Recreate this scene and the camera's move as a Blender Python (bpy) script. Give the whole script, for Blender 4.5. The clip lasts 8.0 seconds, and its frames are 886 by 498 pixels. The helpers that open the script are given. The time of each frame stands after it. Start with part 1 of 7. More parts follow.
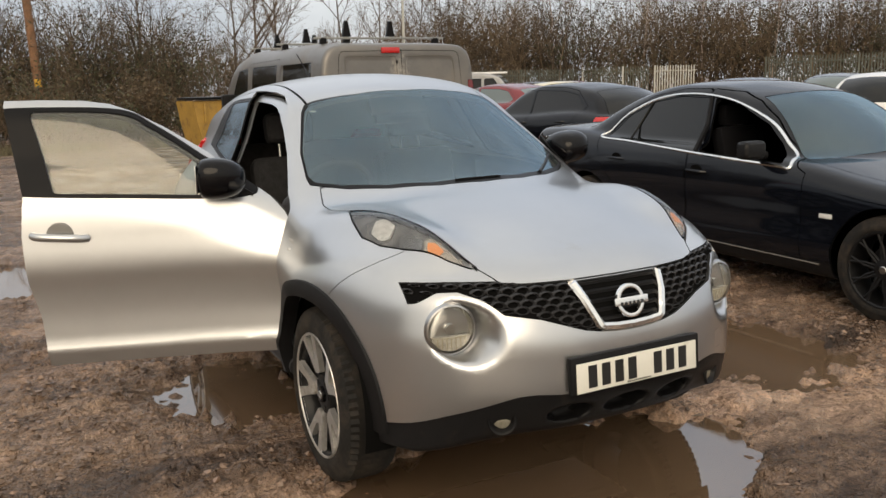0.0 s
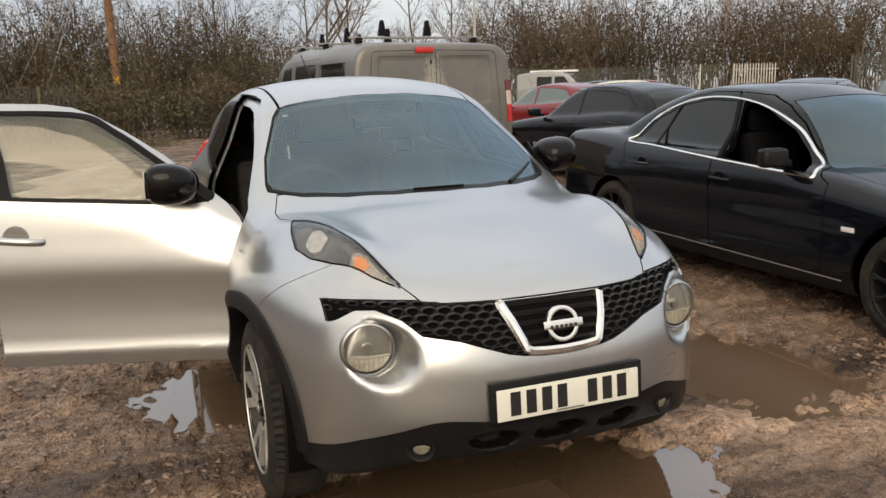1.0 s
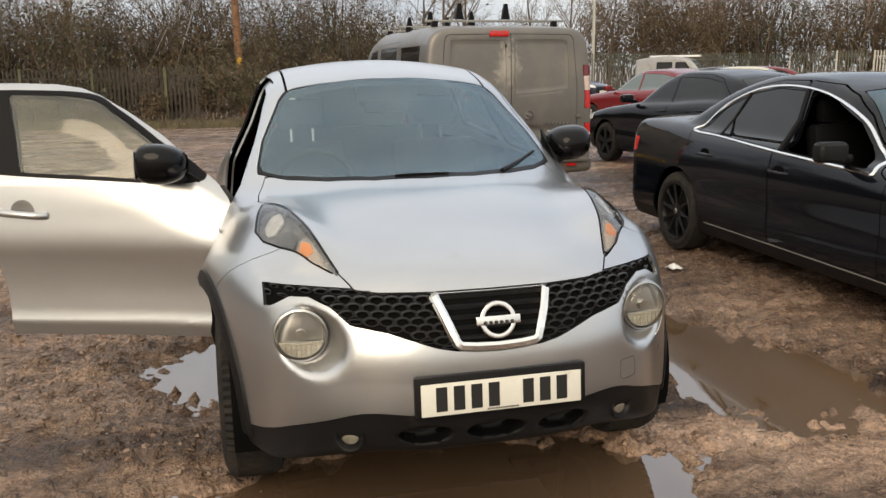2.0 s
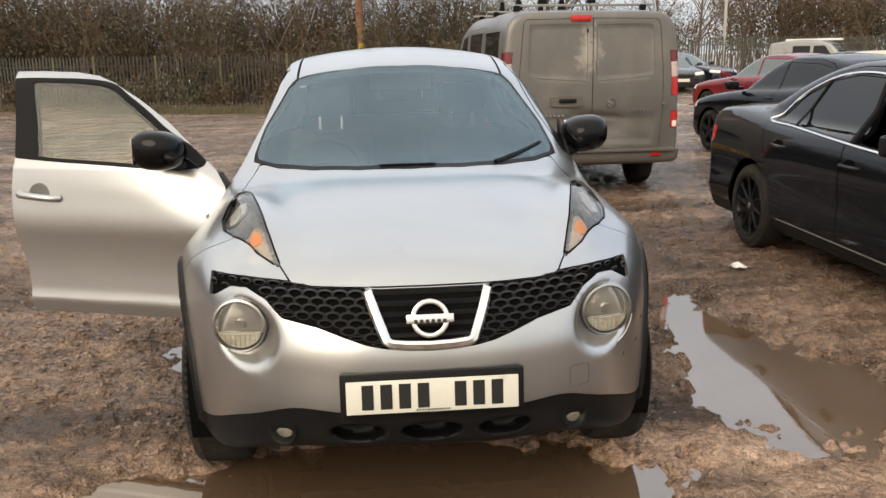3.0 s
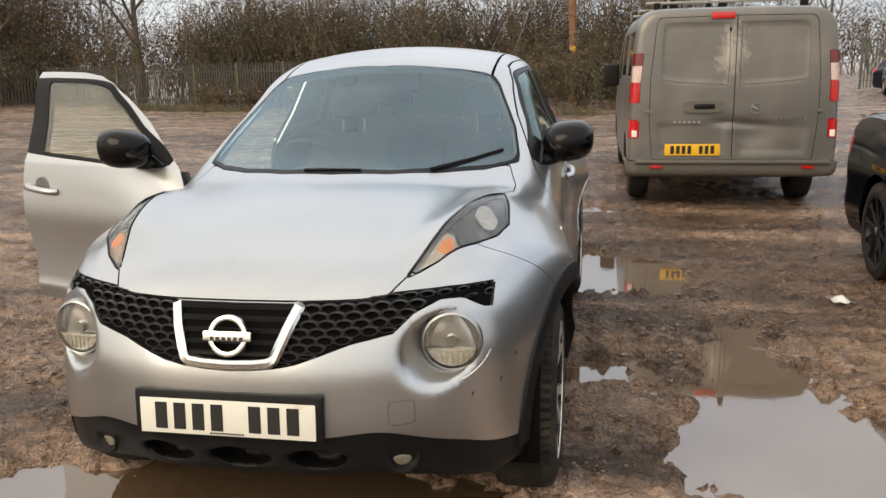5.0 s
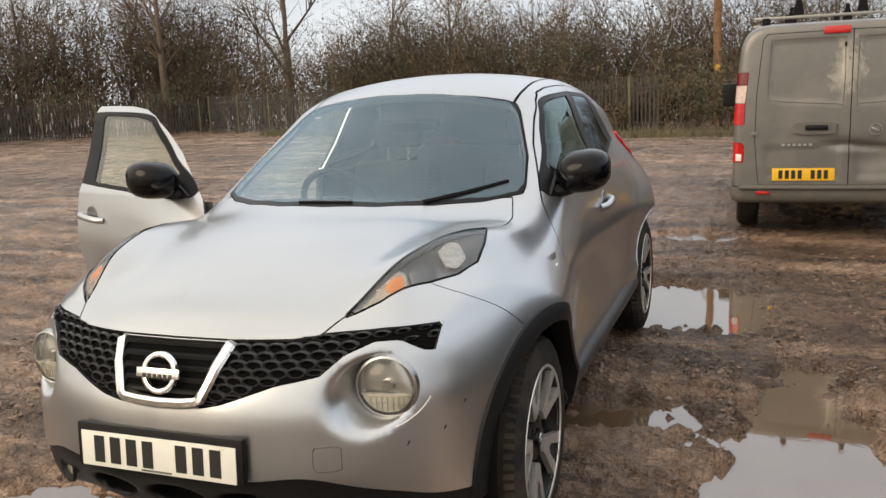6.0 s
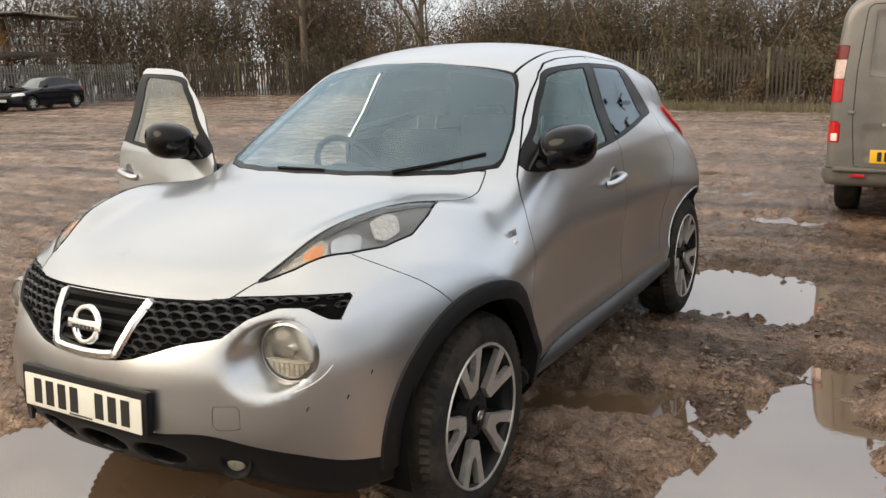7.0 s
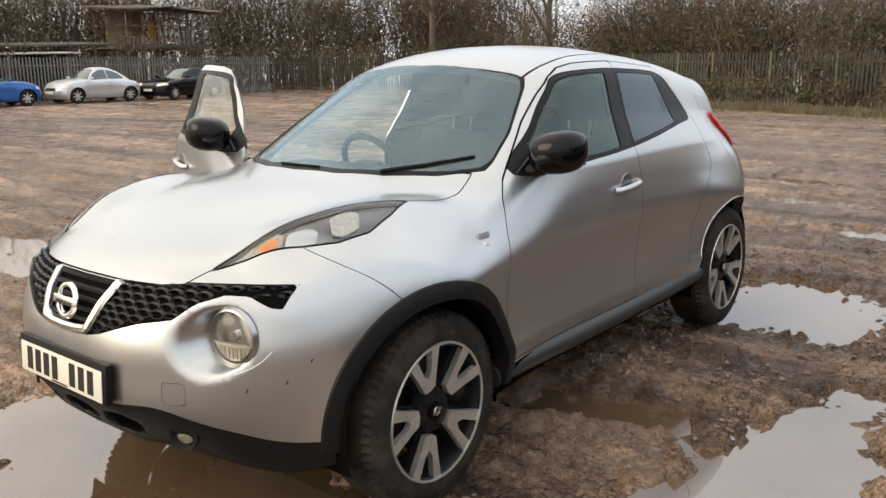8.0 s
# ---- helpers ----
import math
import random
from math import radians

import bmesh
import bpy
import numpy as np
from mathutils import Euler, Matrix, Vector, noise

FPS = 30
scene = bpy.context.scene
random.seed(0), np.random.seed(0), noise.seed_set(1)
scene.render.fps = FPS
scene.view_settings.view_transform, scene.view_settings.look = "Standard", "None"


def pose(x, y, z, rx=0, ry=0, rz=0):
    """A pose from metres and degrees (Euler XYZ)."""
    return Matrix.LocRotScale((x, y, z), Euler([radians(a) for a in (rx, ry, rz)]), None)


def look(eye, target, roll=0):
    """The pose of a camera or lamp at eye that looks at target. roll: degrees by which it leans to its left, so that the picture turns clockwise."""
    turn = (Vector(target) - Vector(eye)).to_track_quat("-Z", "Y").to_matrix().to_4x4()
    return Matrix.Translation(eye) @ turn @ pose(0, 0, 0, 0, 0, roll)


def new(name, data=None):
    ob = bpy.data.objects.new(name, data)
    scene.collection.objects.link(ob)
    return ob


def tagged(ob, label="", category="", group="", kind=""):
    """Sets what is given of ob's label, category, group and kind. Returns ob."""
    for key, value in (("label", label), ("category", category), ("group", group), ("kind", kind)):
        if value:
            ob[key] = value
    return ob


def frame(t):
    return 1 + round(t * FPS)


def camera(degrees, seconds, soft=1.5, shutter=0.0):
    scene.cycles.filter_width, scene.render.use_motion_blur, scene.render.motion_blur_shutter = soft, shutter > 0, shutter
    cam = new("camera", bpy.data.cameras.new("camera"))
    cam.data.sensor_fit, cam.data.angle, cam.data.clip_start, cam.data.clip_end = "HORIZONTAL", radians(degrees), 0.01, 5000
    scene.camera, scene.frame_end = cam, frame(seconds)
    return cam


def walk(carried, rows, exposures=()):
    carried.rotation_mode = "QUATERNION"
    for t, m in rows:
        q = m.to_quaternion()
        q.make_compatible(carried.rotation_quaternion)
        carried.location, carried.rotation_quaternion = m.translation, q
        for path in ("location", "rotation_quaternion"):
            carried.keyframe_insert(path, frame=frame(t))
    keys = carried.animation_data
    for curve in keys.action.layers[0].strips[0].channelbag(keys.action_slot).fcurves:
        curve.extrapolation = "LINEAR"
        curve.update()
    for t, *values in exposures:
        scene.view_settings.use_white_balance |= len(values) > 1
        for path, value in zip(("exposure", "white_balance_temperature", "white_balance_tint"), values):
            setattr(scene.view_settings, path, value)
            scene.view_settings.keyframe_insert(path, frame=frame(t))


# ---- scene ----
cam = camera(55.3, 8.0)
# The silver car stands a little lower on its driver's side; the path is given in the car's own frame
LEVEL = Matrix.Rotation(radians(-0.3), 4, "Y")
PATH = [
    (0, (-1.774, -2.944, 1.494), (-0.888, -1.194, 1.105), -1.8),
    (0.5, (-1.526, -2.991, 1.487), (-0.727, -1.203, 1.08), -1.2),
    (1, (-1.272, -3.018, 1.512), (-0.548, -1.195, 1.122), -1.6),
    (1.5, (-0.993, -3.131, 1.523), (-0.388, -1.267, 1.123), -1.1),
    (2, (-0.721, -3.129, 1.505), (-0.267, -1.228, 1.085), -1.0),
    (3.5, (0.117, -3.131, 1.505), (0.161, -1.183, 1.055), -1.2),
    (4, (0.383, -3.039, 1.511), (0.296, -1.091, 1.067), -1.4),
    (4.2, (0.523, -3.002, 1.504), (0.339, -1.06, 1.06), -1.8),
    (5.3, (1.12, -2.713, 1.454), (0.684, -0.803, 1.05), -1.3),
    (5.5, (1.211, -2.641, 1.47), (0.709, -0.741, 1.099), -1.5),
    (6, (1.494, -2.538, 1.464), (0.786, -0.703, 1.099), -2.6),
    (6.5, (1.786, -2.44, 1.48), (0.899, -0.694, 1.075), -2.3),
    (7, (2.035, -2.265, 1.46), (1.046, -0.581, 1.029), -1.5),
    (7.5, (2.284, -2.125, 1.468), (1.166, -0.517, 1.062), -0.9),
    (8, (2.513, -2.028, 1.478), (1.28, -0.515, 1.044), -0.6),
]
walk(cam, [(t, LEVEL @ look(eye, target, roll)) for t, eye, target, roll in PATH],
     [(0, -0.08), (1, 0.0), (2, 0.08), (4, 0.27), (5.5, 0.19), (6.5, 0.24), (8, 0.40)])

# ---- sky and sun: an overcast winter afternoon, the veiled sun low behind the camera ----
world = bpy.data.worlds.new("overcast_sky")
scene.world = world
world.use_nodes = True
wn = world.node_tree
sky = wn.nodes.new("ShaderNodeTexSky")
sky.sky_type, sky.sun_disc = "NISHITA", False
sky.sun_elevation, sky.sun_rotation, sky.altitude = radians(30), radians(212), 50
sky.air_density, sky.dust_density, sky.ozone_density = 1.0, 3.0, 1.0
# a full cloud deck, brighter overhead than at the horizon, under the blue
wco = wn.nodes.new("ShaderNodeTexCoord")
wsep = wn.nodes.new("ShaderNodeSeparateXYZ")
wn.links.new(wco.outputs["Generated"], wsep.inputs[0])
deck = wn.nodes.new("ShaderNodeMapRange")
deck.interpolation_type = "SMOOTHSTEP"
for i, v in enumerate((0.0, 0.5, 7.1, 11.0)):
    deck.inputs[1 + i].default_value = v
wn.links.new(wsep.outputs["Z"], deck.inputs[0])
cloud = wn.nodes.new("ShaderNodeTexNoise")
cloud.inputs["Scale"].default_value, cloud.inputs["Detail"].default_value, cloud.inputs["Roughness"].default_value = 2.2, 6, 0.6
flat = wn.nodes.new("ShaderNodeMapping")
flat.inputs["Scale"].default_value = (1, 1, 2.6)
wn.links.new(wco.outputs["Generated"], flat.inputs[0])
wn.links.new(flat.outputs[0], cloud.inputs["Vector"])
tone = wn.nodes.new("ShaderNodeValToRGB")
tone.color_ramp.elements[0].position, tone.color_ramp.elements[0].color = 0.32, (0.66, 0.70, 0.765, 1)
tone.color_ramp.elements[1].position, tone.color_ramp.elements[1].color = 0.68, (1.10, 1.09, 1.065, 1)
wn.links.new(cloud.outputs["Fac"], tone.inputs[0])
# the veiled sun: the whole deck is warmer and brighter towards it, cooler away from it
SUNWARD = Vector((-math.sin(radians(32)) * 0.86, -math.cos(radians(32)) * 0.86, 0.5)).normalized()
toward = wn.nodes.new("ShaderNodeVectorMath")
toward.operation, toward.inputs[1].default_value = "DOT_PRODUCT", SUNWARD
wn.links.new(wco.outputs["Generated"], toward.inputs[0])
glow = wn.nodes.new("ShaderNodeValToRGB")
glow.color_ramp.interpolation = "EASE"
glow.color_ramp.elements[0].position, glow.color_ramp.elements[0].color = 0.25, (0.95, 0.97, 1.0, 1)
glow.color_ramp.elements[1].position, glow.color_ramp.elements[1].color = 0.95, (1.30, 1.19, 1.01, 1)
half = wn.nodes.new("ShaderNodeMath")
half.operation, half.inputs[1].default_value, half.inputs[2].default_value = "MULTIPLY_ADD", 0.5, 0.5
wn.links.new(toward.outputs["Value"], half.inputs[0])
wn.links.new(half.outputs[0], glow.inputs[0])
tinted = wn.nodes.new("ShaderNodeVectorMath")
tinted.operation = "MULTIPLY"
wn.links.new(tone.outputs[0], tinted.inputs[0])
wn.links.new(glow.outputs[0], tinted.inputs[1])
lit = wn.nodes.new("ShaderNodeVectorMath")
lit.operation = "SCALE"
wn.links.new(tinted.outputs[0], lit.inputs[0])
wn.links.new(deck.outputs[0], lit.inputs["Scale"])
veil = wn.nodes.new("ShaderNodeMix")
veil.data_type = "RGBA"
veil.inputs[0].default_value = 0.85
wn.links.new(sky.outputs[0], veil.inputs[6])
wn.links.new(lit.outputs[0], veil.inputs[7])
wn.links.new(veil.outputs[2], wn.nodes["Background"].inputs[0])
wn.nodes["Background"].inputs[1].default_value = 0.12
sun = new("sun", bpy.data.lights.new("sun", "SUN"))
sun.data.energy, sun.data.angle, sun.data.color = 1.5, radians(42), (1.0, 0.80, 0.56)
sun.matrix_basis = look((0, 0, 0), (math.sin(radians(32)) * 0.86, math.cos(radians(32)) * 0.86, -0.5))

# ---- shape helpers ----
def curve(*pts):
    """A smooth curve y(x) through a few (x, y)."""
    x, y = np.array([p[0] for p in pts], float), np.array([p[1] for p in pts], float)
    d = np.diff(y) / np.diff(x)
    m = np.concatenate(([d[0]], (d[:-1] * np.diff(x)[1:] + d[1:] * np.diff(x)[:-1]) / (x[2:] - x[:-2]), [d[-1]]))

    def at(v):
        v = np.clip(v, x[0], x[-1])
        i = np.clip(np.searchsorted(x, v) - 1, 0, len(x) - 2)
        h = x[i + 1] - x[i]
        t = (v - x[i]) / h
        return ((1 + 2 * t) * (1 - t) ** 2 * y[i] + t * (1 - t) ** 2 * h * m[i]
                + t * t * (3 - 2 * t) * y[i + 1] + t * t * (t - 1) * h * m[i + 1])
    return at


def smax(a, b, k):
    h = np.maximum(k - np.abs(a - b), 0) / k
    return np.maximum(a, b) + h * h * k / 4


def smin(a, b, k):
    return -smax(-a, -b, k)


def bump(v):
    return np.exp(-v * v)


def ramp(v, a, b):
    t = np.clip((v - a) / (b - a), 0, 1)
    return t * t * (3 - 2 * t)


def outline(pts, n=8, closed=True):
    """A rounded closed line through a few points of a plane."""
    p = np.array(pts, float)
    k, out = len(p), []
    for i in range(k):
        a, b, c, d = p[i - 1], p[i], p[(i + 1) % k], p[(i + 2) % k]
        for t in np.arange(n) / n:
            out.append(0.5 * (2 * b + (c - a) * t + (2 * a - 5 * b + 4 * c - d) * t * t + (3 * b - a - 3 * c + d) * t ** 3))
    return np.array(out)


def inside(pts, smooth=0):
    """The signed distance from a closed line of a plane, negative inside, as a function of (u, v)."""
    p = outline(pts, smooth) if smooth else np.array(pts, float)

    def at(u, v):
        best, sign = np.full(u.shape, 1e9), np.ones(u.shape)
        for i in range(len(p)):
            (ax, ay), (bx, by) = p[i - 1], p[i]
            ex, ey, wx, wy = bx - ax, by - ay, u - ax, v - ay
            t = np.clip((wx * ex + wy * ey) / (ex * ex + ey * ey + 1e-12), 0, 1)
            best = np.minimum(best, (wx - ex * t) ** 2 + (wy - ey * t) ** 2)
            c1, c2, c3 = v >= ay, v < by, ex * wy > ey * wx
            sign = np.where((c1 & c2 & c3) | (~c1 & ~c2 & ~c3), -sign, sign)
        return sign * np.sqrt(best)
    return at


def gradient(f, p, e=0.002):
    g = np.stack([f(p + e * np.eye(3)[i]) - f(p - e * np.eye(3)[i]) for i in range(3)], 1)
    return g / (np.linalg.norm(g, axis=1, keepdims=True) + 1e-9), np.linalg.norm(g, axis=1) / (2 * e)


def settle(f, p, rounds=3):
    """Points drawn onto the surface f = 0."""
    for _ in range(rounds):
        g, s = gradient(f, p)
        p = p - g * np.clip(f(p) / np.maximum(s, 0.2), -0.05, 0.05)[:, None]
    return p


def skin(f, low, high, step):
    """The surface f = 0 within a box as (points, triangles)."""
    low, n = np.array(low, float), [int(math.ceil((b - a) / step)) + 1 for a, b in zip(low, high)]
    axes = [low[i] + step * np.arange(n[i]) for i in range(3)]
    g = np.stack(np.meshgrid(*axes, indexing="ij"), -1)
    v = np.concatenate([f(row.reshape(-1, 3)).reshape(1, n[1], n[2]) for row in g])
    neg = v < 0
    total, count = np.zeros([k - 1 for k in n] + [3]), np.zeros([k - 1 for k in n])
    corner = lambda a, d: a[d[0]:a.shape[0] - 1 + d[0], d[1]:a.shape[1] - 1 + d[1], d[2]:a.shape[2] - 1 + d[2]]
    cube = [(i, j, k) for i in (0, 1) for j in (0, 1) for k in (0, 1)]
    for a in cube:
        for ax in range(3):
            if a[ax]:
                continue
            b = tuple(1 if i == ax else a[i] for i in range(3))
            va, vb, na, nb = corner(v, a), corner(v, b), corner(neg, a), corner(neg, b)
            cut = na != nb
            t = np.where(cut, va / np.where(cut, va - vb, 1), 0)
            at = np.stack([np.full(t.shape, float(a[i])) if i != ax else t for i in range(3)], -1)
            total += at * cut[..., None]
            count += cut
    used = count > 0
    index = np.full(count.shape, -1)
    index[used] = np.arange(used.sum())
    cells = np.argwhere(used)
    pts = low + step * (cells + total[used] / count[used][:, None])
    quads = []
    for ax in range(3):
        u, w = (ax + 1) % 3, (ax + 2) % 3
        lo = [slice(1, n[i] - 1) for i in range(3)]
        lo[ax] = slice(0, n[ax] - 1)
        hi = list(lo)
        hi[ax] = slice(1, n[ax])
        a, b = neg[tuple(lo)], neg[tuple(hi)]
        e = np.argwhere(a != b)
        off = [1, 1, 1]
        off[ax] = 0
        e = e + off
        up = a[a != b]
        def cell(du, dw):
            c = e.copy()
            c[:, u] -= du
            c[:, w] -= dw
            return index[c[:, 0], c[:, 1], c[:, 2]]
        q = np.stack([cell(1, 1), cell(0, 1), cell(0, 0), cell(1, 0)], 1)
        q[~up] = q[~up][:, ::-1]
        quads.append(q)
    q = np.concatenate(quads)
    q = q[(q >= 0).all(1)]
    pts = settle(f, pts)
    return pts, np.concatenate([q[:, [0, 1, 2]], q[:, [0, 2, 3]]])


def clip(pts, tris, g, keep=-1):
    """The part of a triangle mesh where g (a value a point) is negative (keep=-1) or positive (keep=1)."""
    g = g * -keep
    g = np.where(np.abs(g) < 1e-6, 1e-6, g)
    ins = g < 0
    n = ins[tris].sum(1)
    whole = tris[n == 3]
    new_pts, edge, extra = [], {}, []

    def cross(a, b):
        key = (a, b) if a < b else (b, a)
        if key not in edge:
            t = g[key[0]] / (g[key[0]] - g[key[1]])
            edge[key] = len(pts) + len(new_pts)
            new_pts.append(pts[key[0]] * (1 - t) + pts[key[1]] * t)
        return edge[key]
    for t in tris[(n == 1) | (n == 2)]:
        t = [int(i) for i in t]
        k = [i for i in range(3) if ins[t[i]] == (sum(ins[j] for j in t) == 1)][0]
        a, b, c = t[k], t[(k + 1) % 3], t[(k + 2) % 3]
        ab, ac = cross(a, b), cross(a, c)
        if ins[a]:
            extra.append((a, ab, ac))
        else:
            extra += [(ab, b, c), (ab, c, ac)]
    allp = np.concatenate([pts, np.array(new_pts).reshape(-1, 3)])
    allt = np.concatenate([whole, np.array(extra, int).reshape(-1, 3)])
    used = np.unique(allt)
    back = np.zeros(len(allp), int)
    back[used] = np.arange(len(used))
    return allp[used], back[allt]


def rim(tris):
    """The open edges of a triangle mesh."""
    e = np.concatenate([tris[:, [0, 1]], tris[:, [1, 2]], tris[:, [2, 0]]])
    key = np.sort(e, 1)
    _, first, num = np.unique(key, axis=0, return_index=True, return_counts=True)
    return e[first[num == 1]]


def sheet(pts, tris, normals, depth, lift=0.0):
    """A mesh datablock of a skin piece with turned-in edges of the given depth."""
    pts = pts + normals * lift
    k = len(pts)
    faces = tris.tolist()
    verts, norm = pts, normals
    if depth:
        e = rim(tris)
        ids = np.unique(e)
        back = {int(i): k + 2 * j for j, i in enumerate(ids)}
        turned = np.stack([pts[ids], pts[ids] - normals[ids] * depth], 1).reshape(-1, 3)
        verts = np.concatenate([pts, turned])
        faces += [(back[int(b)], back[int(a)], back[int(a)] + 1, back[int(b)] + 1) for a, b in e]
    me = bpy.data.meshes.new("sheet")
    me.from_pydata(verts.tolist(), [], faces)
    me.polygons.foreach_set("use_smooth", [i < len(tris) for i in range(len(faces))])
    me.update()
    return me


def solid(bm, smooth=True):
    me = bpy.data.meshes.new("solid")
    bm.to_mesh(me)
    bm.free()
    if smooth:
        me.polygons.foreach_set("use_smooth", [True] * len(me.polygons))
        me.set_sharp_from_angle(angle=radians(35))
    return me


def part(name, data, material, parent=None, label="", at=None):
    """One mesh object under a thing or a part."""
    if isinstance(data, bmesh.types.BMesh):
        data = solid(data)
    if material and not data.materials:
        data.materials.append(material)
    ob = new(name, data)
    ob.parent = parent
    if at is not None:
        ob.matrix_basis = at
    return tagged(ob, label=label)


def thing(name, label, category, at=None, group="", kind=""):
    ob = new(name)
    if at is not None:
        ob.matrix_basis = at
    return tagged(ob, label, category, group, kind)


def box(sx, sy, sz, x=0, y=0, z=0, bevel=0.0, turn=None, bm=None, segs=2):
    """A box of the given sizes centred at x, y with its foot at z, with rounded edges."""
    bm = bm or bmesh.new()
    m = Matrix.Translation((x, y, z + sz / 2)) @ (turn.to_4x4() if turn else Matrix()) @ Matrix.Diagonal((sx, sy, sz, 1))
    made = bmesh.ops.create_cube(bm, size=1, matrix=m)
    if bevel:
        es = list({e for v in made["verts"] for e in v.link_edges})
        bmesh.ops.bevel(bm, geom=es, offset=bevel, segments=segs, affect="EDGES", profile=0.6)
    return bm


def rod(a, b, r, r2=None, n=10, bm=None):
    """A round rod from a to b."""
    bm = bm or bmesh.new()
    a, b = Vector(a), Vector(b)
    m = Matrix.Translation((a + b) / 2) @ (b - a).to_track_quat("Z", "Y").to_matrix().to_4x4()
    bmesh.ops.create_cone(bm, cap_ends=True, segments=n, radius1=r, radius2=r if r2 is None else r2, depth=(b - a).length, matrix=m)
    return bm


def lathe(profile, n=48, axis="X", bm=None, at=(0, 0, 0)):
    """A turned body: profile rows (along the axis, radius)."""
    bm = bm or bmesh.new()
    rings = []
    for s, r in profile:
        ring = []
        for i in range(n):
            c, d = r * math.cos(2 * math.pi * i / n), r * math.sin(2 * math.pi * i / n)
            v = {"X": (s, c, d), "Y": (c, s, d), "Z": (c, d, s)}[axis]
            ring.append(bm.verts.new((v[0] + at[0], v[1] + at[1], v[2] + at[2])))
        rings.append(ring)
    for a, b in zip(rings, rings[1:]):
        for i in range(n):
            bm.faces.new((a[i - 1], a[i], b[i], b[i - 1]))
    bmesh.ops.recalc_face_normals(bm, faces=bm.faces)
    return bm


def tube(pts, r, n=8, closed=False, bm=None, taper=None):
    """A round tube along a line of points."""
    bm = bm or bmesh.new()
    pts = [Vector(p) for p in pts]
    rings, k = [], len(pts)
    for i, p in enumerate(pts):
        d = (pts[(i + 1) % k] - pts[i - 1]) if closed or 0 < i < k - 1 else (pts[1] - pts[0] if i == 0 else pts[-1] - pts[-2])
        q = d.to_track_quat("Z", "Y")
        rr = r if taper is None else r + (taper - r) * i / (k - 1)
        rings.append([bm.verts.new(p + q @ Vector((rr * math.cos(2 * math.pi * j / n), rr * math.sin(2 * math.pi * j / n), 0))) for j in range(n)])
    for i in range(k if closed else k - 1):
        a, b = rings[i], rings[(i + 1) % k]
        best = 0
        if closed and i == k - 1:
            best = min(range(n), key=lambda s: (a[0].co - b[s].co).length)
        for j in range(n):
            bm.faces.new((a[j], a[(j + 1) % n], b[(j + 1 + best) % n], b[(j + best) % n]))
    if not closed:
        bm.faces.new(rings[0][::-1])
        bm.faces.new(rings[-1])
    return bm


def plate(pts, depth, bm=None, m=None):
    """A flat closed outline (x, z) pushed through in y by depth."""
    bm = bm or bmesh.new()
    a = [bm.verts.new((p[0], 0, p[1])) for p in pts]
    b = [bm.verts.new((p[0], depth, p[1])) for p in pts]
    f = [bm.faces.new(a), bm.faces.new(b[::-1])]
    for i in range(len(a)):
        f.append(bm.faces.new((a[i - 1], b[i - 1], b[i], a[i])))
    bmesh.ops.recalc_face_normals(bm, faces=f)
    if m is not None:
        bmesh.ops.transform(bm, matrix=m, verts=a + b)
    return bm

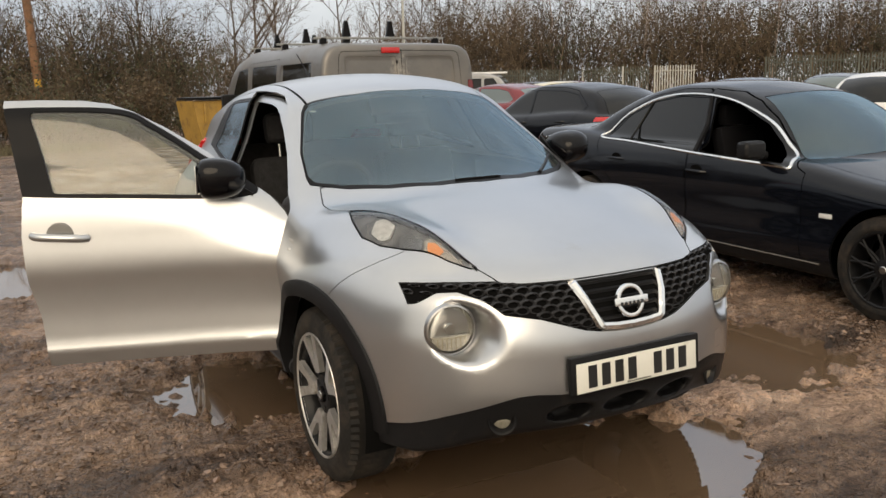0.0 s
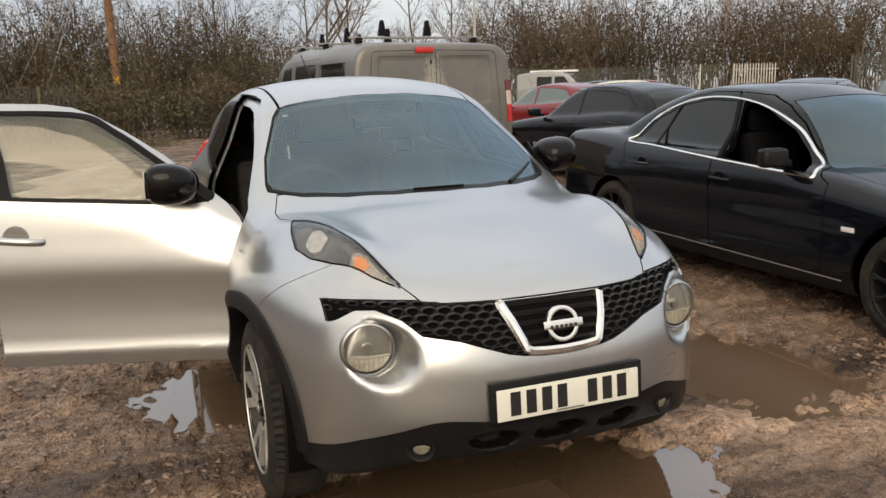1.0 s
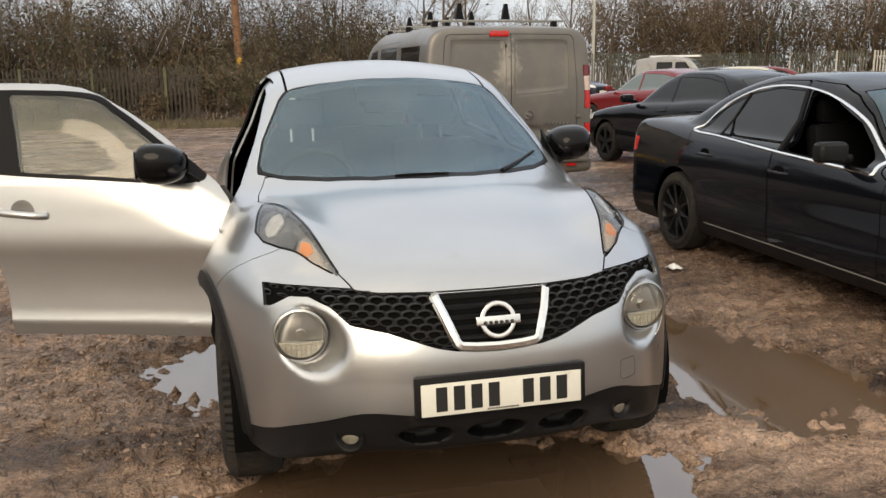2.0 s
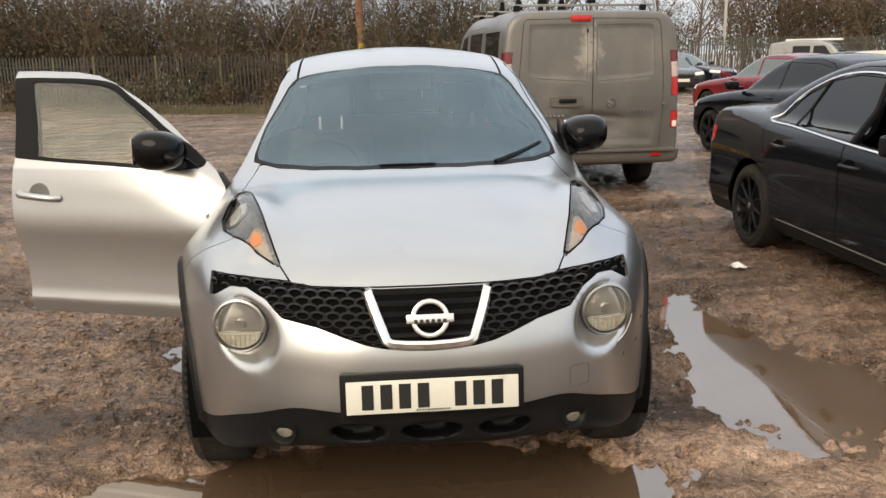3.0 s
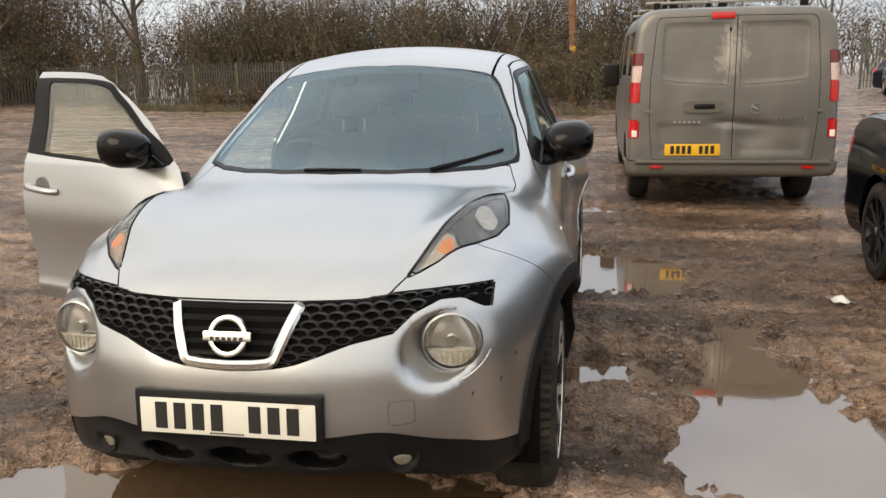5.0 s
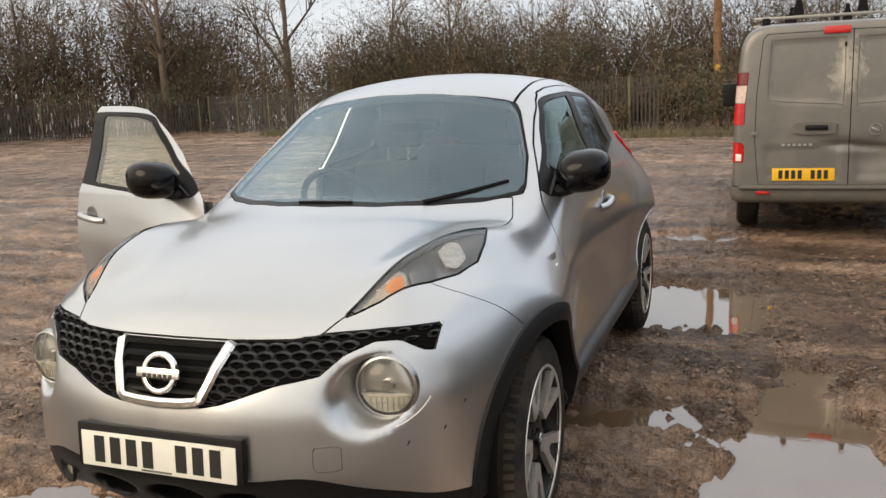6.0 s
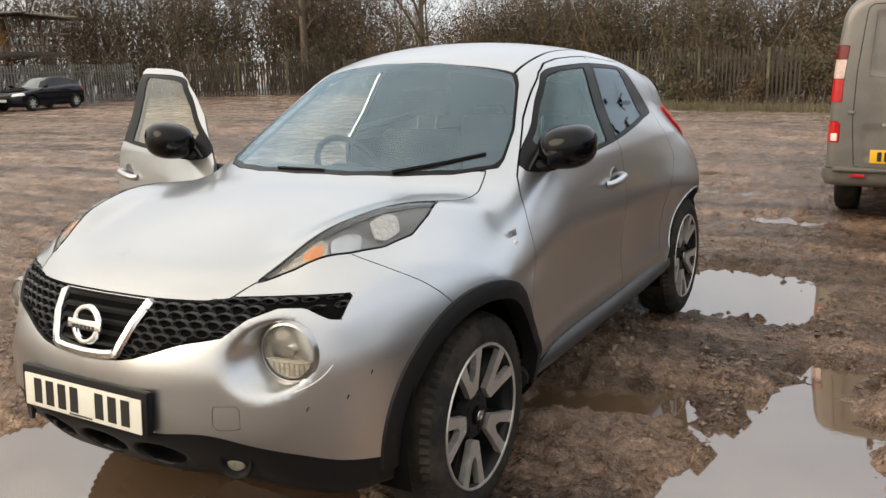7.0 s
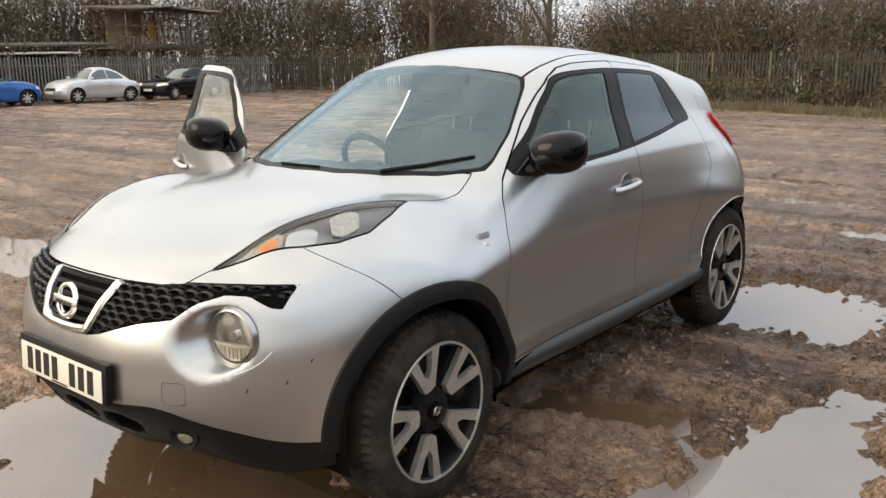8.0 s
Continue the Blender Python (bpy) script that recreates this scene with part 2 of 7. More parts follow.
# ---- materials ----
def material(name, colour, rough=0.5, metal=0.0, coat=0.0, bump_scale=0.0, bump_height=0.0, vary=0.0, vary_scale=6.0, tint=None,
             dirt=None, dirt_scale=3.0, dirt_edge=(0.55, 0.75), speck=0.0, emit=None, island=0.0):
    """A surface with variation at two scales, relief and optional dirt."""
    mat = bpy.data.materials.new(name)
    mat.use_nodes = True
    nt = mat.node_tree
    N, link = nt.nodes, nt.links.new
    b = N["Principled BSDF"]
    b.inputs["Roughness"].default_value, b.inputs["Metallic"].default_value = rough, metal
    b.inputs["Coat Weight"].default_value, b.inputs["Coat Roughness"].default_value = coat, 0.06
    co = N.new("ShaderNodeTexCoord").outputs["Object"]

    def noisy(scale, detail=5, rough_=0.6):
        n = N.new("ShaderNodeTexNoise")
        n.inputs["Scale"].default_value, n.inputs["Detail"].default_value, n.inputs["Roughness"].default_value = scale, detail, rough_
        link(co, n.inputs["Vector"])
        return n.outputs["Fac"]

    def remap(v, a, b_, c, d):
        r = N.new("ShaderNodeMapRange")
        for i, k in enumerate((a, b_, c, d)):
            r.inputs[1 + i].default_value = k
        link(v, r.inputs[0])
        return r.outputs[0]

    def mix(fac, x, y):
        m = N.new("ShaderNodeMix")
        m.data_type = "RGBA"
        for s, v in ((0, fac), (6, x), (7, y)):
            if hasattr(v, "is_output"):
                link(v, m.inputs[s])
            else:
                m.inputs[s].default_value = v if s == 0 else (*v, 1)
        return m.outputs[2]
    base = tuple(colour)
    if vary or tint:
        other = tint or tuple(c * (1 - vary) for c in colour)
        base = mix(remap(noisy(vary_scale), 0.35, 0.68, 0, 1), base, other)
        fine = tuple(1 - vary * 0.5 for _ in range(3))
        m = N.new("ShaderNodeMix")
        m.data_type, m.blend_type = "RGBA", "MULTIPLY"
        link(remap(noisy(vary_scale * 9), 0.4, 0.65, 0, 1), m.inputs[0])
        link(base, m.inputs[6])
        m.inputs[7].default_value = (*fine, 1)
        base = m.outputs[2]
    if island:
        g = N.new("ShaderNodeNewGeometry").outputs["Random Per Island"]
        h = N.new("ShaderNodeHueSaturation")
        link(remap(g, 0, 1, 1 - island, 1 + island), h.inputs["Value"])
        if hasattr(base, "is_output"):
            link(base, h.inputs["Color"])
        else:
            h.inputs["Color"].default_value = (*base, 1)
        base = h.outputs[0]
    if dirt:
        d = remap(noisy(dirt_scale, 8, 0.7), dirt_edge[0], dirt_edge[1], 0, 1)
        base = mix(d, base, dirt)
        link(remap(d, 0, 1, rough, 0.85), b.inputs["Roughness"])
        if metal:
            link(remap(d, 0, 1, metal, 0.0), b.inputs["Metallic"])
        if coat:
            link(remap(d, 0, 1, coat, 0.0), b.inputs["Coat Weight"])
    elif rough > 0.12 and rough < 0.95:
        link(remap(noisy(vary_scale * 2), 0.3, 0.7, rough * 0.88, min(1, rough * 1.12)), b.inputs["Roughness"])
    if hasattr(base, "is_output"):
        link(base, b.inputs["Base Color"])
    else:
        b.inputs["Base Color"].default_value = (*base, 1)
    if bump_scale:
        bp = N.new("ShaderNodeBump")
        bp.inputs["Distance"].default_value = bump_height
        bp.inputs["Strength"].default_value = 1.0
        link(noisy(bump_scale, 6, 0.65), bp.inputs["Height"])
        link(bp.outputs[0], b.inputs["Normal"])
    if emit:
        b.inputs["Emission Color"].default_value, b.inputs["Emission Strength"].default_value = (*emit[:3], 1), emit[3]
    return mat


def glass(name, tint, gloss=0.03, ior=1.5, film=(0.5, 0.5, 0.48), haze=0.0, sheen=(1, 1, 1)):
    """A thin pane: tinted see-through with a mirror gloss that grows at grazing angles, and a little road film."""
    mat = bpy.data.materials.new(name)
    mat.use_nodes = True
    nt = mat.node_tree
    N, link = nt.nodes, nt.links.new
    N.remove(N["Principled BSDF"])
    t, g, f, m = N.new("ShaderNodeBsdfTransparent"), N.new("ShaderNodeBsdfGlossy"), N.new("ShaderNodeFresnel"), N.new("ShaderNodeMixShader")
    t.inputs[0].default_value, g.inputs["Roughness"].default_value, f.inputs[0].default_value = (*tint, 1), gloss, ior
    g.inputs["Color"].default_value = (*sheen, 1)
    link(f.outputs[0], m.inputs[0])
    link(t.outputs[0], m.inputs[1])
    link(g.outputs[0], m.inputs[2])
    out = m.outputs[0]
    if haze:
        d, m2, nz, mr = N.new("ShaderNodeBsdfDiffuse"), N.new("ShaderNodeMixShader"), N.new("ShaderNodeTexNoise"), N.new("ShaderNodeMapRange")
        d.inputs[0].default_value = (*film, 1)
        nz.inputs["Scale"].default_value, nz.inputs["Detail"].default_value = 5, 6
        mr.inputs[1].default_value, mr.inputs[2].default_value, mr.inputs[3].default_value, mr.inputs[4].default_value = 0.3, 0.75, haze * 0.4, haze * 1.5
        link(N.new("ShaderNodeTexCoord").outputs["Object"], nz.inputs["Vector"])
        link(nz.outputs["Fac"], mr.inputs[0])
        link(mr.outputs[0], m2.inputs[0])
        link(out, m2.inputs[1])
        link(d.outputs[0], m2.inputs[2])
        out = m2.outputs[0]
    link(out, N["Material Output"].inputs[0])
    return mat


SILVER = material("silver_paint", (0.497, 0.508, 0.522), 0.28, 0.92, 0.5, vary=0.03, vary_scale=2, dirt=(0.30, 0.25, 0.19), dirt_scale=2.2, dirt_edge=(0.66, 0.95))
BLACK_PLASTIC = material("black_plastic", (0.009, 0.009, 0.010), 0.46, vary=0.2, bump_scale=900, bump_height=0.0003, dirt=(0.06, 0.048, 0.036), dirt_scale=7, dirt_edge=(0.60, 1.1))
TRIM = material("dark_trim", (0.008, 0.008, 0.009), 0.35)
GLOSS_BLACK = material("gloss_black_paint", (0.003, 0.003, 0.004), 0.07, 0, 0.0)
SHELL = material("dark_shell", (0.006, 0.006, 0.006), 0.8)
LINING = material("pale_lining", (0.22, 0.21, 0.185), 0.9, vary=0.1)
CLOTH = material("dark_seat_cloth", (0.035, 0.035, 0.037), 0.92, vary=0.3, vary_scale=20)
DASH = material("grey_dash_plastic", (0.05, 0.05, 0.052), 0.65, vary=0.15, bump_scale=400, bump_height=0.0006)
CHROME = material("chrome", (0.78, 0.78, 0.77), 0.12, 1.0)
SATIN = material("satin_metal", (0.5, 0.5, 0.5), 0.3, 1.0, vary=0.1)
RUBBER = material("muddy_tyre", (0.016, 0.015, 0.014), 0.8, vary=0.3, vary_scale=14, bump_scale=120, bump_height=0.002, dirt=(0.075, 0.058, 0.043), dirt_scale=9, dirt_edge=(0.46, 0.85))
RIM_DARK = material("dark_wheel_paint", (0.012, 0.0125, 0.014), 0.4, 0.2, 0.1, dirt=(0.06, 0.045, 0.03), dirt_scale=12, dirt_edge=(0.6, 1.0))
RIM_CUT = material("machined_alloy", (0.66, 0.65, 0.63), 0.34, 0.8, vary=0.1, vary_scale=20, dirt=(0.22, 0.17, 0.12), dirt_scale=14, dirt_edge=(0.52, 0.8))
# sheen paints the sky's cool tone into the reflection of windscreen and privacy glass
SCREEN = glass("tinted_windscreen", (0.70, 0.82, 0.80), ior=2.1, haze=0.035, sheen=(0.64, 0.85, 0.98))
SIDE_GLASS = glass("green_side_glass", (0.52, 0.64, 0.60), ior=1.6, haze=0.02, film=(0.55, 0.57, 0.50), sheen=(0.72, 0.92, 0.92))
# lighter copy for the open door: its sky reflection put into film and tint
PALE_PANE = glass("pale_side_glass", (0.72, 0.76, 0.64), ior=1.7, haze=0.065, film=(0.62, 0.61, 0.48))
PRIVACY = glass("dark_privacy_glass", (0.06, 0.065, 0.07), ior=1.65, sheen=(0.78, 0.90, 1.0))
LENS = glass("clear_lens", (0.93, 0.94, 0.94), gloss=0.02)
REFLECTOR = material("lamp_reflector", (0.86, 0.85, 0.81), 0.14, 0.7, vary=0.2, vary_scale=25, bump_scale=30, bump_height=0.002)
FLUTED = material("yellowed_fluted_lens", (0.72, 0.70, 0.58), 0.18, 0.35, 0.4, vary=0.25, vary_scale=30)
AMBER = material("amber_plastic", (0.80, 0.33, 0.12), 0.3, vary=0.2, vary_scale=40)
RED_LENS = material("red_lamp_plastic", (0.55, 0.012, 0.012), 0.15, 0, 0.6, vary=0.25, vary_scale=30)
WHITE_LENS = material("white_lamp_plastic", (0.75, 0.74, 0.72), 0.2, 0, 0.5, vary=0.15, vary_scale=40)
PLATE_WHITE = material("white_number_plate", (0.74, 0.73, 0.66), 0.4, vary=0.05, dirt=(0.4, 0.33, 0.24), dirt_scale=8, dirt_edge=(0.62, 0.85))
PLATE_YELLOW = material("yellow_number_plate", (0.80, 0.46, 0.02), 0.4, vary=0.08)
INK = material("plate_ink", (0.012, 0.012, 0.012), 0.5)
BLACK_PAINT = material("black_car_paint", (0.004, 0.005, 0.008), 0.055, 0.0, 0.0, dirt=(0.05, 0.042, 0.034), dirt_scale=1.6, dirt_edge=(0.72, 1.4))
GREY_VAN = material("dusty_grey_van_paint", (0.165, 0.158, 0.150), 0.40, 0.45, 0.25, vary=0.12, vary_scale=1.5, dirt=(0.232, 0.214, 0.192), dirt_scale=1.7, dirt_edge=(0.48, 0.85))
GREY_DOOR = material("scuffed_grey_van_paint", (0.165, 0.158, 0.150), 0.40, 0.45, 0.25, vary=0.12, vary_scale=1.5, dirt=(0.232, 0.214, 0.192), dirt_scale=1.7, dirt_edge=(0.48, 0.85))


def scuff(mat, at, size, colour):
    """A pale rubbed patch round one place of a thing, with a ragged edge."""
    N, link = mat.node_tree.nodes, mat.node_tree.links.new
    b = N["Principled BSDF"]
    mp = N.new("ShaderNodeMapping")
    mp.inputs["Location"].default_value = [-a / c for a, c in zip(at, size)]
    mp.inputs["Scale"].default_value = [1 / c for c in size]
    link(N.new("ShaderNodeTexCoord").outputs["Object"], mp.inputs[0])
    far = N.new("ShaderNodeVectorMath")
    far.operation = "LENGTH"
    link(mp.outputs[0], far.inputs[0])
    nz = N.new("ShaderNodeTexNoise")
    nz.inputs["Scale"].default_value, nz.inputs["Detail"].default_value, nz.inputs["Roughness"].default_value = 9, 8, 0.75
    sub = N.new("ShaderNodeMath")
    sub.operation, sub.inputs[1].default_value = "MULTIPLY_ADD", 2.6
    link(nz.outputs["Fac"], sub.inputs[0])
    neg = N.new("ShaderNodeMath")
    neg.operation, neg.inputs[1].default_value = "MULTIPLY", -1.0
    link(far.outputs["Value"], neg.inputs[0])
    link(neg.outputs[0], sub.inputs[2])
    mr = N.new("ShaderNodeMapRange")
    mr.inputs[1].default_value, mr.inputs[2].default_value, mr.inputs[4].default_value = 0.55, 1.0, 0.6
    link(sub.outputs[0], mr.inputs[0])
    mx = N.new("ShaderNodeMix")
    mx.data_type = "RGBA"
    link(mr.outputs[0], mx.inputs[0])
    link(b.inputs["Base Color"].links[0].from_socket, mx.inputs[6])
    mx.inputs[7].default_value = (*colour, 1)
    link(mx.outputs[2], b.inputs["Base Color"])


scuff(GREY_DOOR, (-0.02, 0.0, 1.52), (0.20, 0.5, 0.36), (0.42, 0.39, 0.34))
GREY_BUMPER = material("grey_bumper_plastic", (0.12, 0.112, 0.10), 0.5, vary=0.15, dirt=(0.2, 0.16, 0.12), dirt_scale=3)
DARK_GLASS = material("dark_car_glass", (0.008, 0.009, 0.010), 0.03)
# lighter copy of the car glass, reflected sky painted into its base colour
PALE_GLASS = material("sky_lit_car_glass", (0.10, 0.125, 0.13), 0.05, 0, 0.5)


def dull(mat, level):
    """Sets how strongly a surface shines."""
    mat.node_tree.nodes["Principled BSDF"].inputs["Specular IOR Level"].default_value = level


for m_, v_ in ((SHELL, 0.0), (BLACK_PLASTIC, 0.2), (CLOTH, 0.1), (DASH, 0.25), (TRIM, 0.10), (RIM_DARK, 0.15), (RUBBER, 0.25), (BLACK_PAINT, 0.32), (LINING, 0.1), (DARK_GLASS, 0.35), (GLOSS_BLACK, 0.22)):
    dull(m_, v_)

# ---- the silver crossover: its form ----
bonnet_line = curve((-0.85, 0.79), (-0.73, 0.862), (-0.5, 0.945), (-0.2, 1.02), (0.05, 1.055), (0.3, 1.075), (0.55, 1.10), (0.9, 1.22), (2.0, 1.24), (2.6, 1.20), (2.9, 1.10), (3.3, 1.0))
cabin_line = curve((-0.2, 0.84), (0.0, 0.95), (0.4, 1.185), (0.75, 1.37), (0.93, 1.462), (1.15, 1.518), (1.55, 1.55), (2.1, 1.515), (2.6, 1.435), (2.83, 1.38), (2.93, 1.31), (3.25, 1.0))
side_line = curve((0.15, 0.72), (0.27, 0.765), (0.36, 0.792), (0.44, 0.808), (0.456, 0.811), (0.47, 0.807), (0.50, 0.799), (0.54, 0.794), (0.60, 0.789), (0.70, 0.793), (0.79, 0.806), (0.93, 0.788), (1.15, 0.73))
nose_line = curve((0, -0.83), (0.26, -0.812), (0.45, -0.745), (0.6, -0.645), (0.72, -0.49), (0.82, -0.26), (0.92, 0.1))
nose_fall = curve((0.15, 0.06), (0.25, 0.03), (0.4, 0.0), (0.58, 0.0), (0.68, 0.012), (0.76, 0.045), (0.85, 0.10), (1.0, 0.25))
tail_line = curve((0.2, 3.15), (0.5, 3.24), (0.9, 3.23), (1.05, 3.13), (1.4, 2.95), (1.6, 2.83))


def crossover_form(p, lamps=True):
    a, y, z = np.sqrt(p[:, 0] ** 2 + 1e-6), p[:, 1], p[:, 2]
    up = 1 - 0.80 * ramp(z, 0.68, 1.12)
    side = side_line(z) + 0.10 * bump(y / np.where(y > 0, 0.50, 0.42)) * up + 0.088 * bump((y - 2.58) / 0.42) * up
    top = bonnet_line(y) - 0.075 * (a / 0.6) ** 2.5 + 0.02 * bump((a - 0.70) / 0.14) * bump((y - 0.0) / 0.5)
    low = smax(a - side, z - top, 0.15)
    glass_side = 0.766 - 0.42 * np.maximum(z - 1.05, 0) - 0.045 * np.maximum(y - 1.3, 0) ** 2
    roof = cabin_line(y - 0.38 * a * a * (1 - ramp(y, 1.0, 1.8))) - 0.05 * (a / 0.5) ** 2
    cabin = smax(a - glass_side, z - roof, 0.09)
    f = smin(low, cabin, 0.09)
    f = smax(f, nose_line(a) + nose_fall(z) + 0.075 * ramp(0.5 - z, 0, 0.2) * (1 - ramp(a, 0.35, 0.68)) - y, 0.10)
    f = smax(f, y - tail_line(z) + 0.44 * (a / 0.8) ** 3, 0.12)
    # raised boomerang lamps
    s, t = 0.26 * (a - 0.57) + 0.966 * (y + 0.22), 0.966 * (a - 0.57) - 0.26 * (y + 0.22)
    f = f - 0.058 * np.exp(-np.where(s > 0, np.abs(s / 0.40) ** 2, (s / 0.27) ** 4) - (t / np.where(t < 0, 0.105, 0.072)) ** 2) * ramp(z, 0.86, 0.9)
    # round lamp bowls, with a brow over each
    r = np.sqrt((a - 0.572) ** 2 + (z - 0.708) ** 2)
    f = f - 0.010 * bump((r - 0.118) / 0.04) * ramp(z, 0.70, 0.80) * (y < -0.3)
    if lamps:
        cone = np.maximum(r - 0.078 - 0.36 * np.maximum(-0.597 - y, 0), y + 0.597)
        f = smax(f, -cone, 0.018)
        # ovals in the lower bumper
        for c, w in ((0.0, 0.088), (0.222, 0.078)):
            oval = (np.sqrt(((a - c) / w) ** 2 + ((z - 0.408) / 0.034) ** 2) - 1) * 0.034
            f = smax(f, -np.maximum(oval, y + 0.70), 0.012)
    return smax(f, 0.265 + 0.055 * ramp(-y, 0.50, 0.70) - z, 0.05)


LAMP_TRAY = material("smoked_lamp_tray", (0.42, 0.425, 0.44), 0.17, 0.5, vary=0.75, vary_scale=12)
INDICATOR = material("fluted_indicator", (0.80, 0.74, 0.66), 0.22, 0.7, vary=0.3, vary_scale=60, bump_scale=90, bump_height=0.004)
OPAL = material("opal_reflector", (0.62, 0.63, 0.65), 0.14, 0.9, vary=0.25, vary_scale=30)
NET = material("black_grille_plastic", (0.020, 0.020, 0.022), 0.42, vary=0.2, dirt=(0.06, 0.05, 0.04), dirt_scale=12, dirt_edge=(0.6, 1.0))
SKIRT = material("grey_skirt_plastic", (0.030, 0.031, 0.033), 0.42, vary=0.2, dirt=(0.11, 0.085, 0.06), dirt_scale=6, dirt_edge=(0.6, 1.0))
HEAD_LENS = glass("yellowed_lamp_glass", (0.95, 0.94, 0.90), gloss=0.02, haze=0.012, film=(0.80, 0.77, 0.62))
FOG_LENS = material("muddy_fog_lens", (0.36, 0.34, 0.27), 0.2, 0.3, 0.3, vary=0.4, vary_scale=40)
# darker silver: the shade of a handle recess, put into the colour
CUP_SHADE = material("handle_recess_shade", (0.24, 0.24, 0.235), 0.3, 0.9)
CRYSTAL = material("crystal_reflector", (0.92, 0.92, 0.91), 0.18, 0.3, vary=0.4, vary_scale=70, bump_scale=110, bump_height=0.006)
dull(NET, 0.45)


def wheel(radius, rim_r, width, spokes, parent, at, lugs=True):
    """A wheel, its outer face towards +x, hub at the origin."""
    w = new("wheel")
    w.parent, w.matrix_basis = parent, at
    h = width / 2
    prof = [(-h * 0.9, rim_r * 0.96), (-h, rim_r + 0.02), (-h, radius - 0.05), (-h * 0.86, radius - 0.012), (-h * 0.6, radius - 0.002), (0, radius),
            (h * 0.6, radius - 0.002), (h * 0.86, radius - 0.012), (h, radius - 0.05), (h * 1.03, rim_r + 0.035), (h, rim_r + 0.012), (h * 0.9, rim_r * 0.97)]
    bm = lathe(prof, 136 if lugs else 72)
    # tread blocks: every other strip of the shoulder is cut back
    for v in bm.verts:
        r = math.hypot(v.co.y, v.co.z)
        k = round(math.atan2(v.co.y, v.co.z) / (2 * math.pi) * 136 + v.co.x / h)
        if lugs and r > radius - 0.016 and k % 2:
            f = 1 - 0.010 / r
            v.co.y, v.co.z = v.co.y * f, v.co.z * f
    part("tyre", bm, RUBBER, w)
    part("rim", lathe([(-h * 0.8, rim_r * 0.97), (-h * 0.4, rim_r * 0.93), (h * 0.3, rim_r * 0.92), (h * 0.82, rim_r * 0.955), (h * 0.95, rim_r * 1.0), (h * 0.98, rim_r * 0.985), (h * 0.9, rim_r * 0.94)], 64), RIM_DARK, w)
    part("rim_edge", lathe([(h * 0.93, rim_r * 1.015), (h * 1.0, rim_r * 1.0), (h * 0.985, rim_r * 0.972), (h * 0.88, rim_r * 0.962)], 72), RIM_CUT if lugs else RIM_DARK, w)
    # disc coloured near-black, painting in the shade behind the spokes
    part("brake_disc", lathe([(-h * 0.1, 0.0), (-h * 0.1, rim_r * 0.62), (h * 0.02, rim_r * 0.62), (h * 0.02, 0)], 40), RIM_DARK, w, "brake disc in near-black, for the shade behind the spokes")
    spokes(w, h, rim_r)
    return w


def fork_spokes(w, h, R):
    """Five forked, machined spokes and a dark hub."""
    for k in range(5):
        turn = Matrix.Rotation(2 * math.pi * k / 5, 4, "X")
        # dark carrier under each spoke pair
        bm = plate([(-0.030, 0.05), (-0.058, R * 0.70), (-0.088, R * 0.96), (0.088, R * 0.96), (0.058, R * 0.70), (0.030, 0.05)], 0.02, m=Matrix.Translation((h * 0.52, 0, 0)) @ Matrix.Rotation(radians(90), 4, "Z"))
        bmesh.ops.transform(bm, matrix=turn, verts=bm.verts)
        part("spoke_root", bm, RIM_DARK, w)
        for s in (-1, 1):
            pts = [(0.0, R * 0.34), (s * 0.027, R * 0.36), (s * 0.046, R * 0.60), (s * 0.079, R * 0.945), (s * 0.040, R * 0.985), (s * 0.018, R * 0.64), (0.0, R * 0.56)]
            if s < 0:
                pts = pts[::-1]
            bm = plate(pts, -0.022, m=Matrix.Rotation(radians(90), 4, "Z"))
            for v in bm.verts:
                v.co.x += h * 0.53 + 0.026 * (v.co.z / R)
            bmesh.ops.transform(bm, matrix=turn, verts=bm.verts)
            part("spoke", bm, RIM_CUT, w, "machined alloy spoke face")
    part("hub", lathe([(h * 0.4, 0.085), (h * 0.72, 0.075), (h * 0.76, 0.06), (h * 0.74, 0.034), (h * 0.74, 0)], 32), RIM_DARK, w)
    part("hub_cap", lathe([(h * 0.74, 0.032), (h * 0.84, 0.030), (h * 0.86, 0.022), (h * 0.86, 0.0)], 28), GLOSS_BLACK, w)
    ring = lathe([(h * 0.86, 0.016), (h * 0.885, 0.0145), (h * 0.885, 0.0115), (h * 0.86, 0.010)], 24)
    box(0.003, 0.044, 0.007, h * 0.88, 0, -0.0035, bm=ring)
    part("emblem", ring, SATIN, w, "small bright hub emblem")
    for k in range(5):
        a = 2 * math.pi * (k + 0.5) / 5
        part("wheel_nut", rod((h * 0.6, 0.056 * math.sin(a), 0.056 * math.cos(a)), (h * 0.78, 0.056 * math.sin(a), 0.056 * math.cos(a)), 0.012, n=6), RIM_DARK, w)


def characters(n, width, height, bm=None, gap=None):
    """A row of plain upright bars, for writing that is not to be read: x across, z up, one centimetre of nothing in y."""
    bm = bm or bmesh.new()
    step = width / n
    for i in range(n):
        if gap is not None and i == gap:
            continue
        box(step * 0.62, 0.0016, height, -width / 2 + (i + 0.5) * step, 0, -height / 2, bm=bm)
    return bm


def cut(piece, g, gap):
    """Splits (points, triangles) along g = 0, leaving a joint: inner and outer piece."""
    pts, tris = piece
    v = g(np.abs(pts[:, 0]), pts[:, 1], pts[:, 2])
    inner = clip(pts, tris, v + gap)
    outer = clip(pts, tris, v - gap, 1)
    return inner, outer


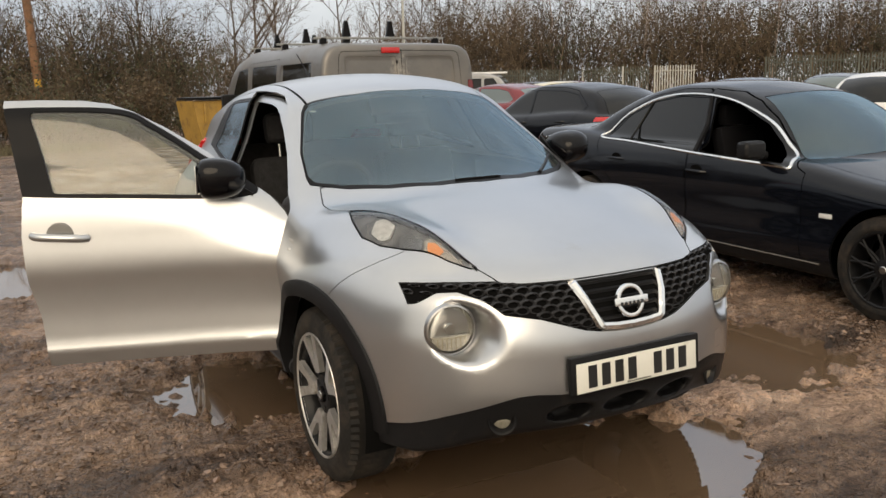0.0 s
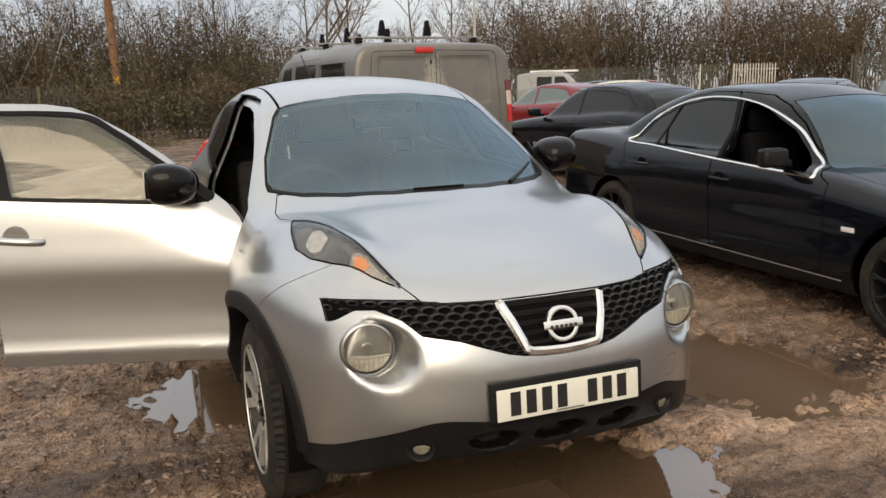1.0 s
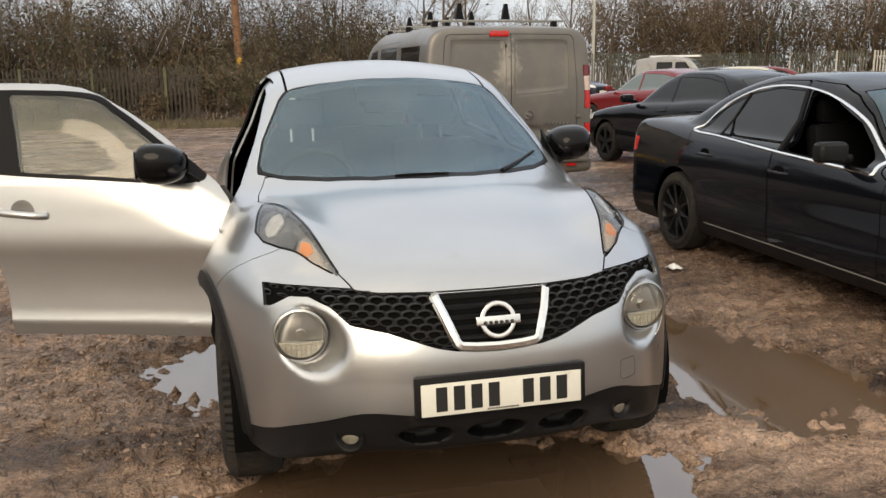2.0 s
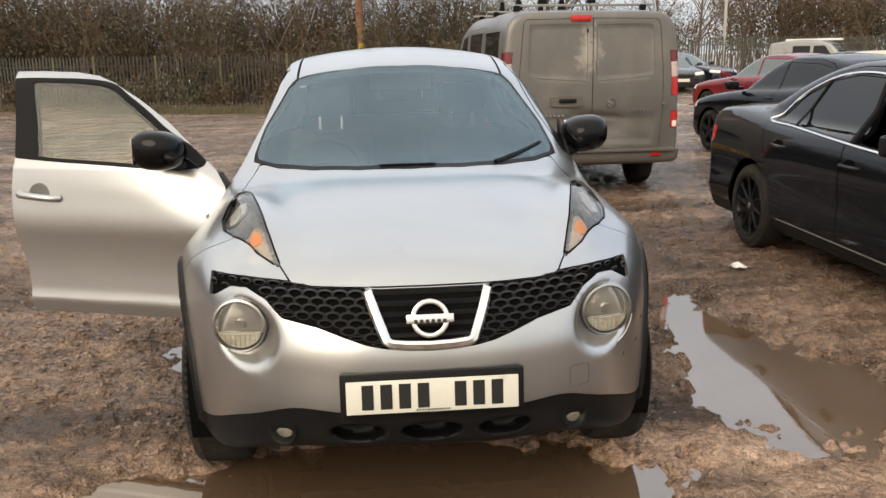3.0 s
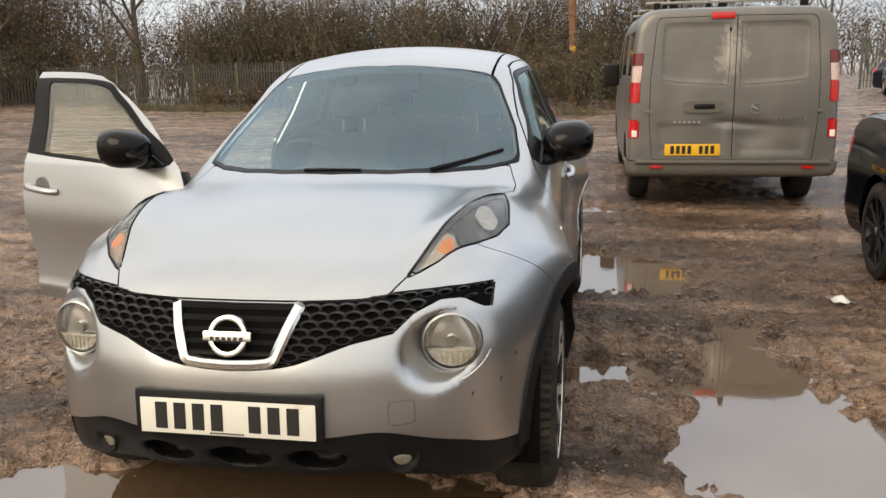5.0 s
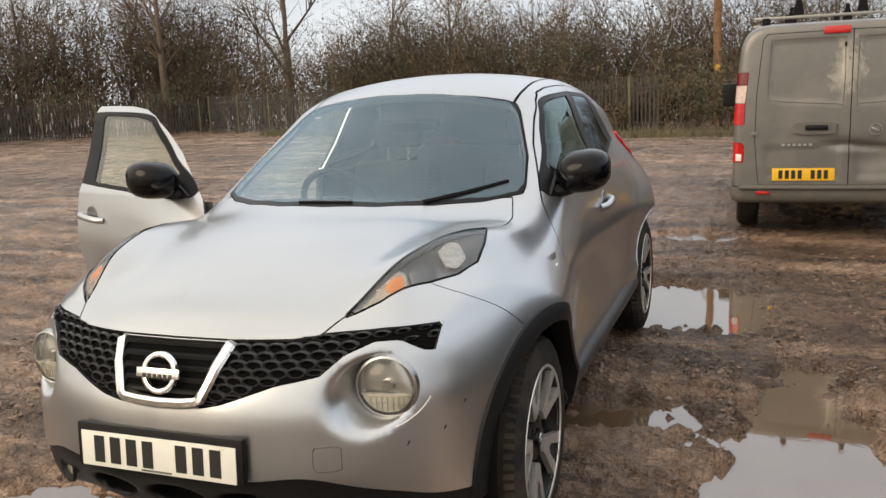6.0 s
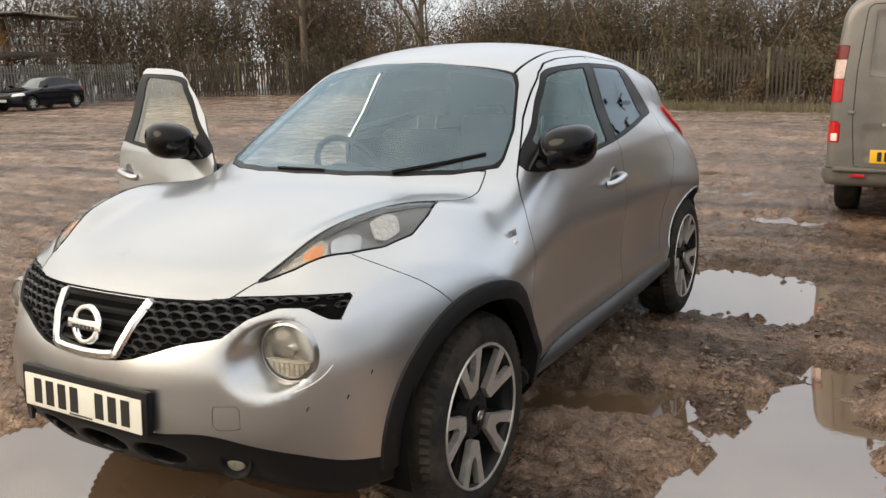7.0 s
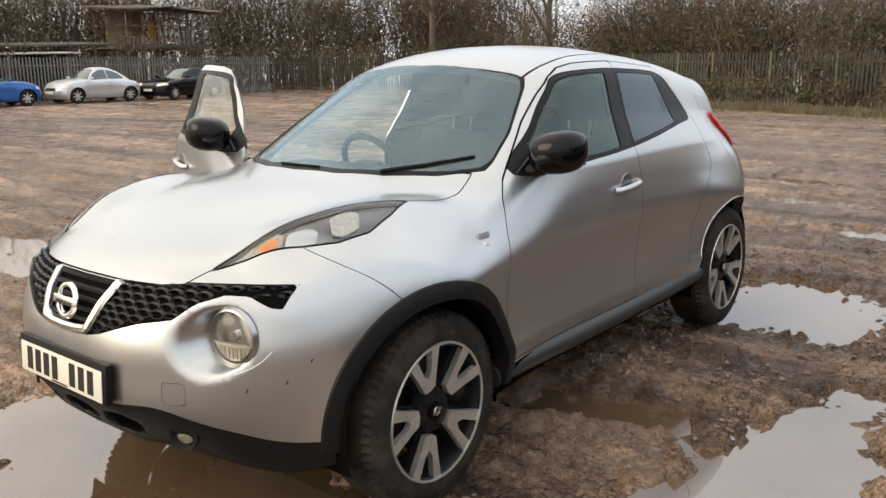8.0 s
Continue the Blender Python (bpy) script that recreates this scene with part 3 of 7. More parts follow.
def halves(piece):
    pts, tris = piece
    x = pts[tris].mean(1)[:, 0]
    out = []
    for sel in (tris[x > 0], tris[x <= 0]):
        used = np.unique(sel)
        back = np.zeros(len(pts), int)
        back[used] = np.arange(len(used))
        out.append((pts[used], back[sel]))
    return out


def panel(name, piece, form, mat, parent, label="", depth=0.009, lift=0.0, hinge=None):
    pts, tris = piece
    nrm = gradient(form, pts)[0]
    if hinge is not None:
        pts = pts - np.array(hinge)
    ob = part(name, sheet(pts, tris, nrm, depth, lift), mat, parent, label)
    if hinge is not None:
        ob.location = hinge
    return ob


DOOR = inside([(0.385, 0.40), (0.378, 0.60), (0.385, 0.77), (0.43, 0.90), (0.475, 0.985), (0.53, 1.045), (0.665, 1.145), (0.795, 1.24), (0.965, 1.346), (1.085, 1.411), (1.18, 1.445), (1.29, 1.463), (1.45, 1.470),
               (1.60, 1.471), (1.548, 1.25), (1.503, 1.08), (1.515, 0.93), (1.507, 0.74), (1.475, 0.60), (1.46, 0.395)])
REAR_DOOR = inside([(1.60, 1.471), (1.548, 1.25), (1.503, 1.08), (1.515, 0.93), (1.507, 0.74), (1.475, 0.60), (1.46, 0.395), (2.02, 0.395), (2.08, 0.60), (2.16, 0.78),
                    (2.30, 0.95), (2.33, 1.17), (2.20, 1.365), (2.09, 1.438)])
DAYLIGHT = inside([(0.585, 1.058), (0.805, 1.222), (0.995, 1.35), (1.135, 1.419), (1.43, 1.438), (1.68, 1.435), (2.06, 1.410), (2.18, 1.335), (2.29, 1.185), (2.10, 1.152), (1.60, 1.10), (1.13, 1.07)], 5)


def FRONT_PANE(y, z):
    """The glass of the front door: inside the black surround, from the mirror's foot to the middle pillar."""
    return np.maximum(DAYLIGHT(y, z) + 0.017, np.maximum(y - 1.385 - (z - 1.10) * 0.32, 0.735 - y))


def REAR_PANE(y, z):
    """The glass of the rear door, from the middle pillar to the black corner."""
    return np.maximum(DAYLIGHT(y, z) + 0.017, np.maximum(1.53 + (z - 1.13) * 0.29 - y, y - 2.075 + (z - 1.185) * 0.30))


SCREEN_EDGE = inside([(-0.03, 0.142), (0.2, 0.172), (0.38, 0.255), (0.53, 0.372), (0.648, 0.512), (0.648, 0.562), (0.618, 0.715), (0.525, 0.955), (0.495, 1.0), (0.45, 1.0), (0.25, 0.945), (-0.03, 0.915)])
SCREEN_CLEAR = inside([(-0.03, 0.20), (0.2, 0.23), (0.38, 0.312), (0.53, 0.43), (0.608, 0.52), (0.618, 0.565), (0.592, 0.70), (0.503, 0.925), (0.468, 0.968), (0.25, 0.925), (-0.03, 0.895)])
def SCREEN_WIDE(a, y):
    """The clear glass of the windscreen, inside its black band."""
    return SCREEN_CLEAR(a, y) - 0.02


BONNET = inside([(-0.03, -0.735), (0.16, -0.733), (0.30, -0.70), (0.408, -0.645), (0.45, -0.56), (0.51, -0.38), (0.555, -0.20), (0.60, 0.0), (0.635, 0.075), (0.66, 0.2), (0.655, 0.34), (0.62, 0.47), (0.53, 0.385), (0.38, 0.26), (0.2, 0.172), (-0.03, 0.142)])
FLASHER = inside([(0.437, -0.585), (0.50, -0.395), (0.55, -0.20), (0.598, 0.0), (0.64, 0.095), (0.672, -0.03), (0.685, -0.15), (0.66, -0.26), (0.61, -0.36), (0.52, -0.50)])
GRILLE = inside([(-0.03, 0.835), (0.16, 0.835), (0.3, 0.845), (0.414, 0.850), (0.557, 0.852), (0.676, 0.845), (0.676, 0.785), (0.655, 0.79), (0.60, 0.823), (0.545, 0.827), (0.483, 0.803), (0.432, 0.757), (0.326, 0.738), (0.187, 0.692), (0.128, 0.680), (-0.03, 0.676)])
lip_line = curve((0, 0.485), (0.26, 0.490), (0.42, 0.492), (0.5, 0.466), (0.6, 0.43), (0.7, 0.382), (0.8, 0.345))
wing_seam = curve((0.30, -0.12), (0.70, -0.12), (0.773, -0.173), (0.843, -0.249), (0.888, -0.314), (0.93, -0.36), (1.1, -0.5))


def chair(parent, x, y, z=0.42):
    s = new("car_seat")
    s.parent, s.location = parent, (x, y, z)
    part("cushion", box(0.50, 0.50, 0.16, 0, 0, 0, 0.06, segs=3), CLOTH, s)
    part("backrest", box(0.48, 0.14, 0.62, 0, 0.30, 0.08, 0.06, Euler((radians(-16), 0, 0)).to_matrix(), segs=3), CLOTH, s)
    head = box(0.27, 0.10, 0.17, 0, 0.42, 0.76, 0.045, Euler((radians(-12), 0, 0)).to_matrix(), segs=3)
    part("headrest", head, CLOTH, s)
    for sx in (-0.06, 0.06):
        part("headrest_post", rod((sx, 0.40, 0.66), (sx, 0.42, 0.80), 0.007), SATIN, s)


def door_mirror(parent, side):
    """A gloss black mirror on a short arm, in the door's own frame."""
    m = new("door_mirror")
    m.parent = parent

    def form(p):
        x, y, z = (p[:, 0] * side - 0.832) / 0.106, (p[:, 1] - 0.738) / 0.122, (p[:, 2] - 1.137) / 0.084
        ball = (np.abs(x) ** 2.6 + np.abs(y) ** 2 + np.abs(z - 0.12 * x) ** 2.6) ** (1 / 2.4) - 1
        return smax(ball * 0.08, p[:, 1] - 0.80, 0.025)
    lo, hi = sorted((side * 0.70, side * 1.00))
    pts, tris = skin(form, (lo, 0.58, 1.03), (hi, 0.85, 1.25), 0.011)
    part("mirror_housing", sheet(pts, tris, gradient(form, pts)[0], 0), GLOSS_BLACK, m, "gloss black rounded mirror housing")
    part("mirror_glass", box(0.155, 0.004, 0.11, side * 0.832, 0.804, 1.085, 0.0015), CHROME, m)
    part("mirror_arm", tube([(side * 0.70, 0.66, 1.062), (side * 0.75, 0.68, 1.066), (side * 0.82, 0.73, 1.085)], 0.026, 10), BLACK_PLASTIC, m)
    part("mirror_foot", plate([(0.60, 1.052), (0.80, 1.075), (0.82, 1.20), (0.60, 1.062)], 0.012, m=Matrix.Translation((side * 0.735, 0, 0)) @ Matrix.Rotation(radians(90), 4, "Z")), BLACK_PLASTIC, m)


def door_handle(parent, side):
    h = new("door_handle")
    h.parent = parent
    # the skin is not hollowed: a darker disc draws the shaded recess
    part("cup", lathe([(-0.002, 0.056), (0.004, 0.054), (0.0045, 0.050), (0.0035, 0.0)], 28, at=(0, 0, 0)), CUP_SHADE, h).matrix_basis = pose(side * 0.797, 1.366, 0.930) @ Matrix.Scale(side, 4, (1, 0, 0))
    part("grip", tube([(side * 0.80, 1.262, 0.918), (side * 0.820, 1.280, 0.920), (side * 0.827, 1.31, 0.923), (side * 0.829, 1.37, 0.928), (side * 0.826, 1.43, 0.933), (side * 0.818, 1.456, 0.935), (side * 0.800, 1.470, 0.937)], 0.0165, 12), SILVER, h, "silver painted pull handle")


def silver_crossover():
    car = thing("silver_crossover", "silver crossover car, muddy, with its driver's door open", "car", LEVEL)
    body = skin(crossover_form, (-1.0, -0.92, 0.16), (1.0, 3.36, 1.64), 0.0155)
    gap = 0.0022
    wheels = [(0.0, 0.378), (2.53, 0.37)]

    def arches(a, y, z):
        return np.minimum(np.maximum(np.hypot(y + 0.015, z - 0.362) - 0.385, 0.5 - a), np.maximum(np.hypot(y - 2.53, z - 0.36) - 0.38, 0.5 - a))
    hole, body = cut(body, arches, 0)
    # the dark shell under the panels
    side_only = lambda g: (lambda a, y, z: np.maximum(g(y, z), 0.35 - a))
    over = lambda g: (lambda a, y, z: np.maximum(g(a, y), 0.84 - z))
    front_only = lambda g: (lambda a, y, z: np.maximum(g(a, z), y + 0.30))
    _, shell = cut(skin(crossover_form, (-1.0, -0.92, 0.16), (1.0, 3.36, 1.64), 0.031), arches, 0)
    for g in (over(SCREEN_WIDE), side_only(FRONT_PANE), side_only(REAR_PANE), over(FLASHER)):
        _, shell = cut(shell, g, 0.004)
    pts, tris = shell
    open_side = (pts[:, 0] > 0) * 1.0 + DOOR(pts[:, 1], pts[:, 2]) + (np.abs(pts[:, 0]) < 0.35)
    shell = clip(pts, tris, open_side - 0.012, 1)
    # painted reveal round the open doorway
    ring = clip(*halves(body)[1], DOOR(halves(body)[1][0][:, 1], halves(body)[1][0][:, 2]) - 0.004)
    ring = clip(*ring, -DOOR(ring[0][:, 1], ring[0][:, 2]) - 0.035)
    n = gradient(crossover_form, ring[0])[0]
    part("door_reveal", sheet(ring[0] - n * 0.03, ring[1], n, 0.010), SILVER, car, "silver painted door aperture")
    n = gradient(crossover_form, shell[0])[0]
    part("under_shell", sheet(shell[0] - n * 0.012, shell[1], n, 0), SHELL, car)
    up = clip(*shell, 1.07 - shell[0][:, 2])
    n = gradient(crossover_form, up[0])[0]
    part("headlining", sheet(up[0] - n * 0.035, up[1], n, 0), LINING, car, "pale fabric roof and pillar lining")

    screen, rest = cut(body, over(SCREEN_EDGE), gap)
    clear, edge = cut(screen, over(SCREEN_WIDE), 0)
    ob = panel("windscreen", clear, crossover_form, SCREEN, car, "tinted laminated windscreen", 0)
    ob.visible_shadow = False
    panel("windscreen_edge", edge, crossover_form, TRIM, car, "black band round the windscreen", 0.006)

    doors, rest = cut(rest, side_only(DOOR), gap)
    backs, rest = cut(rest, side_only(REAR_DOOR), 0.0016)
    hinge = new("driver_door")
    hinge.parent = car
    tagged(hinge, label="front door swung wide open")
    shut = new("passenger_door")
    shut.parent = car
    hx, hy, swing = -0.775, 0.47, 71
    for side, owner, piece in ((1, shut, halves(doors)[0]), (-1, hinge, halves(doors)[1])):
        light, metal = cut(piece, side_only(DAYLIGHT), 0.001)
        pane, frame_ = cut(light, side_only(FRONT_PANE), 0.001)
        panel("door_skin", metal, crossover_form, SILVER, owner, "silver painted door panel", 0.03)
        panel("window_frame", frame_, crossover_form, TRIM, owner, "black window surround", 0.02, -0.002)
        p = panel("door_glass", pane, crossover_form, SIDE_GLASS if side > 0 else PALE_PANE, owner, "greenish tinted door glass", 0, -0.006)
        p.visible_shadow = False
        # inner side of the door, below the window
        pts, tris = metal
        inner = clip(pts, tris, pts[:, 2] - 1.03)
        nn = gradient(crossover_form, inner[0])[0]
        part("door_card", sheet(inner[0] - nn * np.array([[0.075, 0.0, 0.0]]), inner[1][:, ::-1], -nn, 0), DASH, owner, "dark moulded inner door trim")
        frame_in = clip(*light, -FRONT_PANE(light[0][:, 1], light[0][:, 2]) - 0.006)
        nn = gradient(crossover_form, frame_in[0])[0]
        part("inner_frame", sheet(frame_in[0] - nn * 0.03, frame_in[1][:, ::-1], -nn, 0), TRIM, owner)
        rim_all = clip(pts, tris, 1.0 - pts[:, 2])
        nn = gradient(crossover_form, rim_all[0])[0]
        part("inner_sash", sheet(rim_all[0] - nn * 0.03, rim_all[1][:, ::-1], -nn, 0), TRIM, owner)
        door_mirror(owner, side)
        door_handle(owner, side)
    swingm = Matrix.Translation((hx, hy, 0)) @ Matrix.Rotation(radians(swing), 4, "Z") @ Matrix.Translation((-hx, -hy, 0))
    hinge.matrix_basis = swingm
    for side, piece in zip((1, -1), halves(backs)):
        light, metal = cut(piece, side_only(DAYLIGHT), 0.001)
        pane, frame_ = cut(light, side_only(REAR_PANE), 0.001)
        d = new("rear_door")
        d.parent = car
        panel("door_skin", metal, crossover_form, SILVER, d, "silver painted door panel")
        panel("window_frame", frame_, crossover_form, TRIM, d, "black window surround", 0.008, -0.002)
        p = panel("door_glass", pane, crossover_form, PRIVACY, d, "dark privacy glass", 0, -0.004)
        p.visible_shadow = False

    lamps, rest = cut(rest, over(FLASHER), gap)
    bonnet, rest = cut(rest, over(BONNET), gap)
    panel("bonnet", bonnet, crossover_form, SILVER, car, "broad silver bonnet", 0.014)
    light, rest = cut(rest, side_only(DAYLIGHT), 0.001)
    panel("window_trim", light, crossover_form, TRIM, car, "black window surround", 0.008, -0.002)
    grille, rest = cut(rest, front_only(GRILLE), 0.001)
    lower, rest = cut(rest, lambda a, y, z: np.maximum(z - lip_line(a), y + 0.2), 0.002)
    sills, rest = cut(rest, lambda a, y, z: np.maximum(z - 0.385 + 0.06 * ramp(a, 0.7, 0.5), np.abs(y - 1.25) - 1.05), 0.002)
    bumper, rest = cut(rest, lambda a, y, z: y - wing_seam(z), gap)
    tow = lambda p: np.maximum(np.abs(p[:, 0] - 0.456), np.abs(p[:, 2] - 0.545)) - 0.033
    cap = clip(*bumper, tow(bumper[0]) + 0.0007)
    bumper = clip(*bumper, tow(bumper[0]) - 0.0007, 1)
    panel("towing_cap", cap, crossover_form, SILVER, car, "square towing eye cover", 0.01)
    panel("front_bumper", bumper, crossover_form, SILVER, car, "silver bumper with scuffed corner", 0.02)
    panel("lower_bumper", lower, crossover_form, BLACK_PLASTIC, car, "black plastic lower bumper, muddy", 0.03, -0.004)
    for piece in halves(sills):
        panel("under_sill", piece, crossover_form, SHELL, car, "", 0.02)
    for side in (1, -1):
        skirt = tube([(0, y, z) for y, z in ((0.34, 0.345), (0.40, 0.352), (0.8, 0.350), (1.3, 0.350), (1.8, 0.354), (2.12, 0.362), (2.20, 0.368))], 0.047, 14)
        bmesh.ops.transform(skirt, matrix=Matrix.Translation((side * 0.789, 0, 0)) @ Matrix.Diagonal((1.1, 1, 1, 1)), verts=skirt.verts)
        part("side_skirt", skirt, SKIRT, car, "rounded dark grey plastic side skirt")
    wings, rest = cut(rest, lambda a, y, z: np.maximum(y - 0.55, z - 1.12), 0.0)
    for piece in halves(wings):
        panel("front_wing", piece, crossover_form, SILVER, car, "silver front wing")
    roof, rest = cut(rest, lambda a, y, z: np.maximum(np.maximum(a - 0.485, 1.3 - z), y - 2.75), 0.006)
    panel("roof", roof, crossover_form, SILVER, car, "silver roof panel")
    back, rest = cut(rest, lambda a, y, z: 2.64 - y - 0.10 * ramp(z, 0.5, 1.0), 0.0016)
    panel("tail", back, crossover_form, SILVER, car, "silver tailgate and rear bumper")
    for piece in halves(rest):
        panel("body_side", piece, crossover_form, SILVER, car, "silver pillar and rear quarter")

    # grille band: dark backing, cells, slats and the bright V
    gpts, gtris = grille
    gn = gradient(crossover_form, gpts)[0]
    nets = new("grille")
    nets.parent = car
    part("grille_backing", sheet(gpts - gn * 0.03, gtris, gn, 0), SHELL, nets)
    plain = lambda p: crossover_form(p, False)

    def on_nose(x, z, out=0.0):
        """A place on the nose, seen from the front."""
        y = np.linspace(-0.95, -0.3, 700)
        v = plain(np.stack([np.full(700, x), y, np.full(700, z)], 1))
        k = int(np.argmax(v < 0))
        return Vector((x, y[k] - out, z))
    vee = lambda z: 0.122 + (z - 0.684) * 0.40
    for side in (1, -1):
        bm = bmesh.new()
        row = 0
        z = 0.690
        while z < 0.85:
            x = 0.10 + (0.0225 if row % 2 else 0)
            while x < 0.70:
                if GRILLE(np.array([x]), np.array([z]))[0] < -0.005 and x > vee(z) + 0.012:
                    c = on_nose(x * side, z, -0.004)
                    e = (on_nose((x + 0.01) * side, z, -0.004) - c).normalized()
                    w, h = 0.0238 - 0.004 * ramp(x, 0.35, 0.66), (0.0125 - 0.002 * ramp(x, 0.35, 0.66)) * min(1.0, -GRILLE(np.array([x]), np.array([z]))[0] / 0.017)
                    ring = []
                    for k, (r, d) in enumerate(((1.24, 0.010), (1.04, 0.001), (0.86, 0.001), (0.74, 0.010), (0.68, 0.028))):
                        ring.append([bm.verts.new(c + e * (w * r * math.cos(2 * math.pi * i / 12) * (1 if side > 0 else -1)) + Vector((0, d + 0.002, h * r * math.sin(2 * math.pi * i / 12)))) for i in range(12)])
                    for a, b in zip(ring, ring[1:]):
                        for i in range(12):
                            bm.faces.new((a[i - 1], a[i], b[i], b[i - 1]) if side > 0 else (b[i - 1], b[i], a[i], a[i - 1]))
                x += 0.045
            z += 0.0186
            row += 1
        bmesh.ops.recalc_face_normals(bm, faces=bm.faces)
        part("grille_mesh", bm, NET, nets, "black plastic grille of oval cells")
    for k in range(5):
        z = 0.712 + 0.0275 * k
        pts_ = [on_nose(x, z, -0.008) for x in np.linspace(-vee(z) - 0.005, vee(z) + 0.005, 15)]
        bm = bmesh.new()
        rows_ = [[bm.verts.new(p + Vector((0, y_, z_))) for p in pts_] for y_, z_ in ((0, -0.004), (0, 0.006), (0.035, 0.012), (0.035, 0.0))]
        for a, b in zip(rows_, rows_[1:] + rows_[:1]):
            for i in range(14):
                bm.faces.new((a[i], a[i + 1], b[i + 1], b[i]))
        bmesh.ops.recalc_face_normals(bm, faces=bm.faces)
        part("slat", bm, BLACK_PLASTIC, nets)
    path = [(-vee(0.833), 0.833), (-vee(0.78), 0.78), (-vee(0.73), 0.73), (-vee(0.703), 0.703), (-0.115, 0.692), (-0.07, 0.687), (0, 0.685)]
    path += [(-x, z) for x, z in path[-2::-1]]
    bm = bmesh.new()
    rings = []
    for i, (x, z) in enumerate(path):
        c = on_nose(x, z, 0.006)
        a, b = path[max(i - 1, 0)], path[min(i + 1, len(path) - 1)]
        t = Vector((b[0] - a[0], 0, b[1] - a[1])).normalized()
        s = Vector((-t.z, 0, t.x))
        rings.append([bm.verts.new(c + s * u + Vector((0, v, 0))) for u, v in ((-0.014, 0.02), (-0.014, 0.002), (-0.006, -0.006), (0.008, -0.006), (0.016, 0.002), (0.016, 0.02))])
    for a, b in zip(rings, rings[1:]):
        for i in range(6):
            bm.faces.new((a[i - 1], a[i], b[i], b[i - 1]))
    bm.faces.new(rings[0])
    bm.faces.new(rings[-1][::-1])
    bmesh.ops.recalc_face_normals(bm, faces=bm.faces)
    part("grille_surround", bm, CHROME, nets, "bright V-shaped grille surround")
    badge = lathe([(0, 0.058), (-0.010, 0.056), (-0.012, 0.050), (-0.010, 0.043), (0, 0.041)], 40, "Y")
    box(0.138, 0.014, 0.027, 0, -0.008, -0.0135, 0.004, bm=badge)
    part("badge", badge, CHROME, nets, "round chrome badge with a cross bar", pose(0, -0.796, 0.762, -14))
    part("badge_bar", characters(6, 0.10, 0.012), INK, nets, "dark bars of lettering", pose(0, -0.813, 0.758, -14))

    # number plate
    hold = new("number_plate")
    hold.parent, hold.matrix_basis = car, pose(0, -0.842, 0.548, -4)
    part("plate_holder", box(0.535, 0.022, 0.124, 0, 0.008, -0.055, 0.006), BLACK_PLASTIC, hold)
    part("plate", box(0.50, 0.004, 0.098, 0, -0.006, -0.050, 0.003), PLATE_WHITE, hold, "white front number plate")
    for i in (0, 1, 2, 3, 5, 6, 7):
        part("plate_bar", box(0.034, 0.0016, 0.074, -0.215 + (i + 0.5) * 0.0537, -0.0085, -0.037), INK, hold)
    part("plate_small_print", characters(12, 0.10, 0.005), INK, hold, "", pose(0.0, -0.0085, -0.0435))

    # lamps
    for side, piece in zip((1, -1), halves(lamps)):
        lamp = new("corner_lamp")
        lamp.parent = car
        tagged(lamp, label="boomerang corner lamp with amber indicator")
        pts_, tris_ = piece
        nn = gradient(crossover_form, pts_)[0]
        part("lamp_tray", sheet(pts_ - nn * 0.020, tris_, nn, 0), LAMP_TRAY, lamp)
        ob = part("lens", sheet(pts_, tris_, nn, 0.012), LENS, lamp, "clear plastic lens")
        ob.visible_shadow = False
        def inlay(name, g, mat, depth, label):
            v = g(np.abs(pts_[:, 0]), pts_[:, 1])
            sub = clip(pts_, tris_, v)
            if len(sub[1]):
                n2 = gradient(crossover_form, sub[0])[0]
                part(name, sheet(sub[0] - n2 * depth, sub[1], n2, 0.008), mat, lamp, label)
        inlay("indicator", inside([(0.45, -0.555), (0.470, -0.45), (0.492, -0.395), (0.548, -0.380), (0.575, -0.425), (0.52, -0.497)]), INDICATOR, 0.011, "clear fluted indicator")
        inlay("indicator_bulb", inside([(0.508, -0.458), (0.520, -0.415), (0.546, -0.396), (0.560, -0.425), (0.540, -0.464)]), AMBER, 0.009, "amber indicator bulb")
        inlay("dip_reflector", inside([(0.583, -0.412), (0.552, -0.372), (0.571, -0.318), (0.60, -0.283), (0.622, -0.322), (0.605, -0.382)]), OPAL, 0.010, "pale oval reflector")
        inlay("position_lamp", inside([(0.590, -0.229), (0.596, -0.155), (0.625, -0.130), (0.657, -0.162), (0.652, -0.225), (0.630, -0.255)]), CRYSTAL, 0.009, "crystal-patterned position lamp")
        inlay("lamp_gasket", lambda a_, y_: -FLASHER(a_, y_) - 0.0032, TRIM, -0.0012, "black seal round the lamp")
        inlay("bright_edge", lambda a_, y_: np.maximum(FLASHER(a_, y_) + 0.002, -FLASHER(a_ - 0.016, y_ + 0.004)), SATIN, 0.008, "bright inner edge of the lamp")
        head = new("headlamp")
        head.parent, head.matrix_basis = car, pose(side * 0.572, -0.600, 0.708, 0, 0, side * 9)
        part("bezel", lathe([(0.0, 0.088), (-0.016, 0.084), (-0.018, 0.078), (0.0, 0.074)], 40, "Y"), SATIN, head)
        part("reflector", lathe([(-0.006, 0.076), (0.006, 0.072), (0.030, 0.058), (0.046, 0.034), (0.050, 0.0)], 40, "Y"), REFLECTOR, head)
        low = [(0.071 * math.cos(t), 0.071 * math.sin(t)) for t in np.linspace(math.pi * 1.10, math.pi * 1.90, 17)]
        part("fluted_glass", plate(low, 0.012, m=Matrix.Translation((0, -0.014, 0.0))), CRYSTAL, head, "fluted lower half of the lamp")
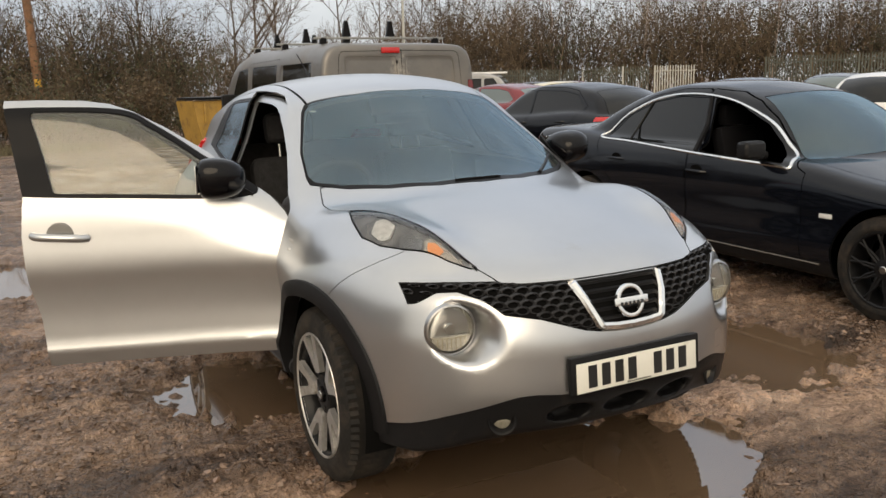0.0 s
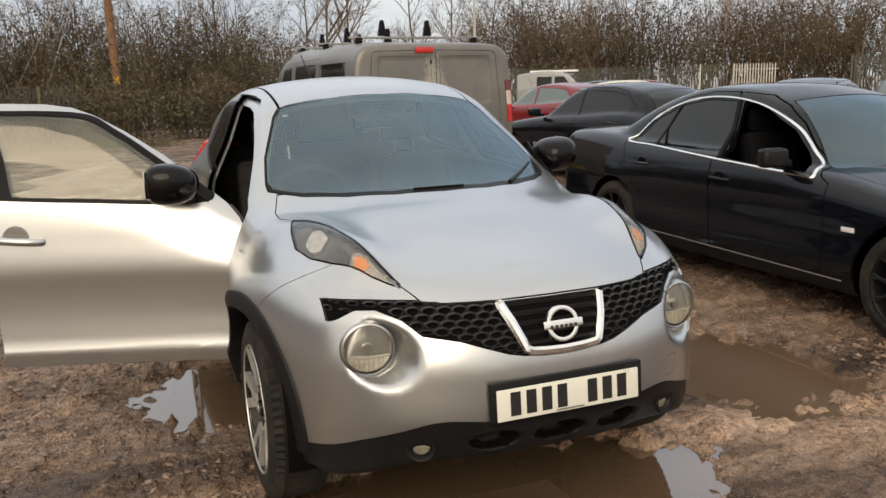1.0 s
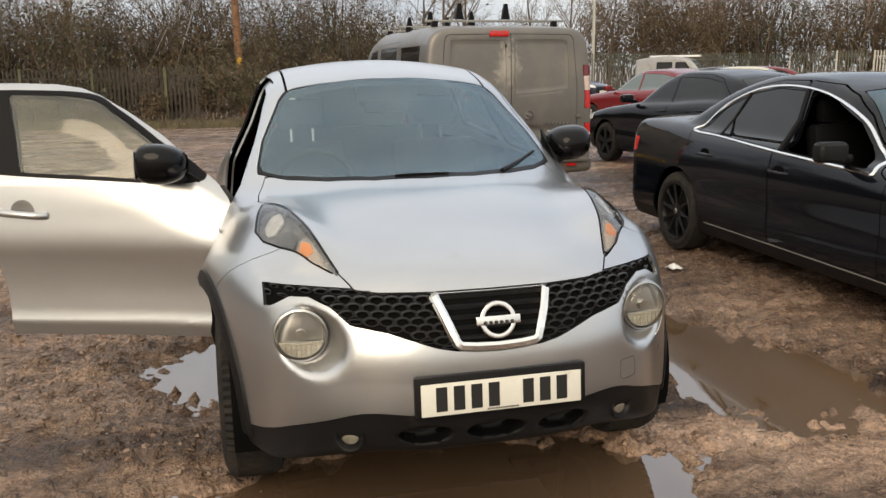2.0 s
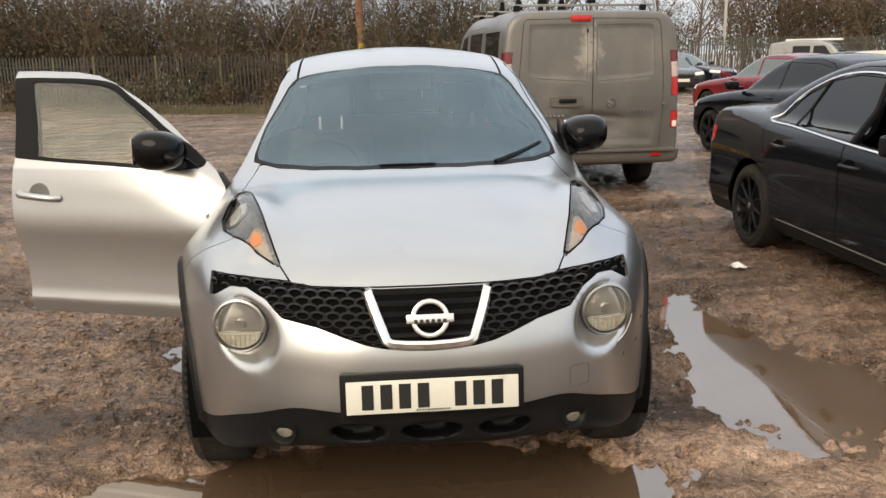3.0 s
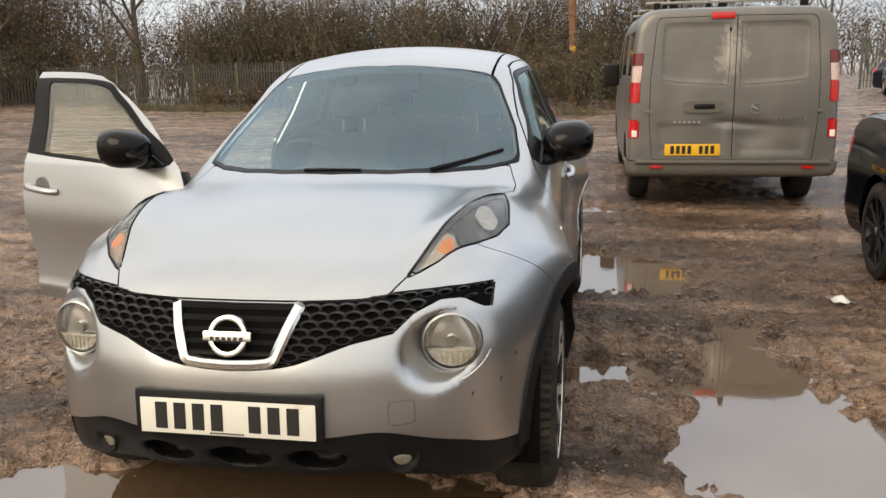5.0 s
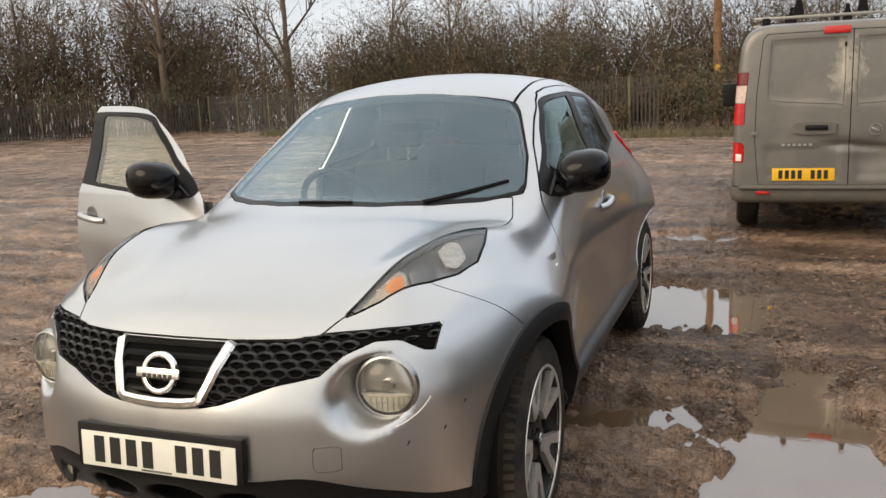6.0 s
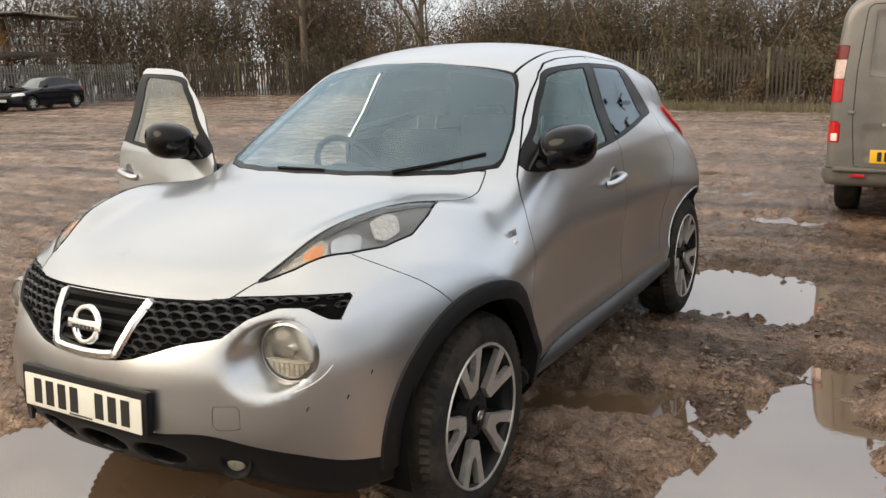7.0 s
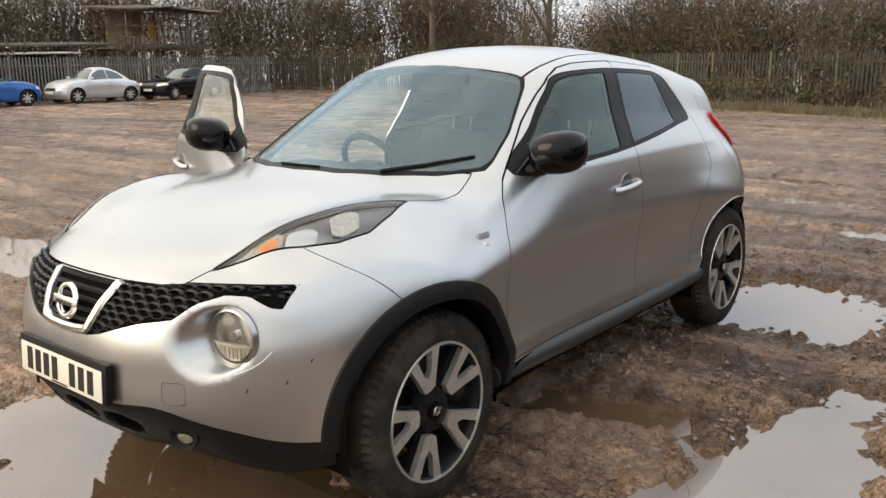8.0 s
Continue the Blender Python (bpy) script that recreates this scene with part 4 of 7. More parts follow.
        part("cut_off_line", tube([(0.069 * x_, -0.016 - 0.004 * (1 - x_ * x_), -0.021 - 0.006 * (1 - x_ * x_)) for x_ in np.linspace(-1, 1, 13)], 0.0016, 6), FLUTED, head, "pale line across the lamp")
        for k_ in range(-3, 4):
            part("flute", rod((k_ * 0.0155, -0.015, -0.028), (k_ * 0.0155, -0.015, -math.sqrt(0.070 ** 2 - (k_ * 0.0155) ** 2)), 0.0022, n=6), FLUTED, head)
        part("bulb_shield", lathe([(-0.01, 0.0), (-0.01, 0.016), (0.02, 0.018)], 20, "Y"), SATIN, head)
        dome = lathe([(-0.006, 0.080), (-0.020, 0.073), (-0.032, 0.055), (-0.039, 0.03), (-0.041, 0.0)], 40, "Y")
        ob = part("lens", dome, HEAD_LENS, head, "clear domed glass")
        ob.visible_shadow = False
        fog = new("fog_lamp")
        fog.parent = car
        c = on_nose(side * 0.450, 0.405)
        fog.matrix_basis = pose(c.x, c.y + 0.002, c.z, 0, 0, side * 24)
        part("cup", lathe([(0.004, 0.050), (-0.006, 0.046), (-0.004, 0.040), (0.012, 0.030)], 32, "Y"), BLACK_PLASTIC, fog)
        part("lens", lathe([(0.012, 0.031), (0.006, 0.028), (0.001, 0.016), (0.0, 0.0)], 32, "Y"), FOG_LENS, fog, "round pale fog lamp")
    scrape = tube([on_nose(0.572 + 0.108 * math.cos(t), 0.703 + 0.100 * math.sin(t), -0.001) for t in np.linspace(-1.25, -0.35, 10)], 0.0025, 6)
    part("scrape", scrape, PLATE_WHITE, car, "paint scraped to white plastic")
    for x, z in ((0.735, 0.62), (0.70, 0.565), (0.63, 0.55)):
        c = on_nose(x, z, 0.0)
        part("chip", box(0.004, 0.002, 0.014, c.x, c.y, c.z, 0.0006, Euler((0, radians(30), radians(45))).to_matrix()), INK, car)

    # arch trims on the front wheels, bare steel lip on the rear ones
    for side in (1, -1):
        for cy, cz, r0, r1, mat, lbl, start, end in ((-0.015, 0.362, 0.37, 0.43, BLACK_PLASTIC, "black plastic wheel arch trim", -0.03, 1.03),
                                                     (2.53, 0.36, 0.377, 0.386, SILVER, "bare steel wheel arch lip", -0.02, 1.02)):
            lift = 1.0 if cy < 1 else 0.25
            bm, rings = bmesh.new(), []
            for i in range(49):
                t = math.pi * (start + (end - start) * i / 48)
                ring = []
                for r, out in ((r1, -0.004), (r1 - 0.002, 0.010 * lift), (0.5 * (r0 + r1), 0.016 * lift), (r0, 0.010 * lift), (r0, -0.05)):
                    y, z = cy - r * math.cos(t), cz + r * math.sin(t)
                    xs = np.linspace(1.0, 0.3, 400)
                    v = plain(np.stack([xs, np.full(400, y), np.full(400, max(z, 0.30))], 1))
                    x = xs[int(np.argmax(v < 0))]
                    ring.append(bm.verts.new((side * (x + out), y, z)))
                rings.append(ring)
            for a, b in zip(rings, rings[1:]):
                for i in range(4):
                    bm.faces.new((a[i], a[i + 1], b[i + 1], b[i]))
            bmesh.ops.recalc_face_normals(bm, faces=bm.faces)
            part("arch_trim", bm, mat, car, lbl)
        for cy in (0.0, 2.53):
            well = lathe([(0.42, 0.0), (0.42, 0.40), (0.80, 0.395)], 40)
            bmesh.ops.transform(well, matrix=Matrix.Translation((0, cy, 0.36)) @ Matrix.Diagonal((side, 1, 1, 1)), verts=well.verts)
            bmesh.ops.delete(well, geom=[v for v in well.verts if v.co.z < 0.2], context="VERTS")
            part("wheel_well", well, SHELL, car)
            wheel(0.338, 0.238, 0.215, fork_spokes, car, pose(side * 0.735, cy, 0.338, 0, 0, 0 if side > 0 else 180) @ Matrix.Rotation(radians(18 + 6 * cy), 4, "X"))
    # badge, repeater, aerial, wipers
    for side in (1, -1):
        part("repeater", lathe([(0, 0.019), (0.006, 0.017), (0.009, 0.0)], 24), WHITE_LENS, car, "small oval white repeater", pose(side * 0.826, 0.275, 0.848) @ Matrix.Diagonal((side, 1.25, 0.9, 1)))
        part("wing_emblem", characters(5, 0.062, 0.022), SATIN, car, "small bright lettering bars", pose(side * 0.815, 0.282, 0.888, -12, 0, 90))
    part("aerial", rod((0, 2.35, 1.53), (0, 2.62, 1.70), 0.0035), TRIM, car, "thin black roof aerial")
    for pts_, wr in ((((0.35, 0.20), (0.47, 0.335), (0.585, 0.475)), 0.0095), (((-0.12, 0.128), (-0.03, 0.122), (0.10, 0.126)), 0.0055)):
        line = []
        for x, y in pts_:
            zz = np.linspace(1.3, 0.9, 500)
            v = plain(np.stack([np.full(500, x), np.full(500, y + 0.06), zz], 1))
            line.append((x, y + 0.06, zz[int(np.argmax(v < 0))] + 0.005))
        part("wiper", tube(line, wr, 6, taper=wr * 0.7), TRIM, car, "black windscreen wiper")
    for side in (1, -1):
        lamp = outline([(2.66, 1.19), (2.74, 1.14), (2.86, 1.095), (3.04, 1.055), (3.02, 0.970), (2.84, 0.980), (2.74, 1.05)], 5)

        def tail_form(p):
            a = np.abs(p[:, 0])
            return smax(crossover_form(p) - 0.022, inside(lamp)(p[:, 1], p[:, 2]), 0.01) + (p[:, 0] * side < 0.3)
        lo, hi = sorted((side * 0.4, side * 0.85))
        pts_, tris_ = skin(tail_form, (lo, 2.5, 0.92), (hi, 3.12, 1.30), 0.02)
        part("tail_lamp", sheet(pts_, tris_, gradient(tail_form, pts_)[0], 0), RED_LENS, car, "red boomerang tail lamp")
    # cabin
    def roll(p):
        return smax(smax(np.hypot((p[:, 1] - 0.72) / 1.6, p[:, 2] - 0.80) - 0.22, np.abs(p[:, 0]) - 0.66, 0.04), -0.25 + 0 * p[:, 0], 0.01)
    pts_, tris_ = skin(roll, (-0.72, 0.3, 0.5), (0.72, 1.15, 1.1), 0.03)
    part("dashboard", sheet(pts_, tris_, gradient(roll, pts_)[0], 0), DASH, car, "dark grey moulded dashboard")
    part("cabin_floor", box(1.4, 2.4, 0.03, 0, 1.5, 0.36), SHELL, car)
    for side in (1, -1):
        chair(car, side * 0.37, 1.28)
    part("rear_bench", box(1.2, 0.5, 0.2, 0, 2.15, 0.42, 0.06), CLOTH, car)
    part("bench_back", box(1.2, 0.16, 0.62, 0, 2.48, 0.52, 0.06, Euler((radians(-14), 0, 0)).to_matrix()), CLOTH, car)
    ring = [(-0.37 + 0.185 * math.cos(t), 0.98 - 0.085 * math.sin(t), 0.965 + 0.165 * math.sin(t)) for t in np.linspace(0, 2 * math.pi, 33)[:-1]]
    st = new("steering_wheel")
    st.parent = car
    part("wheel_ring", tube(ring, 0.016, 8, True), DASH, st)
    part("boss", box(0.16, 0.06, 0.11, -0.37, 0.95, 0.90, 0.03), DASH, st)
    for dx in (-0.11, 0.11):
        part("spoke", box(0.16, 0.02, 0.03, -0.37 + dx, 0.97, 0.95, 0.008), SATIN, st)
    part("rear_view_mirror", box(0.22, 0.04, 0.07, 0, 1.06, 1.29, 0.015), TRIM, car)
    part("mirror_shade", box(0.30, 0.03, 0.10, 0, 1.03, 1.335, 0.01, Euler((radians(-28), 0, 0)).to_matrix()), DASH, car)
    part("screen_sticker", box(0.028, 0.002, 0.012, -0.46, 0.985, 1.365, 0, Euler((radians(-58), 0, 0)).to_matrix()), PLATE_WHITE, car)
    return car


silver_crossover()

# ---- the muddy ground ----
GRID = np.random.RandomState(7).rand(256, 256)


def lattice(u, v):
    """Smooth random values over a plane, one to a unit square, 0 to 1."""
    i, j = np.floor(u).astype(int), np.floor(v).astype(int)
    a, b = u - i, v - j
    a, b = a * a * (3 - 2 * a), b * b * (3 - 2 * b)
    g = lambda p, q: GRID[p % 256, q % 256]
    return (g(i, j) * (1 - a) + g(i + 1, j) * a) * (1 - b) + (g(i, j + 1) * (1 - a) + g(i + 1, j + 1) * a) * b


def cloudy(u, v, octaves=4):
    out, amp, total = 0, 1.0, 0
    for k in range(octaves):
        out, total = out + amp * lattice(u * 2 ** k + 17 * k, v * 2 ** k + 31 * k), total + amp
        amp *= 0.55
    return out / total


PUDDLES = [inside(p, 4) for p in (
    [(1.52, 1.95), (1.82, 1.98), (1.93, 1.45), (2.08, 0.9), (2.28, 0.45), (2.20, 0.0), (1.85, -0.2), (1.45, -0.12), (1.27, 0.3), (1.30, 0.75), (1.36, 1.15)],
    [(0.45, 0.80), (0.95, 0.95), (1.30, 0.78), (1.34, 1.05), (1.18, 1.40), (0.85, 1.35), (0.55, 1.15)],
    [(0.70, 2.75), (1.25, 2.62), (1.62, 2.86), (1.55, 3.35), (1.05, 3.85), (0.55, 3.65)],
    [(-1.30, -0.30), (-0.85, -0.08), (-0.2, 0.1), (0.35, -0.05), (0.85, -0.30), (0.75, -0.75), (0.2, -1.05), (-0.6, -1.05), (-1.15, -0.75)],
    [(-1.28, 1.45), (-0.95, 1.66), (-0.55, 1.50), (-0.50, 0.85), (-0.85, 0.74), (-1.08, 0.68), (-1.24, 1.0)],
    [(-2.9, 4.2), (-1.8, 3.98), (-1.7, 4.6), (-1.75, 5.35), (-2.6, 5.2)],
    [(-6.0, 1.0), (-4.6, 1.35), (-3.6, 1.0), (-3.4, 0.55), (-4.4, 0.4), (-5.6, 0.5)],
    [(-1.7, 8.8), (-0.8, 9.15), (0.2, 9.0), (-0.2, 8.6), (-1.1, 8.55)],
    [(-1.0, 7.4), (0.1, 7.55), (0.5, 7.2), (-0.4, 7.05)],
    [(0.55, 5.9), (1.1, 6.1), (1.25, 5.75), (0.8, 5.6)],
    [(4.2, 12.6), (5.6, 13.2), (6.2, 12.8), (5.0, 12.2)],
    [(7.2, 21.2), (9.6, 22.0), (9.2, 21.0), (7.8, 20.6)])]
WATER = -0.022


def lie(x, y):
    """The broad lie of the land."""
    return -0.30 * ramp(np.hypot(x, y + 2.5), 11.0, 33.0) * (1 - ramp(x, 2.0, 10.0))


def rough_height(x, y):
    x, y = np.asarray(x, float), np.asarray(y, float)
    near = 1 / (1 + (np.hypot(x - 0.5, y - 1) / 22) ** 4)
    h = 0.030 * (cloudy(x * 1.1, y * 1.1) - 0.5)
    # wheel tracks, in two directions
    for ang, wave, amp in ((0.25, 0.75, 0.030), (-0.5, 1.1, 0.022), (1.25, 0.6, 0.016)):
        u, v = x * math.cos(ang) + y * math.sin(ang), -x * math.sin(ang) + y * math.cos(ang)
        h = h + amp * (cloudy(u * 0.18, v / wave * 2, 3) - 0.5)
    clods = cloudy(x * 9, y * 9, 3) - 0.5
    h = h + 0.048 * clods * (0.35 + 1.3 * ramp(cloudy(x * 0.7 + 5, y * 0.7), 0.4, 0.7)) * near
    h = h + 0.030 * np.maximum(cloudy(x * 17, y * 17, 2) - 0.50, 0) * near * 2
    # torn ridges and crumbs thrown up by tyres and boots
    torn = 1 - np.abs(2 * cloudy(x * 4.5 + 9, y * 4.5, 3) - 1) * 2.2
    h = h + 0.030 * np.maximum(torn, 0) ** 2 * ramp(cloudy(x * 1.3 + 40, y * 1.3, 3), 0.38, 0.62) * near
    crumbs = cloudy(x * 26, y * 26, 2) - 0.5
    h = h + 0.022 * np.maximum(crumbs, 0) * near * (0.5 + ramp(cloudy(x * 2 + 80, y * 2, 2), 0.4, 0.6))
    low = np.full(h.shape, 9.0)
    for p in PUDDLES:
        low = np.minimum(low, p(x, y))
    low = low + 0.34 * (cloudy(x * 2.6, y * 2.6, 4) - 0.5) + 0.22 * (cloudy(x * 8, y * 8, 4) - 0.5) + 0.10 * (cloudy(x * 21 + 6, y * 21, 2) - 0.5)
    h = np.where(h < -0.012, -0.012 + 0.25 * (h + 0.012), h)
    h = h + 0.012 * (1 - ramp(low, 0.0, 0.5))
    sink = ramp(-low, -0.16, 0.10)
    # crumbs of mud standing out of the shallows
    islets = 0.34 * np.maximum(cloudy(x * 11 + 50, y * 11, 3) - 0.57, 0) * sink * (1 - ramp(-low, 0.0, 0.16)) * near
    return h * (1 - sink) + sink * (h * 0.40 - 0.050) + islets + lie(x, y)


def spaced(fine_a, fine_b, step, far, grow=1.07):
    mid = list(np.arange(fine_a, fine_b + step / 2, step))
    up, s, v = [], step, fine_b
    while v < far:
        s *= grow
        v += s
        up.append(v)
    down, s, v = [], step, fine_a
    while v > -far:
        s *= grow
        v -= s
        down.append(v)
    return np.array(down[::-1] + mid + up)


def mud_material():
    mat = bpy.data.materials.new("wet_mud")
    mat.use_nodes = True
    nt = mat.node_tree
    N, link = nt.nodes, nt.links.new
    b = N["Principled BSDF"]
    co = N.new("ShaderNodeTexCoord").outputs["Object"]

    def noisy(scale, detail=6, rough=0.6, stretch=None):
        n = N.new("ShaderNodeTexNoise")
        n.inputs["Scale"].default_value, n.inputs["Detail"].default_value, n.inputs["Roughness"].default_value = scale, detail, rough
        if stretch:
            mp = N.new("ShaderNodeMapping")
            mp.inputs["Rotation"].default_value, mp.inputs["Scale"].default_value = (0, 0, stretch[0]), (stretch[1], 1, 1)
            link(co, mp.inputs[0])
            link(mp.outputs[0], n.inputs["Vector"])
        else:
            link(co, n.inputs["Vector"])
        return n.outputs["Fac"]

    def ramped(v, stops):
        r = N.new("ShaderNodeValToRGB")
        e = r.color_ramp.elements
        while len(e) < len(stops):
            e.new(0.5)
        for el, (p, c) in zip(e, stops):
            el.position, el.color = p, (*c, 1)
        link(v, r.inputs[0])
        return r.outputs[0]

    def mixed(fac, a, c, mode="MIX"):
        m = N.new("ShaderNodeMix")
        m.data_type, m.blend_type = "RGBA", mode
        if hasattr(fac, "is_output"):
            link(fac, m.inputs[0])
        else:
            m.inputs[0].default_value = fac
        link(a, m.inputs[6])
        link(c, m.inputs[7])
        return m.outputs[2]
    broad = ramped(noisy(0.55, 5), [(0.36, (0.220, 0.144, 0.101)), (0.50, (0.310, 0.212, 0.152)), (0.62, (0.395, 0.283, 0.209))])
    streak = ramped(noisy(0.9, 7, 0.68, (0.35, 0.22)), [(0.38, (0.188, 0.122, 0.085)), (0.50, (0.305, 0.208, 0.149)), (0.62, (0.405, 0.290, 0.214))])
    # streaks mix wet and dry mud with painted light and dark of far ruts
    rut_tones = ramped(noisy(1.0, 7, 0.64, (-0.16, 0.12)), [(0.42, (0.60, 0.58, 0.56)), (0.48, (1.04, 1.04, 1.04)), (0.54, (1.06, 1.06, 1.06)), (0.60, (1.38, 1.38, 1.38))])
    clumps = ramped(noisy(3.4, 12, 0.80, (-0.25, 0.30)), [(0.42, (0.46, 0.43, 0.41)), (0.50, (0.98, 0.98, 0.98)), (0.62, (1.16, 1.16, 1.16))])
    tracks = ramped(noisy(1.5, 5, 0.62, (-0.2, 0.10)), [(0.43, (0.58, 0.56, 0.54)), (0.49, (1.0, 1.0, 1.0)), (0.56, (1.0, 1.0, 1.0)), (0.61, (1.30, 1.30, 1.30))])
    lumps = ramped(noisy(9, 5, 0.7), [(0.36, (0.74, 0.72, 0.70)), (0.52, (1.0, 0.99, 0.98)), (0.66, (1.14, 1.13, 1.12))])
    grit = ramped(noisy(38, 6, 0.75), [(0.34, (0.52, 0.50, 0.48)), (0.5, (0.98, 0.97, 0.95)), (0.66, (1.30, 1.29, 1.27))])
    col = mixed(1.0, mixed(1.0, mixed(1.0, mixed(0.5, broad, streak), mixed(1.0, rut_tones, tracks, "MULTIPLY"), "MULTIPLY"), mixed(1.0, lumps, clumps, "MULTIPLY"), "MULTIPLY"), grit, "MULTIPLY")
    stone = N.new("ShaderNodeTexVoronoi")
    stone.inputs["Scale"].default_value = 55
    link(co, stone.inputs["Vector"])
    pale = ramped(stone.outputs["Distance"], [(0.0, (1, 1, 1)), (0.10, (1, 1, 1)), (0.16, (0, 0, 0))])
    few = N.new("ShaderNodeMath")
    few.operation = "MULTIPLY"
    link(pale, few.inputs[0])
    link(ramped(noisy(3.0, 4), [(0.56, (0, 0, 0)), (0.70, (1, 1, 1))]), few.inputs[1])
    grey = N.new("ShaderNodeRGB")
    grey.outputs[0].default_value = (0.33, 0.29, 0.25, 1)
    link(mixed(few.outputs[0], col, grey.outputs[0]), b.inputs["Base Color"])
    wet = ramped(noisy(2.2, 8, 0.72), [(0.36, (0.10,) * 3), (0.49, (0.22,) * 3), (0.66, (0.50,) * 3)])
    link(wet, b.inputs["Roughness"])
    b.inputs["Specular IOR Level"].default_value = 0.5
    def crumbs(scale):
        v = N.new("ShaderNodeTexVoronoi")
        v.feature = "SMOOTH_F1"
        v.inputs["Scale"].default_value, v.inputs["Smoothness"].default_value, v.inputs["Detail"].default_value = scale, 0.25, 1.5
        link(co, v.inputs["Vector"])
        flip = N.new("ShaderNodeMath")
        flip.operation = "SUBTRACT"
        flip.inputs[0].default_value = 1.0
        link(v.outputs["Distance"], flip.inputs[1])
        return flip.outputs[0]
    last = None
    for height, dist in ((noisy(2.6, 10, 0.72, (-0.28, 0.24)), 0.10), (noisy(6, 5, 0.65), 0.040), (noisy(17, 6, 0.7), 0.032), (crumbs(30), 0.020), (crumbs(85), 0.008)):
        bp = N.new("ShaderNodeBump")
        bp.inputs["Distance"].default_value, bp.inputs["Strength"].default_value = dist, 0.85
        link(height, bp.inputs["Height"])
        if last:
            link(last, bp.inputs["Normal"])
        last = bp.outputs[0]
    link(last, b.inputs["Normal"])
    return mat


MUDDY = mud_material()
gx, gy = spaced(-2.4, 3.2, 0.0195, 420, 1.042), spaced(-1.4, 4.4, 0.0215, 420, 1.042)
XX, YY = np.meshgrid(gx, gy, indexing="ij")
ZZ = rough_height(XX.ravel(), YY.ravel())
gn_x, gn_y = len(gx), len(gy)
idx = np.arange(gn_x * gn_y).reshape(gn_x, gn_y)
gfaces = np.stack([idx[:-1, :-1], idx[1:, :-1], idx[1:, 1:], idx[:-1, 1:]], -1).reshape(-1, 4)
gme = bpy.data.meshes.new("ground")
gme.from_pydata(np.stack([XX.ravel(), YY.ravel(), ZZ], 1).tolist(), [], gfaces.tolist())
gme.polygons.foreach_set("use_smooth", [True] * len(gfaces))
tagged(part("ground", gme, MUDDY), "churned wet brown mud with wheel tracks and puddles", "ground", kind="structure")
# water lies in the hollows, following the broad lie of the land
WET = material("puddle_water", (0.105, 0.066, 0.038), 0.02, bump_scale=2.5, bump_height=0.0006, tint=(0.140, 0.093, 0.057), vary_scale=0.8)
WET.node_tree.nodes["Principled BSDF"].inputs["IOR"].default_value = 2.45
wx, wy = np.linspace(-20, 12, 33), np.linspace(-3, 24, 28)
wv = [(x, y, WATER + float(lie(np.array(x), np.array(y)))) for x in wx for y in wy]
wf = [(i * 28 + j, (i + 1) * 28 + j, (i + 1) * 28 + j + 1, i * 28 + j + 1) for i in range(32) for j in range(27)]
wme = bpy.data.meshes.new("water")
wme.from_pydata(wv, [], wf)
tagged(part("water", wme, WET), "still brown puddle water in the hollows of the mud", "puddle", kind="structure")
# loose stones and clods trodden into the mud, thickest in churned patches
rs = np.random.RandomState(3)
n_try = 80000
sx, sy = rs.normal(0.3, 2.4, n_try), rs.normal(0.8, 2.0, n_try)
wetness = np.full(n_try, 9.0)
for p in PUDDLES[:6]:
    wetness = np.minimum(wetness, p(sx, sy))
churn = cloudy(sx * 0.9 + 3, sy * 0.9, 3) * 0.6 + cloudy(sx * 3.1 + 8, sy * 3.1, 2) * 0.4
keep = (wetness > -0.10 + 0.16 * rs.rand(n_try)) & (rs.rand(n_try) < ramp(churn, 0.42, 0.64) + 0.4 * bump(wetness / 0.10))
sx, sy = sx[keep], sy[keep]
sr = 0.003 + 0.017 * rs.rand(len(sx)) ** 4
sz = rough_height(sx, sy)
knob = np.array(((1, 0, 0), (-1, 0, 0), (0, 1, 0), (0, -1, 0), (0, 0, 1), (0, 0, -1)), float)
turn = rs.rand(len(sx)) * math.pi
shape = knob[None] * (0.45 + 1.1 * rs.rand(len(sx), 6))[:, :, None] * np.array((1.25, 0.9, 0.55)) + 0.3 * (rs.rand(len(sx), 6, 3) - 0.5)
cs, sn = np.cos(turn)[:, None], np.sin(turn)[:, None]
shape = np.stack([shape[:, :, 0] * cs - shape[:, :, 1] * sn, shape[:, :, 0] * sn + shape[:, :, 1] * cs, shape[:, :, 2]], -1)
sv = np.stack([sx, sy, sz + sr * 0.12], 1)[:, None, :] + shape * sr[:, None, None]
tri = np.array(((0, 2, 4), (2, 1, 4), (1, 3, 4), (3, 0, 4), (2, 0, 5), (1, 2, 5), (3, 1, 5), (0, 3, 5)))
sf = (np.arange(len(sx))[:, None, None] * 6 + tri[None]).reshape(-1, 3)
sme = bpy.data.meshes.new("stones")
sme.from_pydata(sv.reshape(-1, 3).tolist(), [], sf.tolist())
STONE = material("clods_and_stones", (0.205, 0.136, 0.094), 0.42, vary=0.3, vary_scale=8, island=0.5)
tagged(part("gravel", sme, STONE), "small loose stones and clods trodden into the mud", "gravel", kind="stuff")

# ---- winter hedges, trees and fences round the yard ----
def land(x, y):
    return float(lie(np.array(float(x)), np.array(float(y))))


